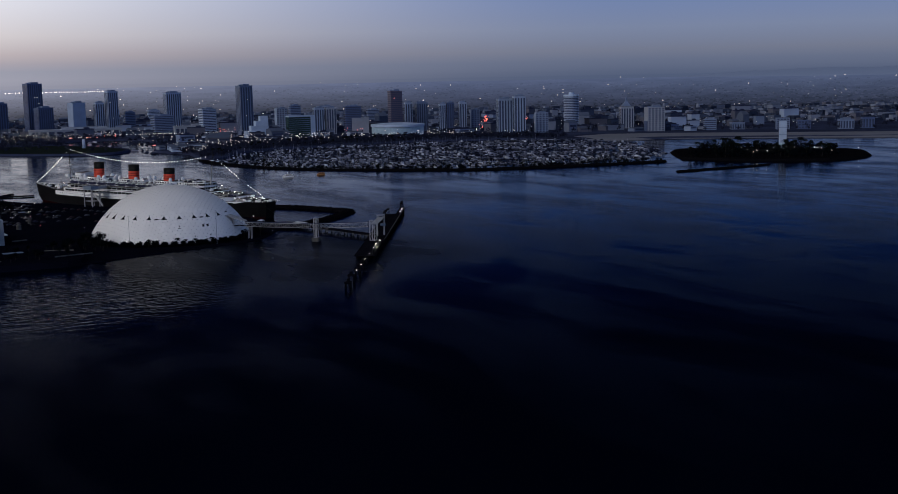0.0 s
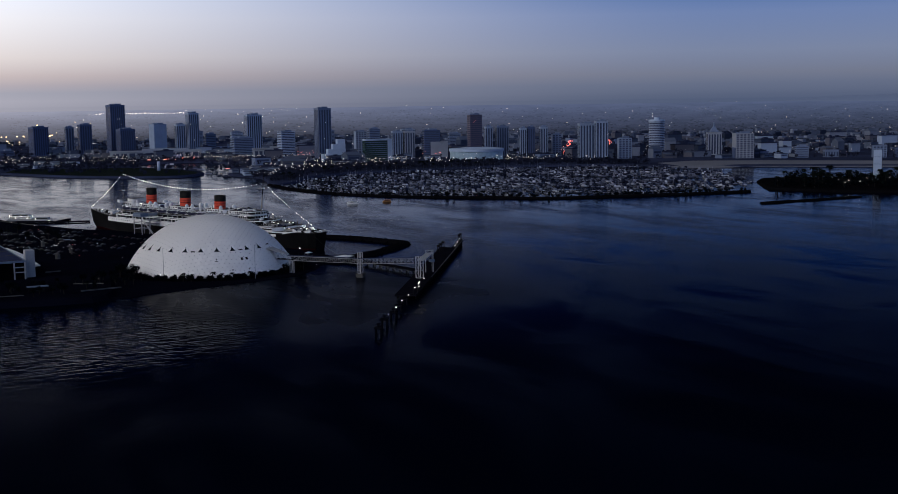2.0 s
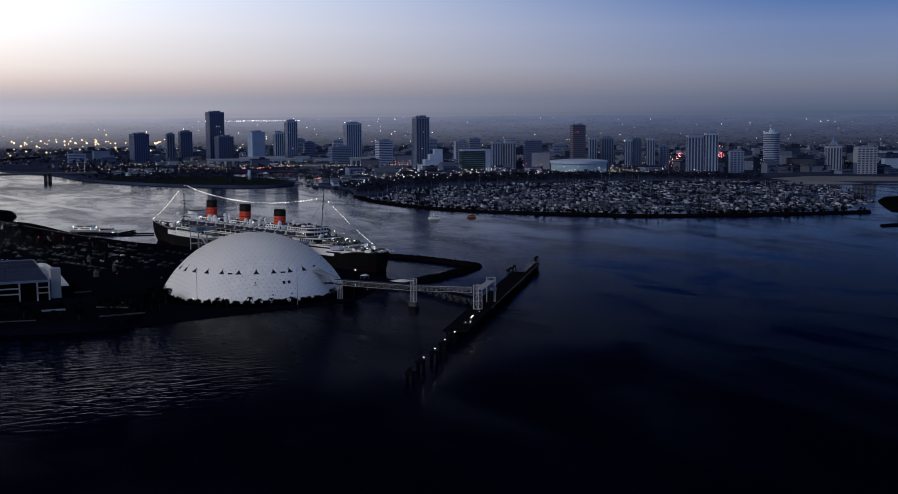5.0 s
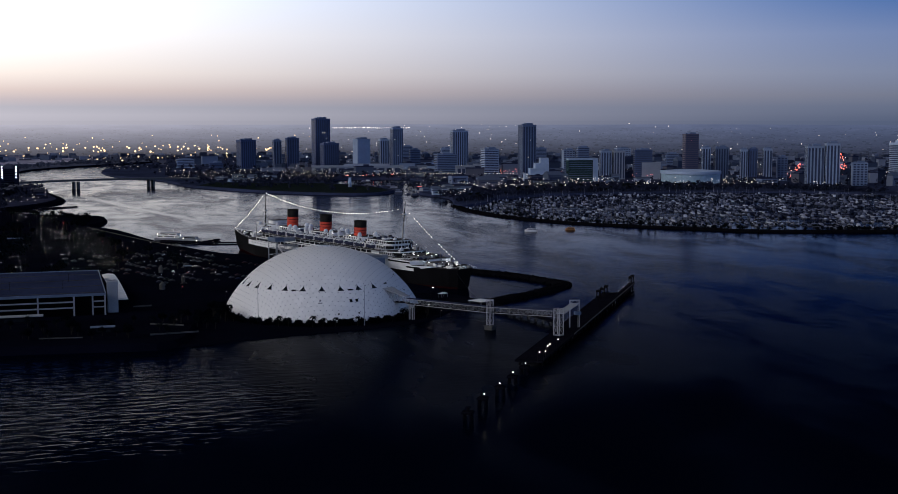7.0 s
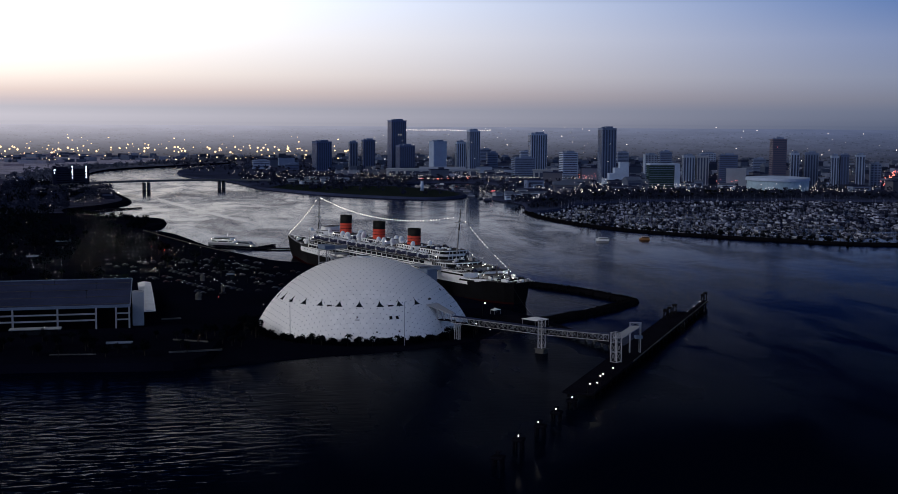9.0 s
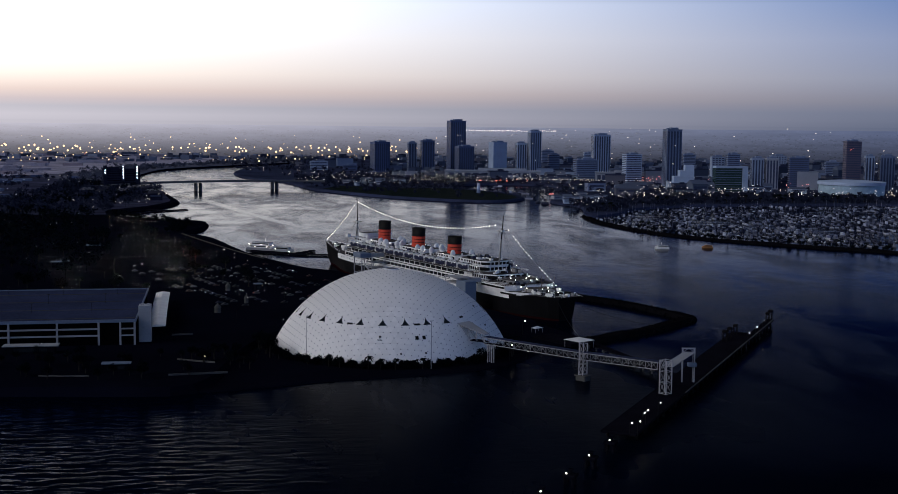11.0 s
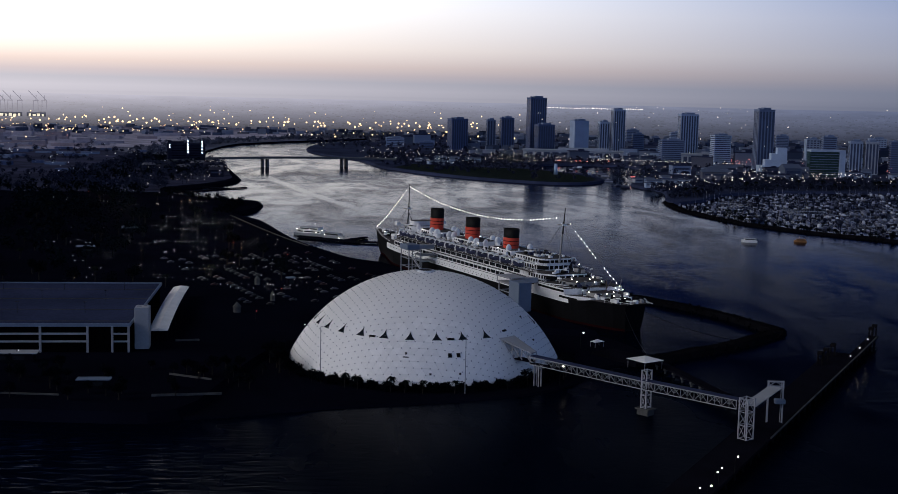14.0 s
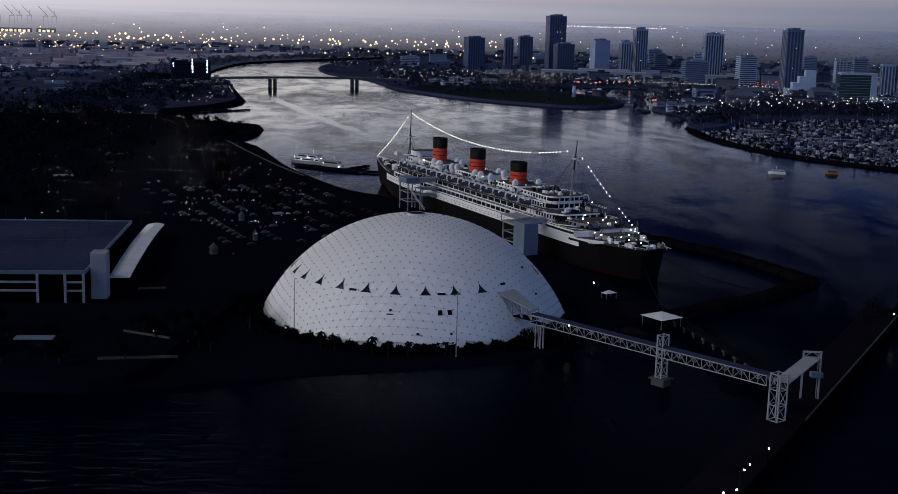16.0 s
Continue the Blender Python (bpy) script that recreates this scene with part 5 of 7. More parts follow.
for a, b, sx, sy in ((0, -D2 / 2, W2 + 0.4, 0.5), (W2 / 2, 0, 0.5, D2 + 0.4), (0, D2 / 2, W2 + 0.4, 0.5)):
    bm = nb()
    box(bm, a, b, H2 - 1.1, sx, sy, 1.5)
    part("parapet", bm, BLUE_SHEET, root, "blue-grey parapet")
for z in (4.4, 7.8):
    bm = nb()
    box(bm, -9, -D2 / 2 - 0.1, z, 90, 0.5, 0.8)
    part("deck_band", bm, TRUSS, root, "white concrete band")
    bm = nb()
    box(bm, W2 / 2 - 3.5, -D2 / 2 - 0.1, z, 7, 0.5, 0.7)
    part("deck_band", bm, TRUSS, root)
for x in (-50, -28, -7, 16, 36, 46.5, 53.5):
    bm = nb()
    box(bm, x, -D2 / 2 - 0.3, 0, 0.9, 0.9, H2 - 1.0)
    part("pillar", bm, TRUSS, root)
for k in range(9):
    bm = nb()
    box(bm, 0, 0, 0, 0.14, 0.14, 5.0)
    box(bm, 0, 0, 5.0, 1.6, 0.4, 0.2)
    part("roof_lamp_post", bm, BLACK, root).location = (-30 + (k % 3) * 30 + (k // 3) * 4, -30 + (k // 3) * 34, H2 - 0.2)
bm = nb()
box(bm, 0, 0, 0, 6.2, 7.5, 18.6, bevel=0.15)
box(bm, -1.2, 0, 18.6, 2.0, 2.2, 0.5)
box(bm, 1.4, 1.6, 18.6, 1.4, 1.8, 0.4)
solid("stair_shaft", bm, SHEET, "pale grey blank stair shaft beside the parking building", "shaft", m=pose(-129.3, -10, 3.6, 0, 0, 3))
root = thing("ramp_roof", pose(-129, 66, 3.6, 0, 0, 4), "long narrow white curved ramp roof beside the parking building", "roof")
bm = nb()
last = None
for k in range(13):
    y = -64 + 128 * k / 12
    z = 6.0 + 1.6 * math.sin(math.pi * k / 12)
    w = 4.2
    now = [bm.verts.new(p) for p in ((-w, y, z - .5), (0, y, z + .4), (w, y, z - .3), (w, y, z - .7), (-w, y, z - .9))]
    if last:
        for i in range(5):
            bm.faces.new((last[i], last[(i + 1) % 5], now[(i + 1) % 5], now[i]))
    else:
        bm.faces.new(now)
    last = now
bm.faces.new(last)
part("sheeting", bm, SHIP_WHITE, root)
for k in range(7):
    for a in (-3.8, 3.8):
        bm = nb()
        beam(bm, (a, -60 + 20 * k, 0), (a, -60 + 20 * k, 5.4), 0.4)
        part("post", bm, DARK_CONCRETE, root)


def long_low(name, x, y, sx, sy, sz, rz, mat, label, cat, z=3.6):
    bm = nb()
    box(bm, 0, 0, 0, sx, sy, sz, bevel=min(sx, sy, sz) * 0.06)
    return solid(name, bm, mat, label, cat, m=pose(x, y, z, 0, 0, rz))


def flat_pavilion(x, y, sx, sy, h, rz, label, top=BLUE_SHEET):
    root = thing("pavilion", pose(x, y, 3.6, 0, 0, rz), label, "pavilion")
    bm = nb()
    box(bm, 0, 0, 0, sx * 0.86, sy * 0.8, h)
    part("wall", bm, DARK_CONCRETE, root)
    bm = nb()
    box(bm, 0, 0, h, sx, sy, 0.5, bevel=0.12)
    part("roof", bm, top, root)
    bm = nb()
    box(bm, 0, -sy * 0.41, h * 0.3, sx * 0.6, 0.2, h * 0.5)
    part("window", bm, DARK_GLASS, root)


flat_pavilion(-180, -40, 26, 7, 3.6, 2, "low pavilion with a pale flat roof near the shore", SHEET)
flat_pavilion(-134, -86, 13, 5, 3.2, 2, "small kiosk with a pale flat roof near the shore")
flat_pavilion(-222, 447, 16, 15, 4.0, 8, "low pavilion with pale roof in the car park")
flat_pavilion(-228, 318, 14, 8, 4.0, 8, "low pavilion with pale roof in the car park")
flat_pavilion(-76, 178, 5, 5, 4.2, 20, "small white kiosk in the car park")
long_low("low_wall", -97, -98, 26, 0.5, 0.9, 8, PIER_STONE, "grey low wall along the shore path", "wall")
long_low("low_wall", -100, -68, 20, 0.5, 0.8, -27, PIER_STONE, "grey low wall among the trees", "wall")
long_low("low_wall", -112, 5.4, 11, 0.5, 0.9, 10, PIER_STONE, "grey low wall beside the ramp", "wall")
long_low("low_wall", -155, -98, 22, 0.4, 0.7, -6, PIER_STONE, "grey low wall along the shore path", "wall")
# two small round-roofed pavilions
for x, y, r in ((-97.6, 82.5, 2.0), (-95.8, 178, 1.6), (-82, 120, 1.3)):
    root = thing("garden_pavilion", pose(x, y, 3.6), "small grey round pavilion with pointed roof", "pavilion", "garden pavilions")
    bm = nb()
    bmesh.ops.create_cone(bm, cap_ends=True, segments=12, radius1=r, radius2=r * 0.95, depth=3.0, matrix=Matrix.Translation((0, 0, 1.5)))
    part("wall", bm, PIER_STONE, root)
    bm = nb()
    bmesh.ops.create_cone(bm, cap_ends=True, segments=12, radius1=r * 1.2, radius2=0.1, depth=2.6, matrix=Matrix.Translation((0, 0, 4.3)))
    part("roof", bm, PIER_STONE, root)

# flag and light poles in front of the dome
for x, y, h in ((-48.5, -59.5, 22.3), (9.5, -80.5, 22.8)):
    root = thing("tall_light_pole", pose(x, y, 0.8), "tall thin light pole standing before the dome", "light pole", "dome poles")
    bm = nb()
    rod(bm, (0, 0, 0), (0, 0, h), 0.22, 0.12, 8)
    part("pole", bm, HUB, root)
    bm = nb()
    beam(bm, (0, 0, h), (1.0, 0, h + 0.1), 0.35, 0.25)
    part("head", bm, HUB, root)

# ---- trees ----


def tree_meshes(seed, h, r):
    rnd = random.Random(seed)
    bm = nb()
    rod(bm, (0, 0, 0), (0.1, 0, h * 0.55), 0.38, 0.22, 8)
    for k in range(5):
        a = k * 1.26 + rnd.random()
        rod(bm, (0.08, 0, h * (0.32 + 0.05 * k)), (math.cos(a) * r * 0.6, math.sin(a) * r * 0.6, h * (0.6 + 0.05 * k)), 0.16, 0.06, 5)
    ms = Mass()
    for k in range(9):
        a, q = rnd.random() * 6.28, rnd.random() ** 0.5
        ms.clump(math.cos(a) * r * 0.62 * q, math.sin(a) * r * 0.62 * q, h * rnd.uniform(0.52, 0.9), r * rnd.uniform(0.34, 0.5), rnd, 60, 0.42)
    return mesh_of(bm, "trunk", BARK), ms.mesh("crown", LEAF)


def palm_meshes(seed, h):
    rnd = random.Random(seed)
    bm = nb()
    pts = [Vector((0.25 * math.sin(k / 5 * 2), 0.1 * k, h * k / 5)) for k in range(6)]
    for k in range(5):
        rod(bm, pts[k], pts[k + 1], 0.30 - 0.03 * k, 0.27 - 0.03 * k, 7)
    ms, top = Mass(), pts[-1]
    for k in range(22):
        a, lift = k * 2.399, rnd.uniform(-0.5, 1.2)
        d = Vector((math.cos(a), math.sin(a), 0))
        s = Vector((-d.y, d.x, 0))
        last = None
        for j in range(5):
            u = j / 4
            c = top + d * (3.1 * u) + Vector((0, 0, lift * u * 1.6 - 2.4 * u * u))
            w = 0.42 * math.sin(math.pi * (0.15 + 0.8 * u))
            n = len(ms.v)
            ms.v += [tuple(c - s * w - Vector((0, 0, w * .5))), tuple(c), tuple(c + s * w - Vector((0, 0, w * .5)))]
            if last is not None:
                ms.f += [(last, last + 1, n + 1, n), (last + 1, last + 2, n + 2, n + 1)]
                ms.k += [0, 0]
            last = n
    return mesh_of(bm, "trunk", BARK), ms.mesh("crown", PALM)


def plant(name, meshes, label, group):
    root = thing(name, None, label, "tree", group)
    part("trunk", meshes[0], None, root)
    part("crown", meshes[1], None, root)
    return root


oaks = [plant("broadleaf_tree", tree_meshes(k, 7.5 + k, 3.6 + 0.5 * k), "dark round-crowned broadleaf tree by the dome", "shore trees") for k in range(4)]
palms = [plant("palm_tree", palm_meshes(k + 10, 7.5 + 1.6 * k), "dark fan palm with a ragged crown", "palm trees") for k in range(3)]
used = set()


def put(kinds, k, m):
    o = kinds[k % len(kinds)]
    if o.name not in used:
        used.add(o.name)
        o.matrix_world = m
    else:
        copy_thing(o, m)


rnd = random.Random(21)
k = 0
for az in list(np.arange(-178, -146, 4.2)) + [-131, -62] + list(np.arange(-52, -22, 4.2)):
    r = DR + 4.5 + rnd.uniform(-0.8, 4.5)
    sc = rnd.uniform(0.42, 0.75) if -140 < az < -45 else rnd.uniform(0.7, 1.1)
    if az < -150:
        sc *= 1.15
    x, y = DX + r * math.cos(radians(az)), DY + r * math.sin(radians(az))
    put(oaks, k, pose(x, y, 0.7, 0, 0, rnd.random() * 360) @ Matrix.Scale(sc, 4))
    k += 1
for az in (-104, -99, -93, -116, -121, -82):
    put(palms, 0, pose(DX + (DR + 6) * math.cos(radians(az)), DY + (DR + 6) * math.sin(radians(az)), 0.7, 0, 0, az) @ Matrix.Scale(rnd.uniform(0.75, 0.95), 4))
for _ in range(70):
    x, y = rnd.uniform(-270, -70), rnd.uniform(-108, -50)
    if x > -66 or (abs(x + 180) < 16 and abs(y + 40) < 8):
        continue
    put(oaks, rnd.randrange(4), pose(x, y, 3.5, 0, 0, rnd.random() * 360) @ Matrix.Scale(rnd.uniform(0.5, 0.85), 4))
for _ in range(120):
    x, y = rnd.uniform(-330, -60), rnd.uniform(110, 760)
    if x > -60 - (y - 110) * 0.22 or (y < 140 and x < -115):
        continue
    put(oaks if rnd.random() < 0.75 else palms, rnd.randrange(4), pose(x, y, 3.5, 0, 0, rnd.random() * 360) @ Matrix.Scale(rnd.uniform(0.7, 1.5), 4))


def woods(name, spots, label, mat=LEAF, r0=3.0, r1=6.0, cnt=9, size=1.5, z=3.5, seed=3):
    rnd = random.Random(seed)
    ms = Mass()
    for x, y in spots:
        r = rnd.uniform(r0, r1)
        ms.box(x, y, z - 0.5, 0.5, 0.5, r)
        for _ in range(3):
            ms.clump(x + rnd.uniform(-.5, .5) * r, y + rnd.uniform(-.5, .5) * r, z + r * rnd.uniform(0.7, 1.2), r * 0.6, rnd, cnt, size)
    return tagged(new(name, ms.mesh(name, mat)), label, "trees", "", "stuff")


spots = []
while len(spots) < 340:
    x, y = rnd.uniform(-700, -120), rnd.uniform(200, 1500)
    lim = np.interp(y, [200, 426, 560, 620, 765, 800, 850, 930, 1010, 1100, 1210, 1400, 1500], [-190, -190, -230, -250, -250, -300, -330, -340, -270, -225, -240, -275, -290])
    if x < lim + rnd.uniform(-20, 0) and not (x < -400 and y > 900) and rnd.random() < 1.1 - abs(x - lim) / 600:
        spots.append((x, y))
woods("woodland", spots, "dense dark belt of trees on the west shore", r0=5, r1=12, cnt=22, size=1.6)

spots = []
for k in range(26):
    a = radians(-160 + 5.4 * k + rnd.uniform(-1.2, 1.2))
    r = DR + rnd.uniform(2.6, 4.5)
    for _ in range(3):
        spots.append(dome_xy(r * math.cos(a) + rnd.uniform(-1.1, 1.1), r * math.sin(a) + rnd.uniform(-0.8, 0.8)))
woods("dome_hedge", spots, "dark clipped shrubs round the foot of the dome", r0=2.1, r1=2.9, cnt=40, size=0.6, z=0.6, seed=6)
spots = []
while len(spots) < 170:
    x, y = rnd.uniform(-430, -235), rnd.uniform(830, 1560)
    lim = np.interp(y, [830, 930, 1010, 1100, 1210, 1400, 1540, 1640], [-262, -268, -232, -212, -230, -266, -310, -335])
    if x < lim and not (-370 < x < -270 and 1290 < y < 1420):
        spots.append((x, y))
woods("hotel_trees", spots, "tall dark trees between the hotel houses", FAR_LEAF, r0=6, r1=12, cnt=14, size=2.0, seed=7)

spots = []
for k in range(120):
    u = rnd.random()
    spots.append((np.interp(u, [0, 0.35, 0.6, 1], [-162, -158, -200, -262]) - abs(rnd.gauss(0, 9)), np.interp(u, [0, 0.35, 0.6, 1], [625, 730, 785, 880]) + rnd.uniform(-12, 8)))
woods("spit_shrubs", spots, "dark shrubs and small trees on the shore spit", r0=1.6, r1=4.2, cnt=14, size=0.9, seed=9)

# ---- parked cars ----


def car_meshes():
    bm = nb()
    prof = [(-2.2, 0.35), (-2.2, 0.85), (-1.5, 0.95), (-0.9, 1.42), (0.7, 1.45), (1.3, 0.98), (2.1, 0.85), (2.25, 0.4)]
    a = [bm.verts.new((x, -0.85, z)) for x, z in prof]
    b = [bm.verts.new((x, 0.85, z)) for x, z in prof]
    bm.faces.new(a)
    bm.faces.new(b)
    for i in range(len(prof)):
        bm.faces.new((a[i], a[(i + 1) % len(prof)], b[(i + 1) % len(prof)], b[i]))
    body = [mesh_of(bm.copy(), "body", c) for c in CARS]
    bm.free()
    bm = nb()
    box(bm, -0.1, 0.0, 1.0, 1.7, 0.06, 0.34)
    glass = mesh_of(bm, "window", DARK_GLASS)
    bm = nb()
    rod(bm, (0, -0.12, 0), (0, 0.12, 0), 0.34, n=10)
    wheel = mesh_of(bm, "wheel", TYRE)
    return body, glass, wheel


bodies, glass, wheel = car_meshes()
models = []
for b, c in zip(bodies, ("dark", "silver", "white", "red", "blue")):
    root = thing("parked_car", None, c + " car parked in the lot", "car", "parked cars")
    part("body", b, None, root)
    for y in (-0.87, 0.87):
        part("window", glass, None, root).location = (0, y, 0)
    for x in (-1.35, 1.35):
        for y in (-0.8, 0.8):
            part("wheel", wheel, None, root).location = (x, y, 0.34)
    models.append(root)
for row in range(9):
    for col in range(26):
        s = 20 + col * 9.5 + rnd.uniform(-1, 1)
        y = -(62 + row * 13.0 + (row % 2) * 3)
        p = ship_xyz(s, y, 0)
        if p.y < 95 or rnd.random() < 0.52 or (p.x + 97) ** 2 + (p.y - 82) ** 2 < 80:
            continue
        put(models, rnd.choice((0, 1, 1, 2, 2, 3, 4)), Matrix.Translation((p.x, p.y, 3.6)) @ Matrix.Rotation(math.atan2(diry, dirx) + math.pi / 2, 4, "Z"))

# street lamps over the car parks
bm = nb()
rod(bm, (0, 0, 0), (0, 0, 7.5), 0.14, 0.09, 6)
beam(bm, (0, 0, 7.4), (1.2, 0, 7.6), 0.12)
lp = mesh_of(bm, "pole", BLACK)
heads = []
for mt in (LAMP, AMBER, REDL):
    bm = nb()
    ball(bm, 1.2, 0, 7.5, 0.25, 1)
    heads.append(mesh_of(bm, "head", mt, True))
lamps = []
for hd, nm in zip(heads, ("white", "amber", "red")):
    root = thing("street_lamp", None, "thin street lamp with a small " + nm + " light", "street lamp", "street lamps")
    part("pole", lp, None, root)
    part("head", hd, None, root, "glowing lamp head")
    lamps.append(root)
for i in range(105):
    y = rnd.uniform(110, 900)
    lim = np.interp(y, [100, 290, 426, 560, 620, 765, 800, 900], [-45, -45, -105, -140, -175, -165, -250, -290])
    x = lim - 6 - abs(rnd.gauss(0, 90))
    if y < 160 and x < -110:
        continue
    put(lamps, rnd.choice((0, 0, 0, 0, 0, 0, 0, 1, 1, 1, 2)), pose(x, y, 3.6, 0, 0, rnd.random() * 360) @ Matrix.Scale(rnd.uniform(0.6, 1.0), 4))
for x, y, c in ((-52, -62, 0), (58, -66, 0), (-176, -40, 0), (-96, -80, 1), (-60, 25, 0), (-86, 60, 2), (-88, 150, 0), (-60, 182, 1), (-70, 178, 0)):
    put(lamps, c, pose(x, y, 0.8 if abs(x) < 59 and y < 0 else 3.6) @ Matrix.Scale(0.8, 4))

# glowing beads for the low lights and the car glints of the car park rows
ms = Mass()
for _ in range(26):
    y0 = rnd.uniform(150, 520)
    lim = np.interp(y0, [100, 290, 426, 560], [-62, -62, -118, -150])
    x0 = lim - 4 - abs(rnd.gauss(0, 70))
    n = rnd.randint(4, 11)
    for k in range(n):
        if rnd.random() < 0.75:
            ms.bead(x0 - 4.4 * k, y0 + 0.9 * k + rnd.uniform(-.6, .6), 3.6 + rnd.uniform(1.0, 1.6), rnd.uniform(0.12, 0.30), 0.7)
tagged(new("car_park_lights", ms.mesh("car_park_lights", glow("cool_glint_light", (0.75, 0.85, 1.0), 1.5))), "rows of small cool beads for car glints and low lights in the car park", "lights", "", "stuff")
bm = nb()
for (x0, y0), (x1, y1) in zip(((-158, 600), (-142, 552), (-124, 500), (-108, 455), (-94, 418)), ((-142, 552), (-124, 500), (-108, 455), (-94, 418), (-74, 370))):
    beam(bm, (x0 - 1, y0, 3.9), (x1 - 1, y1, 3.9), 0.5)
solid("quay_edge", bm, PIER_STONE, "grey kerb along the straight quay", "kerb")

# ---- excursion boat and dock north of the liner ----


def motor_boat(name, m, ln, mats, label, decks, lights=0):
    root = thing(name, m, label, "boat")
    w = ln * 0.14
    bm = nb()
    rows = []
    for k in range(13):
        u = k / 12
        b = w * min(1, (1 - u) * 2.6 + 0.02) ** 0.6
        rows.append([bm.verts.new((ln * (u - 0.5), y, z)) for y, z in ((-b, 2.0 + u), (-b * 0.85, -0.5), (b * 0.85, -0.5), (b, 2.0 + u))])
    for a, b in zip(rows, rows[1:]):
        for j in range(4):
            bm.faces.new((a[j], a[(j + 1) % 4], b[(j + 1) % 4], b[j]))
    bm.faces.new(rows[0])
    bm.faces.new(rows[-1])
    part("hull", bm, mats[0], root)
    z = 2.2
    for k in range(decks):
        f = 0.72 - 0.16 * k
        bm = nb()
        box(bm, -ln * 0.06, 0, z, ln * f, w * 1.7 - k * 0.8, 2.3, bevel=0.15)
        part("cabin", bm, mats[1], root)
        for sd in (-1, 1):
            bm = nb()
            box(bm, -ln * 0.06, sd * (w * 0.85 - k * 0.4), z + 0.8, ln * f * 0.9, 0.12, 1.0)
            part("window", bm, DARK_GLASS, root)
        bm = nb()
        box(bm, -ln * 0.06, 0, z + 2.3, ln * f * 1.02, w * 1.75 - k * 0.8, 0.2)
        part("roof", bm, mats[2], root)
        z += 2.5
    bm = nb()
    rod(bm, (ln * 0.05, 0, z), (ln * 0.05, 0, z + 3.5), 0.1, n=5)
    part("mast", bm, mats[1], root)
    bm = nb()
    ball(bm, 0, 0, 0, 0.45, 1)
    me = mesh_of(bm, "lamp", LAMP, True)
    for k in range(lights):
        part("lamp", me, None, root).location = (-ln * 0.4 + k * ln * 0.75 / max(1, lights - 1), -w * 0.9, z - 1.8 - (k % 2) * 2)
    return root


motor_boat("excursion_boat", pose(-76, 474, 0, 0, 0, -32), 34, (SHEET, SHIP_WHITE, SHEET), "white two-decked excursion boat at its dock with lights", 2, 5)
motor_boat("excursion_boat", pose(-58, 455, 0, 0, 0, -35), 20, (SHEET, SHEET, SHEET), "small grey excursion boat at the dock", 1, 2)
motor_boat("motor_boat", pose(296, 470, 0, 0, 0, 168) @ Matrix.Scale(0.78, 4), 17, (SHIP_WHITE, SHIP_WHITE, SHEET), "white harbour cruise boat under way", 1, 1)
motor_boat("motor_boat", pose(343, 477, 0, 0, 0, 172) @ Matrix.Scale(0.62, 4), 17, (YELLOW, YELLOW, YELLOW), "orange-yellow water taxi under way", 1, 0)
bm = nb()
box(bm, -62, 440, 0.3, 60, 5, 1.4, -34)
box(bm, -40, 446, 0.3, 4, 30, 1.2, -34)
solid("boat_dock", bm, DARK_CONCRETE, "dark floating boat dock", "dock")
bm = nb()
box(bm, -33, 424, 0.3, 34, 4.0, 1.3, -12)
solid("boat_dock", bm, DARK_CONCRETE, "dark landing stage off the liner's stern", "dock")
bm = nb()
box(bm, -215, 950, 0.2, 100, 3, 1.2, 50)
box(bm, -222, 978, 0.2, 40, 2.5, 1.2, -20)
solid("boat_dock", bm, DARK_CONCRETE, "thin dark marina dock by the hotel shore", "dock")

# ---- river bridge ----
BCON = material("bridge_concrete", (0.12, 0.12, 0.125), 0.9, 0.2, 0.05, 0.6, spec=0.1)
root = thing("river_bridge", pose(-200, 1446, 0, 0, 0, math.degrees(math.atan2(53, 127))), "long low concrete road bridge on twin piers over the river mouth", "bridge")
bm = nb()
rows = []
for k in range(21):
    x = -170 + 400 * k / 20
    z = 10.5 + 3.2 * math.sin(math.pi * k / 20) - (0 if k > 3 else (3 - k) * 0.8)
    rows.append([bm.verts.new((x, y, zz)) for y, zz in ((-8, z), (-8, z + 3.1), (8, z + 3.1), (8, z))])
for a, b in zip(rows, rows[1:]):
    for j in range(4):
        bm.faces.new((a[j], a[(j + 1) % 4], b[(j + 1) % 4], b[j]))
bm.faces.new(rows[0])
bm.faces.new(rows[-1])
part("deck", bm, BCON, root)
for x in (-3, 5, 134, 142):
    bm = nb()
    box(bm, x, 0, -3, 3.2, 10, 15.5, bevel=0.5)
    part("pier", bm, BCON, root)

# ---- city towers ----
# facade and wall colours hold distance haze as a painted blue tint
FAC = [material("hazed_facade_" + n, c, 0.75, 0.14, 0.06, 0.8, per=0.3, spec=0.2) for n, c in (
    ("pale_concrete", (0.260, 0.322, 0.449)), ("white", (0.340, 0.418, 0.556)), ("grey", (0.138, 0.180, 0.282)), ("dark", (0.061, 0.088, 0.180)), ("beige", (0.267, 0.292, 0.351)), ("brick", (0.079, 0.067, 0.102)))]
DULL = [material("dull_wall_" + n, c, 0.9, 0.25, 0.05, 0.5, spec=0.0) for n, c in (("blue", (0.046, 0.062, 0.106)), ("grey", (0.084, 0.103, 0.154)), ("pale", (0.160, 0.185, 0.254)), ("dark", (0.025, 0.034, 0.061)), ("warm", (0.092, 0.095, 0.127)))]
CITY_GLASS = material("city_window_glass", (0.045, 0.06, 0.11), 0.25, 0.3, 0.1, 1.0, spec=0.4)
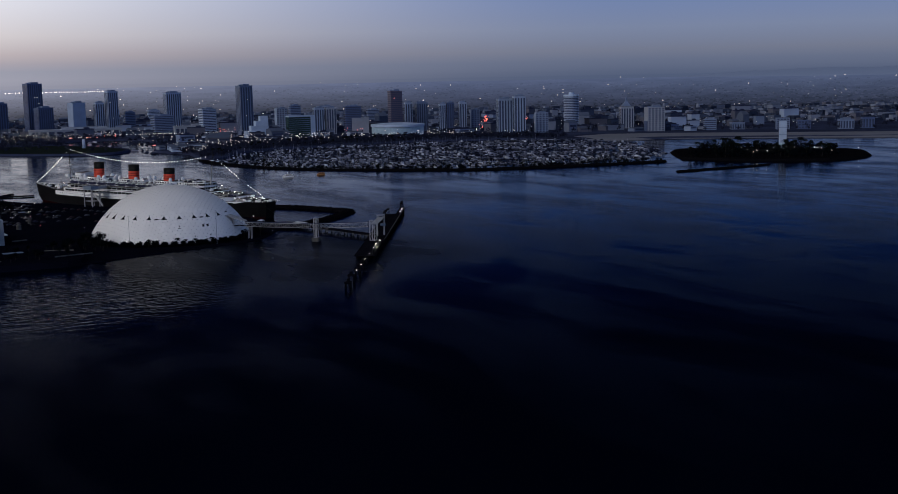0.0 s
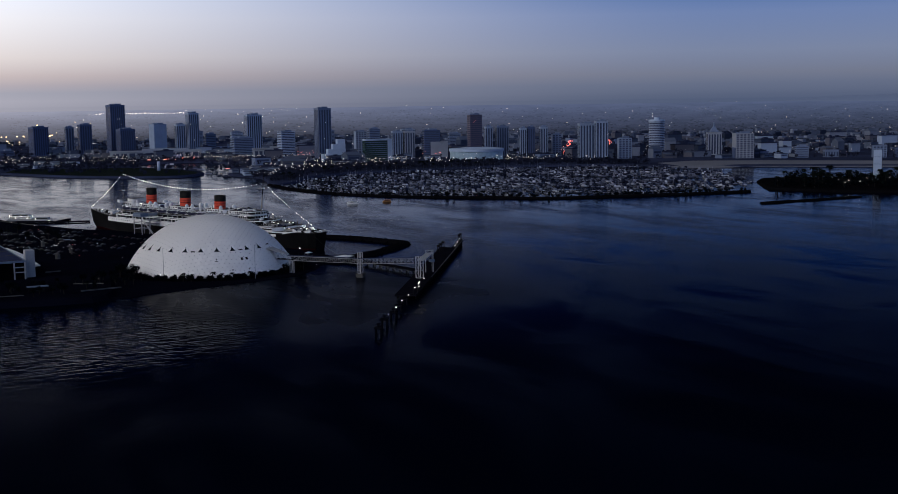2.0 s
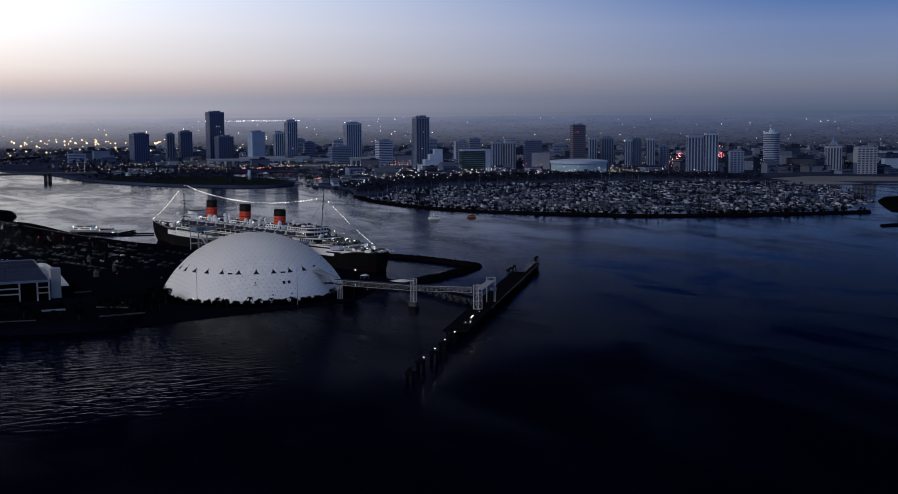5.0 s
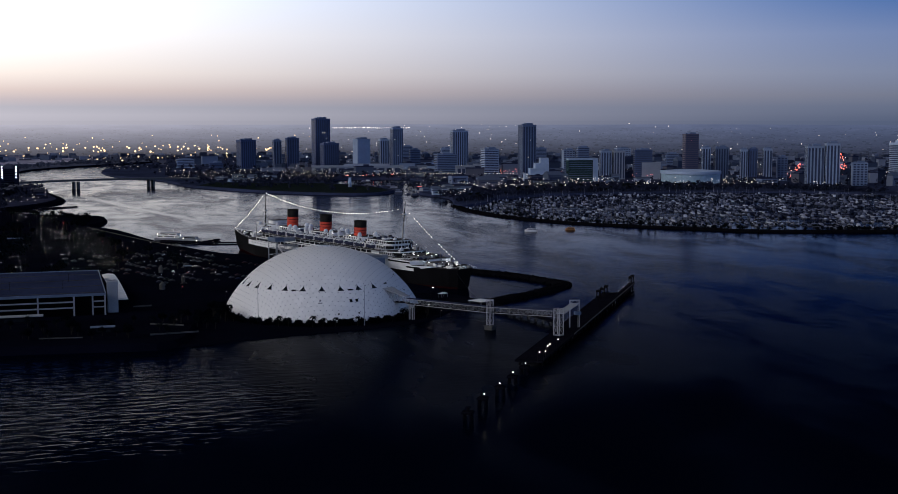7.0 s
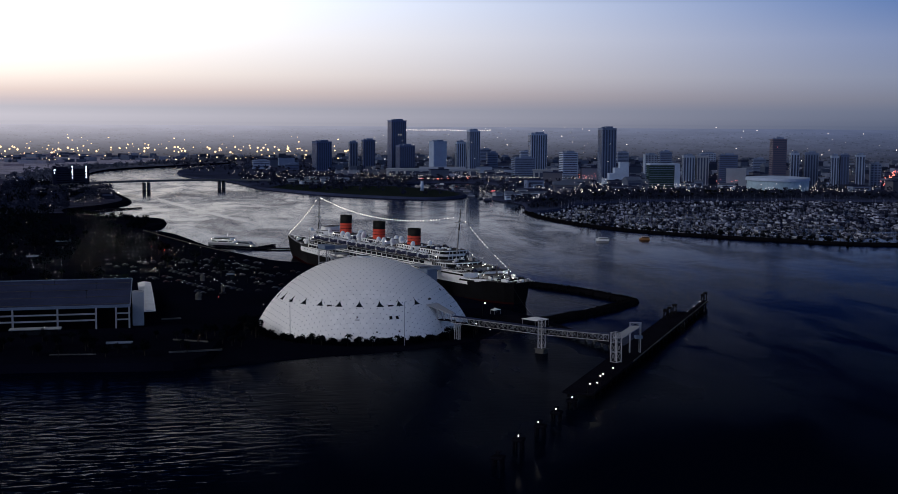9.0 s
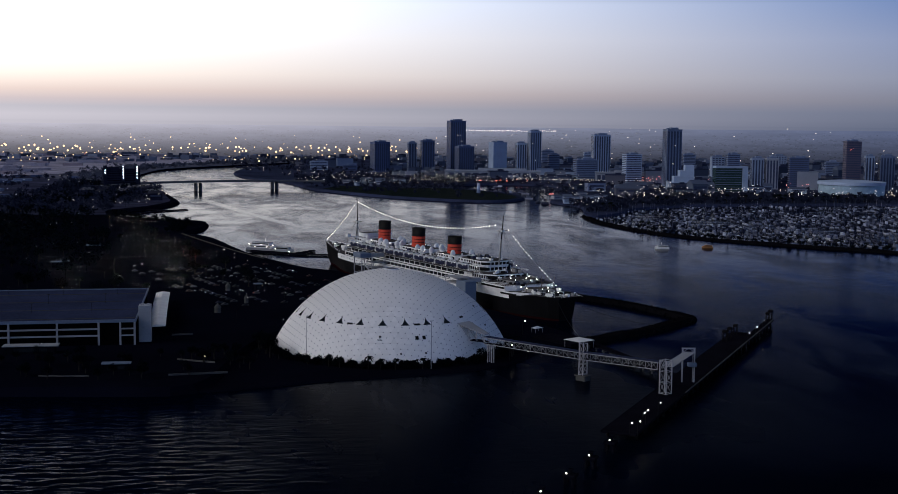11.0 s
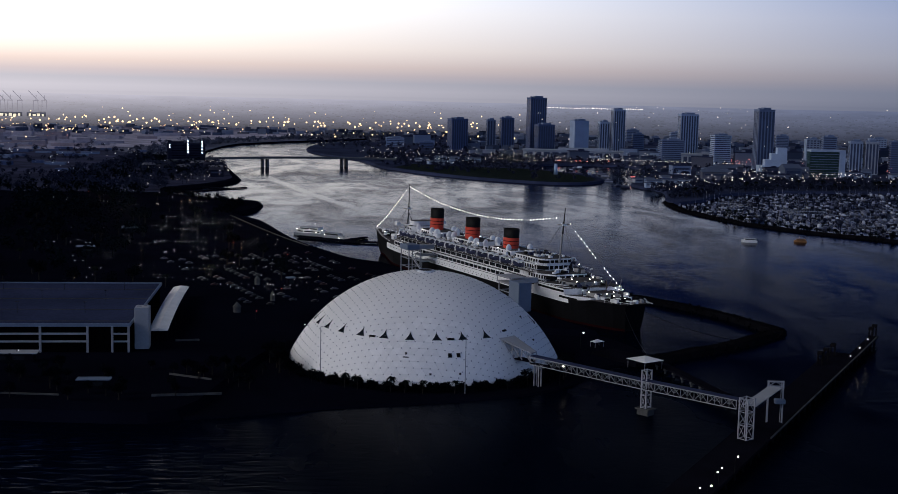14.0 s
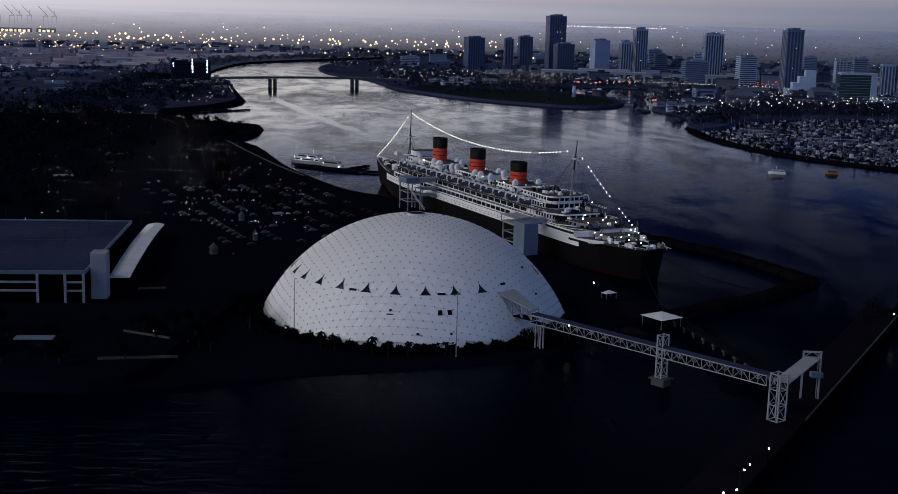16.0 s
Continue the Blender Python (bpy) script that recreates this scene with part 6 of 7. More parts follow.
LIT = glow("lit_window", (1.0, 0.78, 0.5), 1.2)


def tower(name, x, y, w, h, label, mat=0, style="bands", turn=0.0, deep=0.75, base=3.4, lit=0, cap=True, seed=1):
    """A tall block with window bands or upright piers on each face, a parapet and a plant room."""
    rnd = random.Random(seed + int(x))
    a, b = w * 0.80, w * 0.80 * deep
    view = math.degrees(math.atan2(-(x + 150), y + 700))
    root = thing(name, pose(x, y, base, 0, 0, view + turn), label, "building", "city towers")
    h -= base
    bm = nb()
    box(bm, 0, 0, 0, a, b, h)
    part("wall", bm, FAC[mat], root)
    faces = ((0, -b / 2, a, 0), (0, b / 2, a, 0), (a / 2, 0, b, 90), (-a / 2, 0, b, 90))
    n = max(3, min(22, int(h / 3.6)))
    if style == "bands":
        for fx, fy, ln, rz in (faces[0], faces[2], faces[3]):
            bm = nb()
            box(bm, 0, 0, 0, ln * 0.93, 0.3, 1.7)
            me = mesh_of(bm, "window_band", CITY_GLASS)
            for k in range(n):
                o = part("window_band", me, None, root)
                o.matrix_local = pose(fx, fy, h * (k + 0.45) / n, 0, 0, rz)
    elif style == "piers":
        for fx, fy, ln, rz in faces:
            m = max(3, int(ln / 5))
            bm = nb()
            box(bm, 0, 0, 1.5, ln / m * 0.55, 0.3, h - 4)
            me = mesh_of(bm, "window_strip", CITY_GLASS)
            for k in range(m):
                u = (k + 0.5) / m - 0.5
                o = part("window_strip", me, None, root)
                o.matrix_local = pose(fx + (u * ln if rz == 0 else 0), fy + (u * ln if rz else 0), 0, 0, 0, rz)
    elif style == "grid":
        n = max(3, min(12, int(h / 4.2)))
        for fx, fy, ln, rz in (faces[0], faces[2]):
            m = max(3, min(7, int(ln / 6)))
            bm = nb()
            box(bm, 0, 0, 0, ln / m * 0.6, 0.3, h / n * 0.55)
            me = mesh_of(bm, "window", CITY_GLASS)
            for k in range(m):
                u = (k + 0.5) / m - 0.5
                for j in range(n):
                    o = part("window", me, None, root)
                    o.matrix_local = pose(fx + (u * ln if rz == 0 else 0), fy + (u * ln if rz else 0), h * (j + 0.3) / n, 0, 0, rz)
    if lit:
        bm = nb()
        box(bm, 0, 0, 0, 1.8, 0.4, 1.5)
        me = mesh_of(bm, "lit_window", LIT)
        for _ in range(lit):
            o = part("lit_window", me, None, root)
            o.location = (rnd.uniform(-.45, .45) * a, -b / 2 - 0.1, rnd.uniform(0.05, .95) * h)
    bm = nb()
    box(bm, 0, 0, h, a + 0.6, b + 0.6, 1.3)
    part("parapet", bm, FAC[mat], root)
    if cap:
        bm = nb()
        box(bm, a * 0.08, 0, h + 1.3, a * 0.5, b * 0.5, 3.4, bevel=0.3)
        box(bm, -a * 0.3, b * 0.1, h + 1.3, a * 0.14, b * 0.2, 2.2)
        part("plant_room", bm, FAC[2], root)
    return root


tower("office_tower", 327, 2081, 45.1, 121.4, "tallest office tower, dark glass with a paler side", 3, "piers", 22, lit=3)
tower("office_block", 337, 2021, 45.0, 65.7, "dark office block with white upright fins", 3, "piers", 22)
tower("office_block", 166, 2201, 47.7, 71.1, "dark glass office block", 3, "piers", 24)
tower("apartment_tower", 247, 2264, 24.3, 69.3, "slim grey apartment tower, one of a pair", 2, "piers", 15)
tower("apartment_tower", 283, 2255, 36.9, 74.7, "dark apartment tower, one of a pair", 3, "piers", 15)
tower("office_block", 406, 1993, 40.5, 75.6, "pale blank-sided office block", 0, "none", 28)
tower("apartment_tower", 456, 1986, 26.1, 74.4, "slim white apartment tower with strips", 1, "piers", 20)
tower("apartment_tower", 484, 1978, 31.3, 100.5, "tall pale apartment tower with dark strips", 0, "piers", 24, lit=2)
tower("office_block", 533, 2005, 29.6, 50.0, "low grey office block", 2, "bands", 10)
tower("office_tower", 640, 2008, 47.2, 93.8, "pale office tower with dark upright glass bays", 0, "piers", 20, 0.6)
tower("hotel", 575, 1884, 57.6, 42.2, "low wide grey hotel block", 2, "bands", 15)
tower("hotel", 630, 1726, 40.4, 57.7, "white hotel with even rows of balconies", 1, "bands", 22)
tower("office_tower", 669, 1595, 37.1, 108.3, "tall brown-grey office tower with a dark flank", 2, "piers", 26, lit=2)
tower("office_block", 807, 1728, 31.2, 53.9, "pale square office block", 0, "grid", 15)
tower("office_block", 824, 1687, 30.3, 60.4, "grey office block with bands", 2, "bands", 15)
tower("apartment_block", 797, 1494, 26.4, 58.0, "pale apartment block of two slabs", 0, "piers", 15)
tower("apartment_block", 822, 1487, 27.3, 58.0, "pale apartment block with strips", 4, "piers", 15)
tower("office_block", 868, 1475, 42.2, 59.8, "dark square office block", 3, "bands", 10)
tower("hall", 882, 1471, 45.9, 35.1, "low beige blank hall", 4, "none", 12, cap=False)
tower("apartment_tower", 933, 1399, 32.4, 90.9, "dark red apartment tower with red lights on top", 5, "bands", 20)
tower("apartment_block", 988, 1443, 19.8, 64.8, "pale narrow apartment slab", 0, "piers", 15)
tower("apartment_block", 1017, 1436, 31.5, 64.8, "pale apartment slab with strips", 2, "piers", 15)
tower("apartment_block", 1011, 1333, 16.9, 62.5, "pale narrow apartment slab", 0, "piers", 15)
tower("apartment_block", 1028, 1330, 18.8, 64.4, "dark narrow apartment slab", 3, "piers", 15)
tower("apartment_block", 1054, 1322, 19.7, 64.4, "pale slim apartment slab", 0, "piers", 15)
tower("apartment_block", 1093, 1336, 23.0, 48.0, "grey square apartment block", 2, "grid", 12)
tower("apartment_tower", 1037, 1131, 35.6, 73.4, "pale apartment tower with upright fins", 0, "piers", 15)
tower("apartment_tower", 1060, 1113, 28.5, 77.8, "pale apartment tower, taller middle wing", 0, "piers", 15)
tower("apartment_block", 1142, 1155, 32.2, 42.5, "low pale apartment block", 0, "grid", 10)
tower("apartment_block", 1322, 1014, 44, 50, "wide beige apartment block with rows of balconies", 4, "grid", 18)
tower("hotel", 28, 2317, 52, 22, "low wide pale hotel by the river", 0, "bands", 6)
tower("office_block", 100, 2280, 40, 14, "low dark waterfront block", 3, "bands", 6)
tower("office_block", 640, 2560, 40, 46, "grey block in the second row", 2, "bands", 10)
tower("office_block", 1090, 2100, 45, 48, "pale block in the second row", 0, "grid", 10)
tower("office_block", 1130, 1900, 36, 40, "grey block in the second row", 2, "bands", 10)
tower("office_block", 960, 2350, 36, 44, "grey block in the second row", 2, "bands", 10)
tower("office_block", 745, 2520, 40, 42, "pale block in the second row", 0, "bands", 10)
# stepped white block
root = thing("stepped_block", pose(643, 1458, 3.4, 0, 0, -8), "white stepped ziggurat-shaped block", "building", "city towers")
for k, (w, h) in enumerate(((46, 14), (36, 24), (26, 34), (16, 44))):
    bm = nb()
    box(bm, (46 - w) / 2 - 2, 0, 0 if k == 0 else h - 10, w, 26 - 3 * k, h if k == 0 else 10)
    part("storey", bm, FAC[1], root)
# glass hotel slab with white end
root = thing("glass_slab", pose(690, 1340, 3.4, 0, 0, -2), "dark green glass slab with a white end wall and frame", "building", "city towers")
bm = nb()
box(bm, -6, 0, 0, 46, 16, 43)
part("glass_body", bm, material("green_glass", (0.02, 0.045, 0.045), 0.15, 0.2, 0.1, 1.0), root, "dark green glass")
bm = nb()
box(bm, 22, 0, 0, 9, 19, 46)
part("end_wall", bm, FAC[1], root)
bm = nb()
box(bm, -6, 0, 43, 46, 19, 3)
part("roof_frame", bm, FAC[1], root)
for k in range(10):
    bm = nb()
    box(bm, -6, -8.1, 3 + k * 4, 45, 0.3, 0.7)
    part("floor_band", bm, FAC[2], root)
# round arena with a painted wall
root = thing("arena", pose(886, 1300, 3.4), "round white arena with a pale blue painted wall", "arena")
bm = nb()
bmesh.ops.create_cone(bm, cap_ends=True, segments=64, radius1=53, radius2=53, depth=17, matrix=Matrix.Translation((0, 0, 9)))
part("wall", bm, material("pale_blue_mural", (0.30, 0.42, 0.52), 0.7, 0.35, 0.03, 0.2), root)
bm = nb()
bmesh.ops.create_cone(bm, cap_ends=True, segments=64, radius1=55, radius2=55, depth=5, matrix=Matrix.Translation((0, 0, 20.5)))
bmesh.ops.create_cone(bm, cap_ends=True, segments=64, radius1=54, radius2=28, depth=2, matrix=Matrix.Translation((0, 0, 24)))
part("roof", bm, FAC[1], root, "white roof rim")
# round apartment tower
root = thing("round_tower", pose(1299, 1268, 3.4), "round apartment tower with ringed balconies and a cap", "building", "city towers")
bm = nb()
bmesh.ops.create_cone(bm, cap_ends=True, segments=32, radius1=14.5, radius2=14.5, depth=70, matrix=Matrix.Translation((0, 0, 35)))
part("wall", bm, CITY_GLASS, root)
bm = nb()
bmesh.ops.create_cone(bm, cap_ends=True, segments=32, radius1=16.5, radius2=16.5, depth=1.7, matrix=Matrix.Translation((0, 0, 0)))
me = mesh_of(bm, "balcony_ring", FAC[0])
for k in range(19):
    part("balcony_ring", me, None, root).location = (0, 0, 2 + k * 3.6)
bm = nb()
bmesh.ops.create_cone(bm, cap_ends=True, segments=32, radius1=17.0, radius2=17.0, depth=4, matrix=Matrix.Translation((0, 0, 71)))
bmesh.ops.create_cone(bm, cap_ends=True, segments=24, radius1=6, radius2=6, depth=5, matrix=Matrix.Translation((0, 0, 75)))
part("cap", bm, FAC[1], root)
# gothic tower with a steep roof
root = tower("gothic_tower", 1369, 1165, 35, 48, "old pale apartment tower with a steep pointed roof", 4, "piers", 15, cap=False)
bm = nb()
m4 = Matrix.Translation((0, 0, 52.0))
bmesh.ops.create_cone(bm, cap_ends=True, segments=4, radius1=12, radius2=4, depth=9, matrix=m4 @ Matrix.Rotation(radians(45), 4, "Z"))
bmesh.ops.create_cone(bm, cap_ends=True, segments=8, radius1=3.0, radius2=0.3, depth=12, matrix=Matrix.Translation((0, 0, 62)))
part("steep_roof", bm, FAC[2], root, "steep green-grey roof")
# long convention halls


def long_hall(x, y, w, h, label, mat, rz):
    root = thing("convention_hall", pose(x, y, 3.4, 0, 0, rz), label, "hall", "convention halls")
    bm = nb()
    box(bm, 0, 0, 0, w, 40, h - 4)
    part("wall", bm, FAC[mat], root)
    bm = nb()
    box(bm, 0, 0, h - 4, w + 3, 43, 1.6)
    box(bm, w * 0.1, 4, h - 2.4, w * 0.5, 24, 4)
    part("roof", bm, FAC[4], root)
    bm = nb()
    box(bm, 0, 0, 0, w / 16, 0.6, h * 0.5)
    me = mesh_of(bm, "opening", CITY_GLASS)
    for k in range(11):
        part("opening", me, None, root).location = (-w / 2 + (k + 0.75) * w / 11.5, -20.2, 2)


long_hall(380, 1905, 200, 18, "long low pale convention hall with arches", 4, -10)
long_hall(628, 1784, 110, 20, "long low beige convention hall", 4, -14)
long_hall(560, 2050, 150, 20, "long low hall with a bright roof edge", 1, -12)

# beach apartment blocks
rnd = random.Random(31)
for k in range(17):
    u = k / 16
    x, y = 1330 + 760 * u + rnd.uniform(-12, 12), 1010 - 640 * u + rnd.uniform(0, 45)
    tower("apartment_block", x, y, rnd.uniform(26, 56), rnd.uniform(13, 27), "low dim apartment block behind the beach", rnd.choice((0, 3, 3, 2, 2, 5)), rnd.choice(("grid", "bands", "piers")), rnd.uniform(8, 22), cap=rnd.random() < .4)

# ---- low city fabric ----


def inside_city(x, y):
    edge = np.interp(x, [-200, -130, -60, 0, 90, 160, 230, 300, 330, 420, 520, 660, 800, 950, 1100, 1300, 1500, 1900, 3000], [2500, 1950, 1780, 1560, 1380, 1330, 1330, 1680, 1660, 1230, 1240, 1290, 1310, 1230, 1090, 1000, 800, 430, -600])
    return y > edge + 25


bm = nb()
box(bm, 0, 0, 0, 1, 1, 1)
dull_ms = [mesh_of(bm.copy(), "wall", f) for f in DULL]
wall_ms = [mesh_of(bm.copy(), "wall", f) for f in FAC]
bm.free()
bm = nb()
for v in ((-.53, -.53, 1), (.53, -.53, 1), (.53, .53, 1), (-.53, .53, 1), (-.5, 0, 1.35), (.5, 0, 1.35)):
    bm.verts.new(v)
bm.verts.ensure_lookup_table()
for f in ((0, 1, 5, 4), (2, 3, 4, 5), (0, 4, 3), (1, 2, 5), (0, 3, 2, 1)):
    bm.faces.new([bm.verts[i] for i in f])
pitched = mesh_of(bm, "roof", DULL[1])
bm = nb()
box(bm, 0, 0, 1, 1.04, 1.04, 0.08)
box(bm, 0.15, 0.1, 1.08, 0.3, 0.25, 0.18)
flat_r = mesh_of(bm, "roof", ROOF_GREY)
bm = nb()
box(bm, 0, -0.5, 0.55, 0.8, 0.04, 0.22)
win_r = mesh_of(bm, "window_band", CITY_GLASS)
count = 0
while count < 230:
    d = rnd.uniform(1250, 3300)
    az = rnd.uniform(-3, 47)
    x, y = -150 + d * math.sin(radians(az)), -700 + d * math.cos(radians(az))
    if (x < 330 and y < 2450) or not inside_city(x, y) or (x - 886) ** 2 + (y - 1300) ** 2 < 5200:
        continue
    w, dp, h = rnd.uniform(14, 44), rnd.uniform(12, 26), rnd.choice((6, 8, 9, 11, 14, 18))
    if d > 2400:
        h *= 1.3
    root = thing("low_building", pose(x, y, 3.4, 0, 0, rnd.uniform(-25, 15)) @ Matrix.Diagonal((w, dp, h, 1)), "low city building among trees and street lights", "building", "low city buildings")
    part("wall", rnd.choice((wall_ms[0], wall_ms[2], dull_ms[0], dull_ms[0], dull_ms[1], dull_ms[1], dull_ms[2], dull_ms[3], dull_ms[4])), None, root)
    part("roof", rnd.choice((pitched, flat_r, flat_r)), None, root)
    if d < 2300:
        part("window_band", win_r, None, root)
    count += 1

# far roofs, trees and lamps beyond counting


def far_ground(r):
    return float(np.interp(r, [0, 3950, 4100, 4250, 4400, 4550, 4680], [3.4, 3.4, 14, 34, 58, 84, 104]))


ms = Mass()
for _ in range(3000):
    d, az = rnd.uniform(2600, 3980), rnd.uniform(-24, 56)
    x, y = CX + d * math.sin(radians(az)), CY + d * math.cos(radians(az))
    if az < 6 and ((y < 3000 and x > -420) or d < 3450):
        continue
    if not inside_city(x, y) and az > 5:
        continue
    far = max(0.25, 1 - max(0, d - 3900) / 900)
    ms.box(x, y, far_ground(d) - 1, rnd.uniform(8, 32), rnd.uniform(8, 18), rnd.choice((5, 6, 8, 10, 14)) * far + 1, rnd.uniform(-25, 15), rnd.choice((0, 1, 2, 2, 3, 4)))
tagged(new("far_buildings", ms.mesh("far_buildings", DULL)), "countless low buildings of the far city plain", "buildings", "", "stuff")
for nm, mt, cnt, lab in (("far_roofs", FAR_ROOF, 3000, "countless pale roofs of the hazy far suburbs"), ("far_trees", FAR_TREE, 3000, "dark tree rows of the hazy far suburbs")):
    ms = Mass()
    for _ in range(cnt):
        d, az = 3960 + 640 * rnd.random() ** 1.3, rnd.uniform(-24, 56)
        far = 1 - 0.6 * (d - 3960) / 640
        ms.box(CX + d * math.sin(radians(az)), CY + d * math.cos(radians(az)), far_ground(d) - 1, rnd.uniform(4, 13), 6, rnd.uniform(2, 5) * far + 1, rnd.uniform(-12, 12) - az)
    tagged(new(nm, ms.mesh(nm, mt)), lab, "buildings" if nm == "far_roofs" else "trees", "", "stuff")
# sheds take up the haze-lightened tones of the port ground
ms = Mass()
for _ in range(420):
    x, y = rnd.uniform(-1700, -430), rnd.uniform(1780, 3560)
    if x < np.interp(y, [1780, 2050, 2300, 2600, 2900, 3150, 3560], [-700, -600, -540, -510, -460, -340, -200]):
        ms.box(x, y, 3.7, rnd.uniform(14, 70), rnd.uniform(10, 26), rnd.choice((3, 4, 6, 8, 11)), rnd.uniform(-8, 8), rnd.choice((0, 1, 2, 3)))
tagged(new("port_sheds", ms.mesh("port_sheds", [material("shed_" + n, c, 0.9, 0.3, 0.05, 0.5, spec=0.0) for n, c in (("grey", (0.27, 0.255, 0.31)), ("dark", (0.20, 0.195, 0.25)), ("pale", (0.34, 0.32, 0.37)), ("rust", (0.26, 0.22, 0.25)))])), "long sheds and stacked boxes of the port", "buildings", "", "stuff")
spots = []
while len(spots) < 1500:
    d, az = rnd.uniform(1500, 3700), rnd.uniform(-2, 52)
    x, y = -150 + d * math.sin(radians(az)), -700 + d * math.cos(radians(az))
    if inside_city(x, y - 10):
        spots.append((x, y))
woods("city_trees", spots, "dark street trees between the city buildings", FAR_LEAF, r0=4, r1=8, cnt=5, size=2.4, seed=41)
spots = []
while len(spots) < 430:
    x, y = rnd.uniform(-40, 400), rnd.uniform(1170, 1900)
    if y > np.interp(x, [-40, 3, 83, 157, 230, 280, 310, 330, 350, 400], [1700, 1480, 1320, 1230, 1190, 1210, 1260, 1640, 1000, 960]) and not (250 < x < 400 and 1400 < y < 1620) and not (90 < x < 300 and y < 1440 and rnd.random() < .5) and not (310 < x < 345 and y < 1640):
        spots.append((x, y))
woods("park_trees", spots, "dark trees of the waterfront park", FAR_LEAF, r0=3, r1=6, cnt=9, size=1.5, seed=42)
spots = []
while len(spots) < 800:
    x = rnd.uniform(335, 1060)
    y = np.interp(x, [335, 370, 420, 520, 660, 800, 950, 1040], [885, 905, 995, 1060, 1082, 1075, 1030, 945]) + 4 + 175 * rnd.random() ** 1.2
    spots.append((x, y))
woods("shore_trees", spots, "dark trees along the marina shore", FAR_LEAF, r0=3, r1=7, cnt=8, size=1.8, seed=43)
BWX = [322, 330, 350, 413, 480, 540, 654, 740, 792]
BWY = [845, 690, 600, 510, 446, 401, 371, 359, 352]
spots = []
for k in range(150):
    x = 322 + 465 * rnd.random() ** 1.1
    spots.append((x + 6, np.interp(x, BWX, BWY) + rnd.uniform(4, 12)))
woods("breakwater_shrubs", spots, "dark shrubs and palms on the marina breakwater", r0=1.6, r1=3.4, cnt=6, size=1.2, z=1.0, seed=44)

spots = []
while len(spots) < 420:
    y = rnd.uniform(1650, 3100)
    x = np.interp(y, [1650, 1883, 2240, 2409, 2583, 2800, 3100], [-345, -370, -358, -300, -205, -60, 60]) - 6 - abs(rnd.gauss(0, 45))
    spots.append((x, y))
# leaf colour lightened to stand for haze over the far bank
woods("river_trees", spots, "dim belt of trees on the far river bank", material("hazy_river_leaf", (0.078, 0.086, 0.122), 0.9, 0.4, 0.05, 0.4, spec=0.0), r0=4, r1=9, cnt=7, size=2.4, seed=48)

# trees and sheds on the dim yards west of the hotel
spots, ms = [], Mass()
while len(spots) < 230:
    x, y = rnd.uniform(-1150, -440), rnd.uniform(1080, 2000)
    if noise.noise((x * 0.006, y * 0.006, 2.0)) > -0.05:
        spots.append((x, y))
for _ in range(170):
    spots.append((rnd.uniform(-1300, -400), 985 + rnd.gauss(0, 55)))
woods("yard_trees", spots, "dark rows of trees between the yards", FAR_LEAF, r0=3, r1=8, cnt=9, size=1.7, seed=47)
for _ in range(70):
    ms.box(rnd.uniform(-1100, -450), rnd.uniform(1150, 1900), 3.6, rnd.uniform(10, 34), rnd.uniform(8, 16), rnd.choice((3, 4, 6)), rnd.uniform(-15, 15), rnd.choice((2, 3, 3)))
tagged(new("yard_sheds", ms.mesh("yard_sheds", FAC)), "low sheds on the dim yards", "buildings", "", "stuff")
# lights of streets and port
LOT_L = glow("cool_lot_glint_light", (0.86, 0.93, 1.0), 1.3)
NEAR_L = glow("street_light_far", (1.0, 0.85, 0.68), 1.55)
PORT_L = glow("port_light_amber", (1.0, 0.62, 0.27), 2.3)


def beads(name, label, mat, items):
    ms = Mass()
    for x, y, z, r in items:
        ms.bead(x, y, z, r)
    return tagged(new(name, ms.mesh(name, mat)), label, "lights", "", "stuff")


it = []
for _ in range(900):
    d, az = rnd.uniform(1750, 3300), rnd.uniform(-3, 50)
    x, y = -150 + d * math.sin(radians(az)), -700 + d * math.cos(radians(az))
    if inside_city(x, y - 25):
        it.append((x, y, 3.4 + rnd.uniform(5, 13), rnd.uniform(0.3, 0.75)))
for _ in range(130):
    it.append((rnd.uniform(60, 520), rnd.uniform(1500, 1880), rnd.uniform(9, 16), rnd.uniform(0.28, 0.55)))
for k in range(46):
    u = k / 45
    it.append((395 + 270 * u + rnd.uniform(-4, 4), 1690 - 80 * u, 11, 0.8))
for k in range(34):
    u = k / 33
    it.append((500 + 480 * u, 1215 + 90 * math.sin(u * 3) + rnd.uniform(-8, 8), 10, rnd.uniform(0.5, 0.8)))
for _ in range(70):
    x = rnd.uniform(380, 1000)
    it.append((x, np.interp(x, [335, 420, 520, 660, 800, 950, 1040], [920, 1010, 1075, 1095, 1090, 1045, 960]) + rnd.uniform(0, 190), rnd.uniform(13, 18), rnd.uniform(0.55, 1.05)))
for _ in range(130):
    it.append((rnd.uniform(380, 760), rnd.uniform(1150, 1800), rnd.uniform(9, 18), rnd.choice((0.3, 0.4, 0.5, 0.6, 0.9))))
for _ in range(110):
    x = rnd.uniform(700, 1500)
    it.append((x, rnd.uniform(1150, 2100), rnd.uniform(9, 20), rnd.choice((0.3, 0.4, 0.5, 0.6, 0.9))))
for _ in range(110):
    x = rnd.uniform(-60, 330)
    it.append((x, 1560 + rnd.uniform(0, 420), rnd.uniform(8, 14), rnd.uniform(0.4, 0.9)))
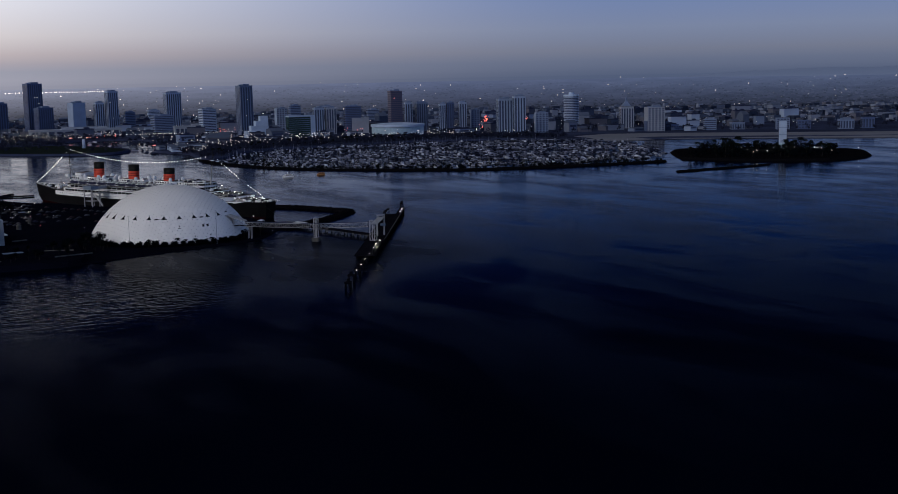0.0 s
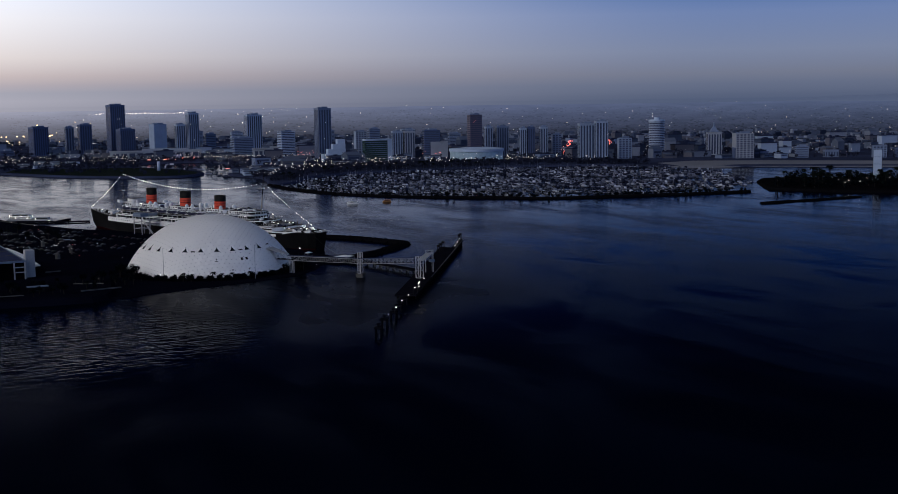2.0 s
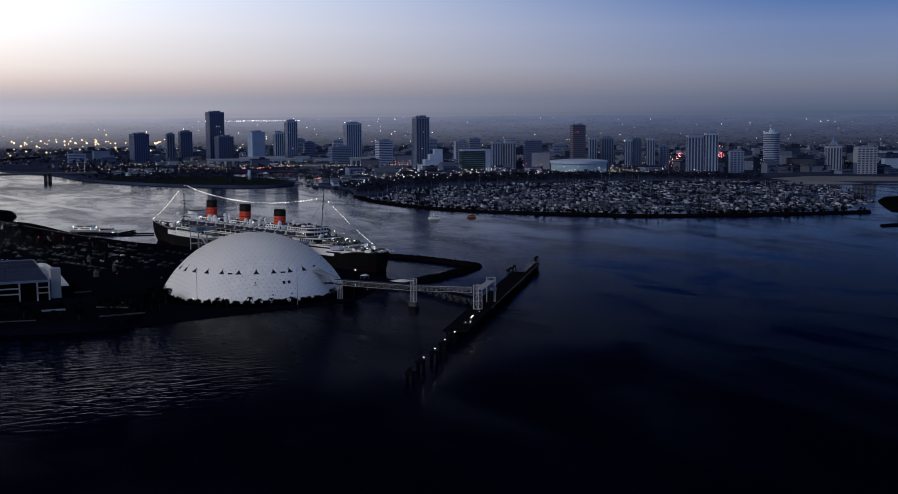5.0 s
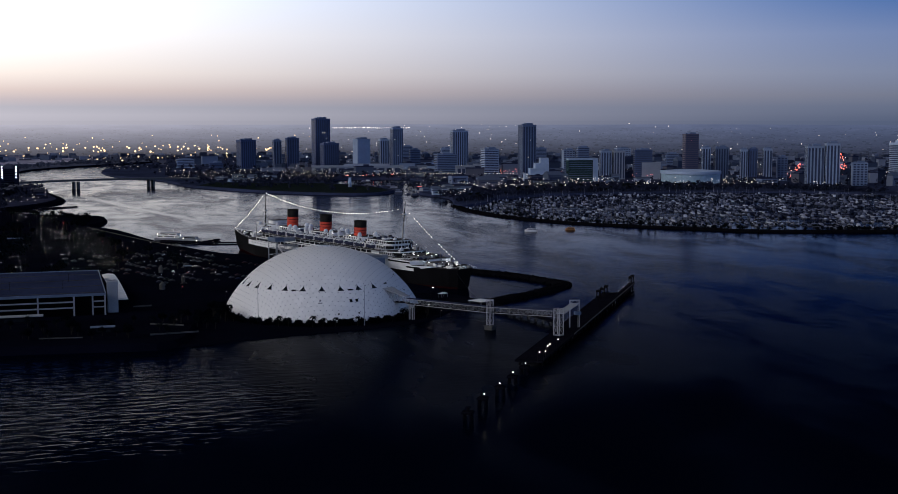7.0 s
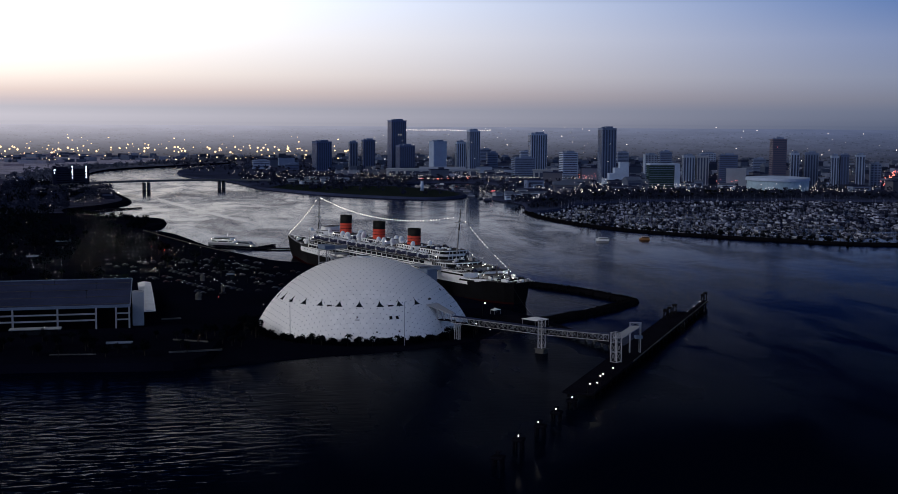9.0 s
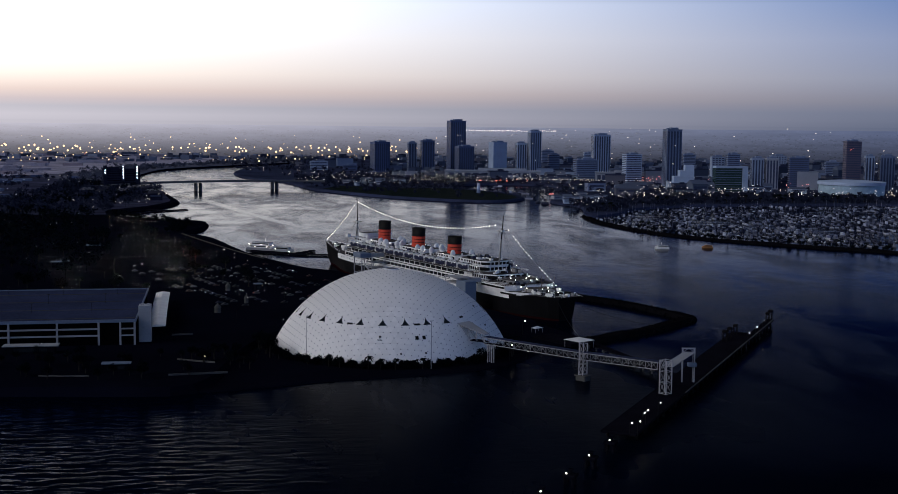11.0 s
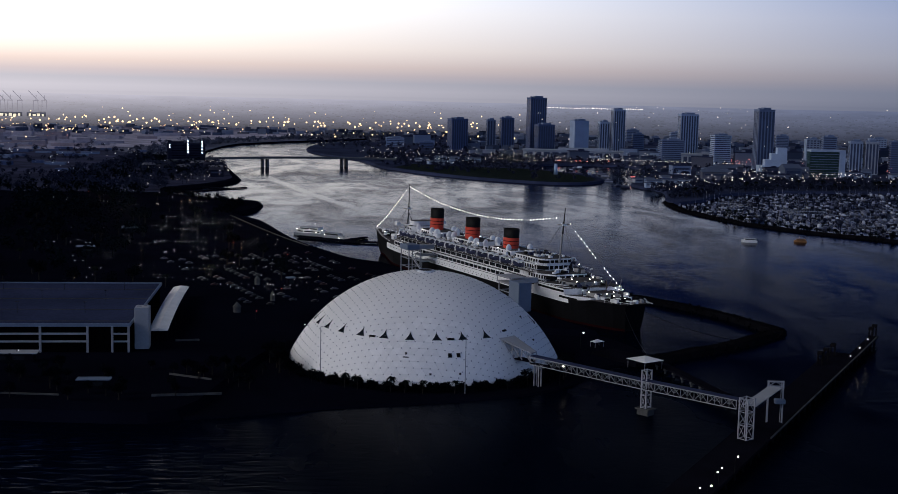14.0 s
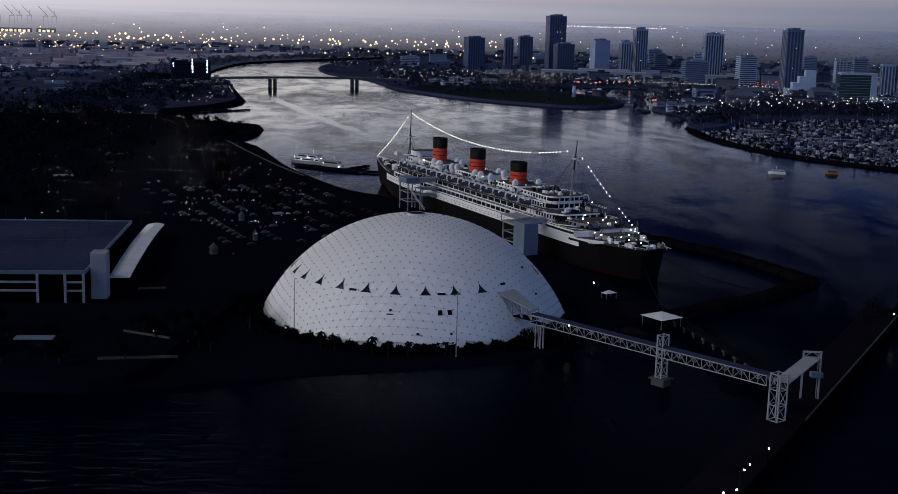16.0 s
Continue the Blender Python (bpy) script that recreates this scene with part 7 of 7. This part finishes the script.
for k in range(28):
    it.append((1010 + 7 * k, 1450 - 1.2 * k, 12, 0.7))
for _ in range(160):
    x = rnd.uniform(330, 1050)
    it.append((x, np.interp(x, [335, 420, 520, 660, 800, 950, 1040], [930, 1020, 1090, 1110, 1100, 1060, 980]) + 240 * rnd.random() ** 2, rnd.uniform(11, 16), rnd.uniform(0.3, 0.6)))
beads("street_lights", "warm white street lights across the city", NEAR_L, it)
it = []
for _ in range(190):
    d, az = 3300 + 1100 * rnd.random(), rnd.uniform(-22, 9)
    it.append((CX + d * math.sin(radians(az)), CY + d * math.cos(radians(az)), far_ground(d) + rnd.uniform(8, 14), rnd.choice((1.0, 1.2, 1.5, 2.0, 2.6))))
for _ in range(150):
    d, az = rnd.gauss(4120, 50), rnd.uniform(-20, 7)
    it.append((CX + d * math.sin(radians(az)), CY + d * math.cos(radians(az)), far_ground(d) + 10, rnd.uniform(2.0, 3.9)))
for _ in range(70):
    y = rnd.uniform(2000, 3300)
    it.append((rnd.uniform(-1250, -620), y, 3.7 + rnd.uniform(10, 16), rnd.uniform(0.9, 1.9)))
beads("port_lights", "bright amber lights of the distant port", PORT_L, it)
it = []
for k in range(44):
    az = 9.0 + 4.4 * k / 43 + rnd.uniform(-.03, .03)
    it.append((CX + 4560 * math.sin(radians(az)), CY + 4560 * math.cos(radians(az)), 92 + rnd.uniform(-1, 1), rnd.uniform(1.2, 2.0)))
for _ in range(240):
    d, az = rnd.uniform(3500, 4660), rnd.uniform(8, 54)
    it.append((CX + d * math.sin(radians(az)), CY + d * math.cos(radians(az)), far_ground(d) + rnd.uniform(4, 9), rnd.uniform(0.8, 1.7)))
beads("suburb_lights", "faint lights of the far suburbs", glow("suburb_light", (1.0, 0.84, 0.74), 3.0), it)
it = [(1200 + 14 * k + rnd.uniform(-9, 9), 1470 + 21.8 * k, 15 + 4 * rnd.random(), 1.1) for k in range(22)] + [(1270 + 14.6 * k + rnd.uniform(-9, 9), 1400 + 23.4 * k, 22, 1.1 + 0.012 * k) for k in range(48)] + [(925 + rnd.uniform(-6, 6), 1385, 80 + rnd.uniform(-5, 5), 0.3) for _ in range(5)] + [(rnd.uniform(330, 420), rnd.uniform(1640, 1720), 9, 1.0) for _ in range(10)]
for cx, cy, n in ((640, 1640, 12), (850, 1420, 8), (985, 1500, 10), (1130, 1330, 16), (1215, 1290, 10), (760, 1560, 8)):
    it += [(cx + rnd.gauss(0, 16), cy + rnd.gauss(0, 16), rnd.uniform(8, 20), rnd.uniform(0.5, 1.0)) for _ in range(n)]
beads("red_lights", "red tail lights and signal lights", glow("far_red_light", (1.0, 0.12, 0.07), 4.0), it)
bm = nb()
box(bm, 0, 0, 0, 24, 1.2, 4)
solid("blue_sign", bm, BLUEL, "blue glowing sign on a hall", "sign", m=pose(575, 1995, 12, 0, 0, -12))
RED_SIGN = glow("red_sign_light", (1.0, 0.08, 0.05), 1.3)
for x, y in ((318, 1690), (352, 1180), (360, 1240)):
    bm = nb()
    box(bm, 0, 0, 0, 7, 0.6, 1.3)
    solid("red_sign", bm, RED_SIGN, "red glowing sign on the waterfront", "sign", group="waterfront signs", m=pose(x, y, 7, 0, 0, -8))

# bead rows stand for glints on car roofs as well as lights
it = []
for _ in range(56):
    y = rnd.uniform(150, 900)
    lim = np.interp(y, [100, 290, 426, 560, 620, 765, 800, 900], [-50, -62, -115, -150, -185, -175, -260, -300])
    x = lim - 4 - abs(rnd.gauss(0, 100))
    for k in range(rnd.choice((1, 2, 3, 5, 8))):
        it.append((x - rnd.uniform(3.2, 5.5) * k, y + 1.1 * k + rnd.uniform(-0.8, 0.8), 3.6 + rnd.choice((1.0, 1.2, 1.4, 3.0)), rnd.uniform(0.12, 0.34)))
for _ in range(90):
    it.append((rnd.uniform(-900, -330), rnd.uniform(900, 1700), rnd.uniform(7, 13), rnd.uniform(0.4, 0.9)))
beads("shore_lot_lights", "small cool beads for lights and car glints across the dark west shore lots", LOT_L, it)
it = []
for cx, cy, n in ((-905, 2900, 9), (-760, 2350, 7), (-640, 3300, 8), (-560, 3100, 6), (-980, 2600, 6)):
    it += [(cx + rnd.uniform(-34, 34), cy + rnd.uniform(-20, 20), rnd.uniform(6, 16), rnd.uniform(0.7, 1.4)) for _ in range(n)]
beads("port_signal_lights", "clusters of red and orange lights in the port", glow("port_red_light", (1.0, 0.25, 0.12), 1.2), it)

# ---- lighthouse and waterfront houses ----
root = thing("lighthouse", pose(258, 1330, 3.6), "small white lighthouse on the park spit", "lighthouse")
bm = nb()
bmesh.ops.create_cone(bm, cap_ends=True, segments=16, radius1=3.4, radius2=2.2, depth=16, matrix=Matrix.Translation((0, 0, 8)))
part("shaft", bm, FAC[1], root, smooth=True)
bm = nb()
bmesh.ops.create_cone(bm, cap_ends=True, segments=16, radius1=3.0, radius2=3.0, depth=0.6, matrix=Matrix.Translation((0, 0, 16.3)))
part("gallery", bm, FAC[2], root)
bm = nb()
bmesh.ops.create_cone(bm, cap_ends=True, segments=12, radius1=1.6, radius2=1.5, depth=2.6, matrix=Matrix.Translation((0, 0, 18)))
bmesh.ops.create_cone(bm, cap_ends=True, segments=12, radius1=2.0, radius2=0.1, depth=1.8, matrix=Matrix.Translation((0, 0, 20.2)))
part("lantern", bm, DARK_GLASS, root)
for k in range(16):
    x, y = (rnd.uniform(345, 420), rnd.uniform(1050, 1330)) if k < 9 else (rnd.uniform(60, 220), rnd.uniform(1560, 1700))
    root = thing("waterfront_house", pose(x, y, 3.4, 0, 0, rnd.uniform(-30, 30)) @ Matrix.Diagonal((rnd.uniform(12, 26), rnd.uniform(10, 16), rnd.uniform(5, 8), 1)), "low waterfront restaurant house with pitched roof", "building", "waterfront houses")
    part("wall", wall_ms[rnd.choice((0, 1, 4))], None, root)
    part("roof", pitched, None, root)
    part("window_band", win_r, None, root)

# ---- hotel shore on the west bank ----
root = thing("hotel_tower", pose(-318, 1400, 3.6, 0, 0, 12), "dark wide hotel block with lit stair shafts", "building")
HOTEL_DARK = material("dark_hotel_cladding", (0.016, 0.018, 0.035), 0.8, 0.3, 0.1, 1.0, spec=0.0)
bm = nb()
box(bm, 0, 0, 0, 58, 18, 34)
box(bm, -14, 0, 34, 20, 14, 3.0)
part("wall", bm, HOTEL_DARK, root)
for x in (-26, 2, 24):
    bm = nb()
    box(bm, x, -9.2, 0, 6.0, 2.0, 39.5)
    part("stair_shaft", bm, HOTEL_DARK, root, "dark glazed stair shaft")
for k in range(8):
    bm = nb()
    box(bm, 0, -9.1, 3.5 + 3.8 * k, 55, 0.5, 1.0)
    part("balcony_band", bm, DARK_CONCRETE, root)
bm = nb()
ball(bm, 0, 0, 0, 1.0, 1)
me = mesh_of(bm, "shaft_lamp", glow("cool_lamp_light", (0.85, 0.95, 1.0), 8.0))
for x, zs in ((-26, (28, 32)), (2, (20, 25, 29, 33, 38)), (24, (20, 25, 30, 33, 37))):
    for z in zs:
        part("shaft_lamp", me, None, root).location = (x, -10.6, z)
hotel_wall, hotel_roof = wall_ms[3].copy(), pitched.copy()
hotel_wall.materials[0] = HOTEL_DARK
hotel_roof.materials[0] = material("dim_slate_roof", (0.035, 0.036, 0.052), 0.9, 0.3, 0.2, 1.0, spec=0.0)
gable_roof = pitched.copy()
gable_roof.materials[0] = material("pale_tile_roof", (0.15, 0.145, 0.165), 0.9, 0.3, 0.2, 1.0, spec=0.0)
for k, (x, y) in enumerate(((-345, 1220), (-318, 1190), (-292, 1195), (-285, 1290), (-262, 1265), (-245, 1180), (-238, 1130), (-330, 1260))):
    root = thing("gabled_house", pose(x, y, 3.6, 0, 0, 60 - 8 * k) @ Matrix.Diagonal((19, 12, 10, 1)), "gabled hotel house with dim walls and pitched roof", "building", "hotel houses")
    part("wall", hotel_wall, None, root)
    part("roof", gable_roof if k in (0, 2, 3, 5) else hotel_roof, None, root)
    part("window_band", win_r, None, root)
it = []
for _ in range(60):
    y = rnd.uniform(880, 1500)
    lim = np.interp(y, [850, 930, 1010, 1100, 1210, 1400, 1540], [-255, -264, -226, -205, -222, -258, -300])
    it.append((lim - 6 - abs(rnd.gauss(0, 60)), y, rnd.uniform(6, 14), rnd.uniform(0.4, 0.75)))
for _ in range(46):
    it.append((rnd.uniform(-1050, -430), rnd.uniform(1150, 2000), rnd.uniform(8, 14), rnd.choice((0.4, 0.5, 0.7, 1.0))))
beads("hotel_lights", "small lights among the hotel trees", NEAR_L, it)

# ---- floodlit sheds of the port ----
# bays glow themselves; the floodlight on them is painted as emission
FLOOD = glow("floodlit_bay_light", (1.0, 0.86, 0.52), 0.9)
bm = nb()
box(bm, 0, 0, 0, 1, 1, 1)
bay_me = mesh_of(bm, "lit_bay", FLOOD)
shed_r = 4225
for az0, n in ((-15.2, 7), (-13.7, 4)):
    a = radians(az0)
    root = thing("port_shed", pose(CX + shed_r * math.sin(a), CY + shed_r * math.cos(a), far_ground(shed_r), 0, 0, -az0), "long far port shed with floodlit open bays", "building", "floodlit sheds")
    bm = nb()
    box(bm, n * 6.5, 8, 0, n * 13 + 6, 14, 13)
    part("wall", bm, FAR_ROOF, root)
    for k in range(n):
        part("lit_bay", bay_me, None, root).matrix_local = pose(6.5 + 13 * k, 0.4, 1.0) @ Matrix.Diagonal((9.0 if k % 3 else 6.0, 1.0, 8.0 - (k % 2) * 1.5, 1))

# ---- container cranes on the horizon ----
# crane steel glows faintly to stand in for haze before it
CRANE = glow("hazy_crane_steel", (0.24, 0.225, 0.265), 1.0)
CRANE.node_tree.nodes["Principled BSDF"].inputs["Base Color"].default_value = (0.05, 0.05, 0.06, 1)
for k, az in enumerate((-15.9, -15.3, -14.75, -14.45, -14.05, -13.4, -13.05)):
    r = 4330
    root = thing("container_crane", pose(CX + r * math.sin(radians(az)), CY + r * math.cos(radians(az)), far_ground(r) - 1, 0, 0, 10 + k), "far harbour crane with raised boom", "crane", "container cranes")
    bm = nb()
    for a in (-8, 8):
        beam(bm, (a, 0, 0), (a * 0.8, 0, 34), 1.8)
    beam(bm, (-9, 0, 34), (9, 0, 34), 2.0)
    beam(bm, (0, 0, 34), (2, 0, 52), 1.6)
    part("gantry", bm, CRANE, root)
    bm = nb()
    beam(bm, (8, 0, 34), (-22, 0, 66), 2.0)
    part("boom", bm, CRANE, root)

# ---- island with a white tower ----
pts = [(838, 367), (873, 285), (923, 232), (975, 211), (1030, 225), (1076, 256), (1136, 346), (1056, 478), (979, 521), (928, 494)]
solid("ground_island", prism(nb(), smooth_line(pts + [pts[0]])[:-1], -2, 3.0, 8.0), ROCK, "dark rock-edged oil island", "ground", "structure")
root = thing("white_tower", pose(1055, 397, 2.9, 0, 0, -40), "blank white screen tower on the island", "tower")
bm = nb()
box(bm, 0, 0, 0, 10.5, 8, 42, bevel=0.3)
part("wall", bm, FAC[1], root)
for z in (12, 22, 32):
    bm = nb()
    box(bm, 0, 0, z, 10.8, 8.3, 0.5)
    part("band", bm, FAC[2], root)
spots = []
while len(spots) < 190:
    x, y = rnd.uniform(850, 1130), rnd.uniform(220, 510)
    if abs((x - 990) * 0.75 + (y - 366) * 0.66) < 110 and abs((x - 990) * -0.66 + (y - 366) * 0.75) < 100:
        spots.append((x, y))
woods("island_shrubs", spots, "dark shrubs on the island", r0=3.5, r1=8.5, cnt=10, size=1.5, z=2.6, seed=45)
for k in range(70):
    x, y = spots[k]
    put(palms, k, pose(x, y, 2.8, 0, 0, 50 * k) @ Matrix.Scale(rnd.uniform(1.2, 1.9), 4))
beads("island_lights", "a few white lights on the island", NEAR_L, [(rnd.uniform(900, 1090), rnd.uniform(250, 400), 10, rnd.uniform(0.6, 1.1)) for _ in range(16)])
for k in range(50):
    x = rnd.uniform(340, 1000)
    y = np.interp(x, [335, 370, 420, 520, 660, 800, 950, 1040], [885, 905, 995, 1060, 1082, 1075, 1030, 945]) + rnd.uniform(2, 30)
    put(palms, k, pose(x, y, 3.4, 0, 0, 50 * k) @ Matrix.Scale(rnd.uniform(0.9, 1.4), 4))

for k in range(70):
    x = 326 + 450 * rnd.random()
    put(palms, k, pose(x + 5, np.interp(x, BWX, BWY) + rnd.uniform(5, 12), 1.4, 0, 0, 70 * k) @ Matrix.Scale(rnd.uniform(0.5, 0.95), 4))

# ---- marina ----
SAIL_WHITE = bpy.data.materials.new("boat_white_gelcoat")
SAIL_WHITE.use_nodes = True
nt = SAIL_WHITE.node_tree
geo, info, grime = (nt.nodes.new(k) for k in ("ShaderNodeNewGeometry", "ShaderNodeObjectInfo", "ShaderNodeTexNoise"))
grime.inputs["Scale"].default_value = 1.5
pick = math_node(nt, "FRACT", math_node(nt, "ADD", geo.outputs["Random Per Island"], info.outputs["Random"]))
pick = math_node(nt, "ADD", math_node(nt, "MULTIPLY", pick, 0.86), math_node(nt, "MULTIPLY", grime.outputs[0], 0.14))
nt.links.new(ramp(nt, [(0.1, (0.018, 0.022, 0.045)), (0.45, (0.075, 0.088, 0.14)), (0.72, (0.20, 0.22, 0.29)), (0.92, (0.58, 0.60, 0.68))], pick), nt.nodes["Principled BSDF"].inputs["Base Color"])
nt.nodes["Principled BSDF"].inputs["Roughness"].default_value = 0.4
COVER = material("boat_dark_cover", (0.012, 0.016, 0.035), 0.8, 0.4, 0.5, 2.0, spec=0.05)
bm = nb()
rows = []
for k in range(7):
    u = k / 6
    b = 1.7 * min(1, (1 - u) * 2.4 + 0.03) ** 0.7
    rows.append([bm.verts.new((11 * (u - 0.5), y, z)) for y, z in ((-b, 1.3 + u * .4), (-b * .7, -0.3), (b * .7, -0.3), (b, 1.3 + u * .4))])
for a, b in zip(rows, rows[1:]):
    for j in range(4):
        bm.faces.new((a[j], a[(j + 1) % 4], b[(j + 1) % 4], b[j]))
bm.faces.new(rows[0])
bm.faces.new(rows[-1])
hull_m = mesh_of(bm, "hull", SAIL_WHITE)
bm = nb()
box(bm, -0.6, 0, 1.3, 4.6, 2.1, 1.0, bevel=0.25)
cab_m = mesh_of(bm, "cabin", SAIL_WHITE)
bm = nb()
box(bm, -1.0, 0, 1.3, 6.0, 2.5, 2.6, bevel=0.4)
fly_m = mesh_of(bm, "cabin", SAIL_WHITE)
bm = nb()
rod(bm, (0.8, 0, 1.3), (0.8, 0, 11.5), 0.08, 0.06, 5)
beam(bm, (0.8, 0, 2.8), (-3.6, 0, 2.8), 0.3)
mast_m = mesh_of(bm, "mast", SHEET_GREY)
sail = thing("sailing_boat", None, "white sailing boat moored with bare mast in the marina", "boat", "marina boats")
part("hull", hull_m, None, sail)
part("cabin", cab_m, None, sail)
part("mast", mast_m, None, sail)
covered = thing("sailing_boat", None, "white sailing boat moored under a dark blue canvas cover", "boat", "marina boats")
part("hull", hull_m, None, covered)
cover_m = cab_m.copy()
cover_m.materials[0] = COVER
part("cover", cover_m, None, covered, "dark blue canvas cover").scale = (1.7, 1.25, 1.1)
part("mast", mast_m, None, covered)
cruiser = thing("motor_cruiser", None, "white motor cruiser moored in the marina", "boat", "marina boats")
part("hull", hull_m, None, cruiser)
part("cabin", fly_m, None, cruiser)
LOX = [322, 340, 413, 480, 540, 654, 740, 792, 900, 1000, 1060]
LOY = [830, 660, 545, 485, 440, 408, 396, 392, 470, 620, 800]
UPX = [322, 345, 370, 420, 520, 660, 800, 950, 1040, 1060]
UPY = [845, 865, 890, 980, 1045, 1068, 1060, 1015, 930, 880]
docks, berths = Mass(), []
y = 380
while y < 1280:
    xs = [x for x in np.arange(330, 1060, 6.2) if np.interp(x, LOX, LOY) + 14 < y + (x - 700) * -0.18 < np.interp(x, UPX, UPY) - 10]
    if len(xs) > 4:
        for x in xs:
            yy = y + (x - 700) * -0.18
            docks.box(x, yy, 0.3, 6.6, 2.0, 0.5, -10)
            for sd in (-1, 1):
                if rnd.random() < 0.70 and not (int(x / 48) + int(y / 60)) % 7 == 0:
                    berths.append((x + rnd.uniform(-2.4, 2.4), yy + sd * (7.4 + rnd.uniform(-1.5, 2.5)), (80 if sd > 0 else -100) + rnd.uniform(-6, 6)))
    y += 38
tagged(new("marina_docks", docks.mesh("marina_docks", DARK_CONCRETE)), "dark floating docks of the marina", "docks", "", "stuff")
near_b = sorted(berths, key=lambda b: (b[0] + 100) ** 2 + (b[1] + 700) ** 2)[:250]
for k, (x, y, rz) in enumerate(near_b):
    put([sail, cruiser, covered], (0, 0, 1, 2, 2)[k % 5], pose(x, y, 0, 0, 0, rz + rnd.uniform(-3, 3)) @ Matrix.Scale(rnd.uniform(0.75, 1.15), 4))
ms = Mass()
ids = set(near_b)
for x, y, rz in berths:
    if (x, y, rz) in ids:
        continue
    s = rnd.uniform(0.75, 1.15)
    dk = int(rnd.random() < 0.4)
    ms.box(x, y, 0, 10 * s, 2.9 * s, 1.4 * s, rz, int(rnd.random() < 0.25))
    ms.box(x, y, 1.4 * s, (4.5 + 2 * dk) * s, 2.0 * s, (1.0 if rnd.random() < .65 else 2.4) * s, rz, dk)
    if rnd.random() < 0.45:
        ms.box(x, y, 1.4, 0.13, 0.13, 10 * s, rz)
tagged(new("moored_boats", ms.mesh("moored_boats", [SAIL_WHITE, COVER])), "hundreds of white boats crowding the marina berths", "boats", "", "stuff")
for k in range(12):
    x, y = rnd.uniform(300, 345), rnd.uniform(1330, 1600)
    if k < 4:
        x, y = rnd.uniform(318, 330), rnd.uniform(1100, 1250)
    put([sail, cruiser], 1 if k % 3 else 0, pose(x, y, 0, 0, 0, rnd.uniform(-40, 40)) @ Matrix.Scale(rnd.uniform(1.0, 1.5), 4))
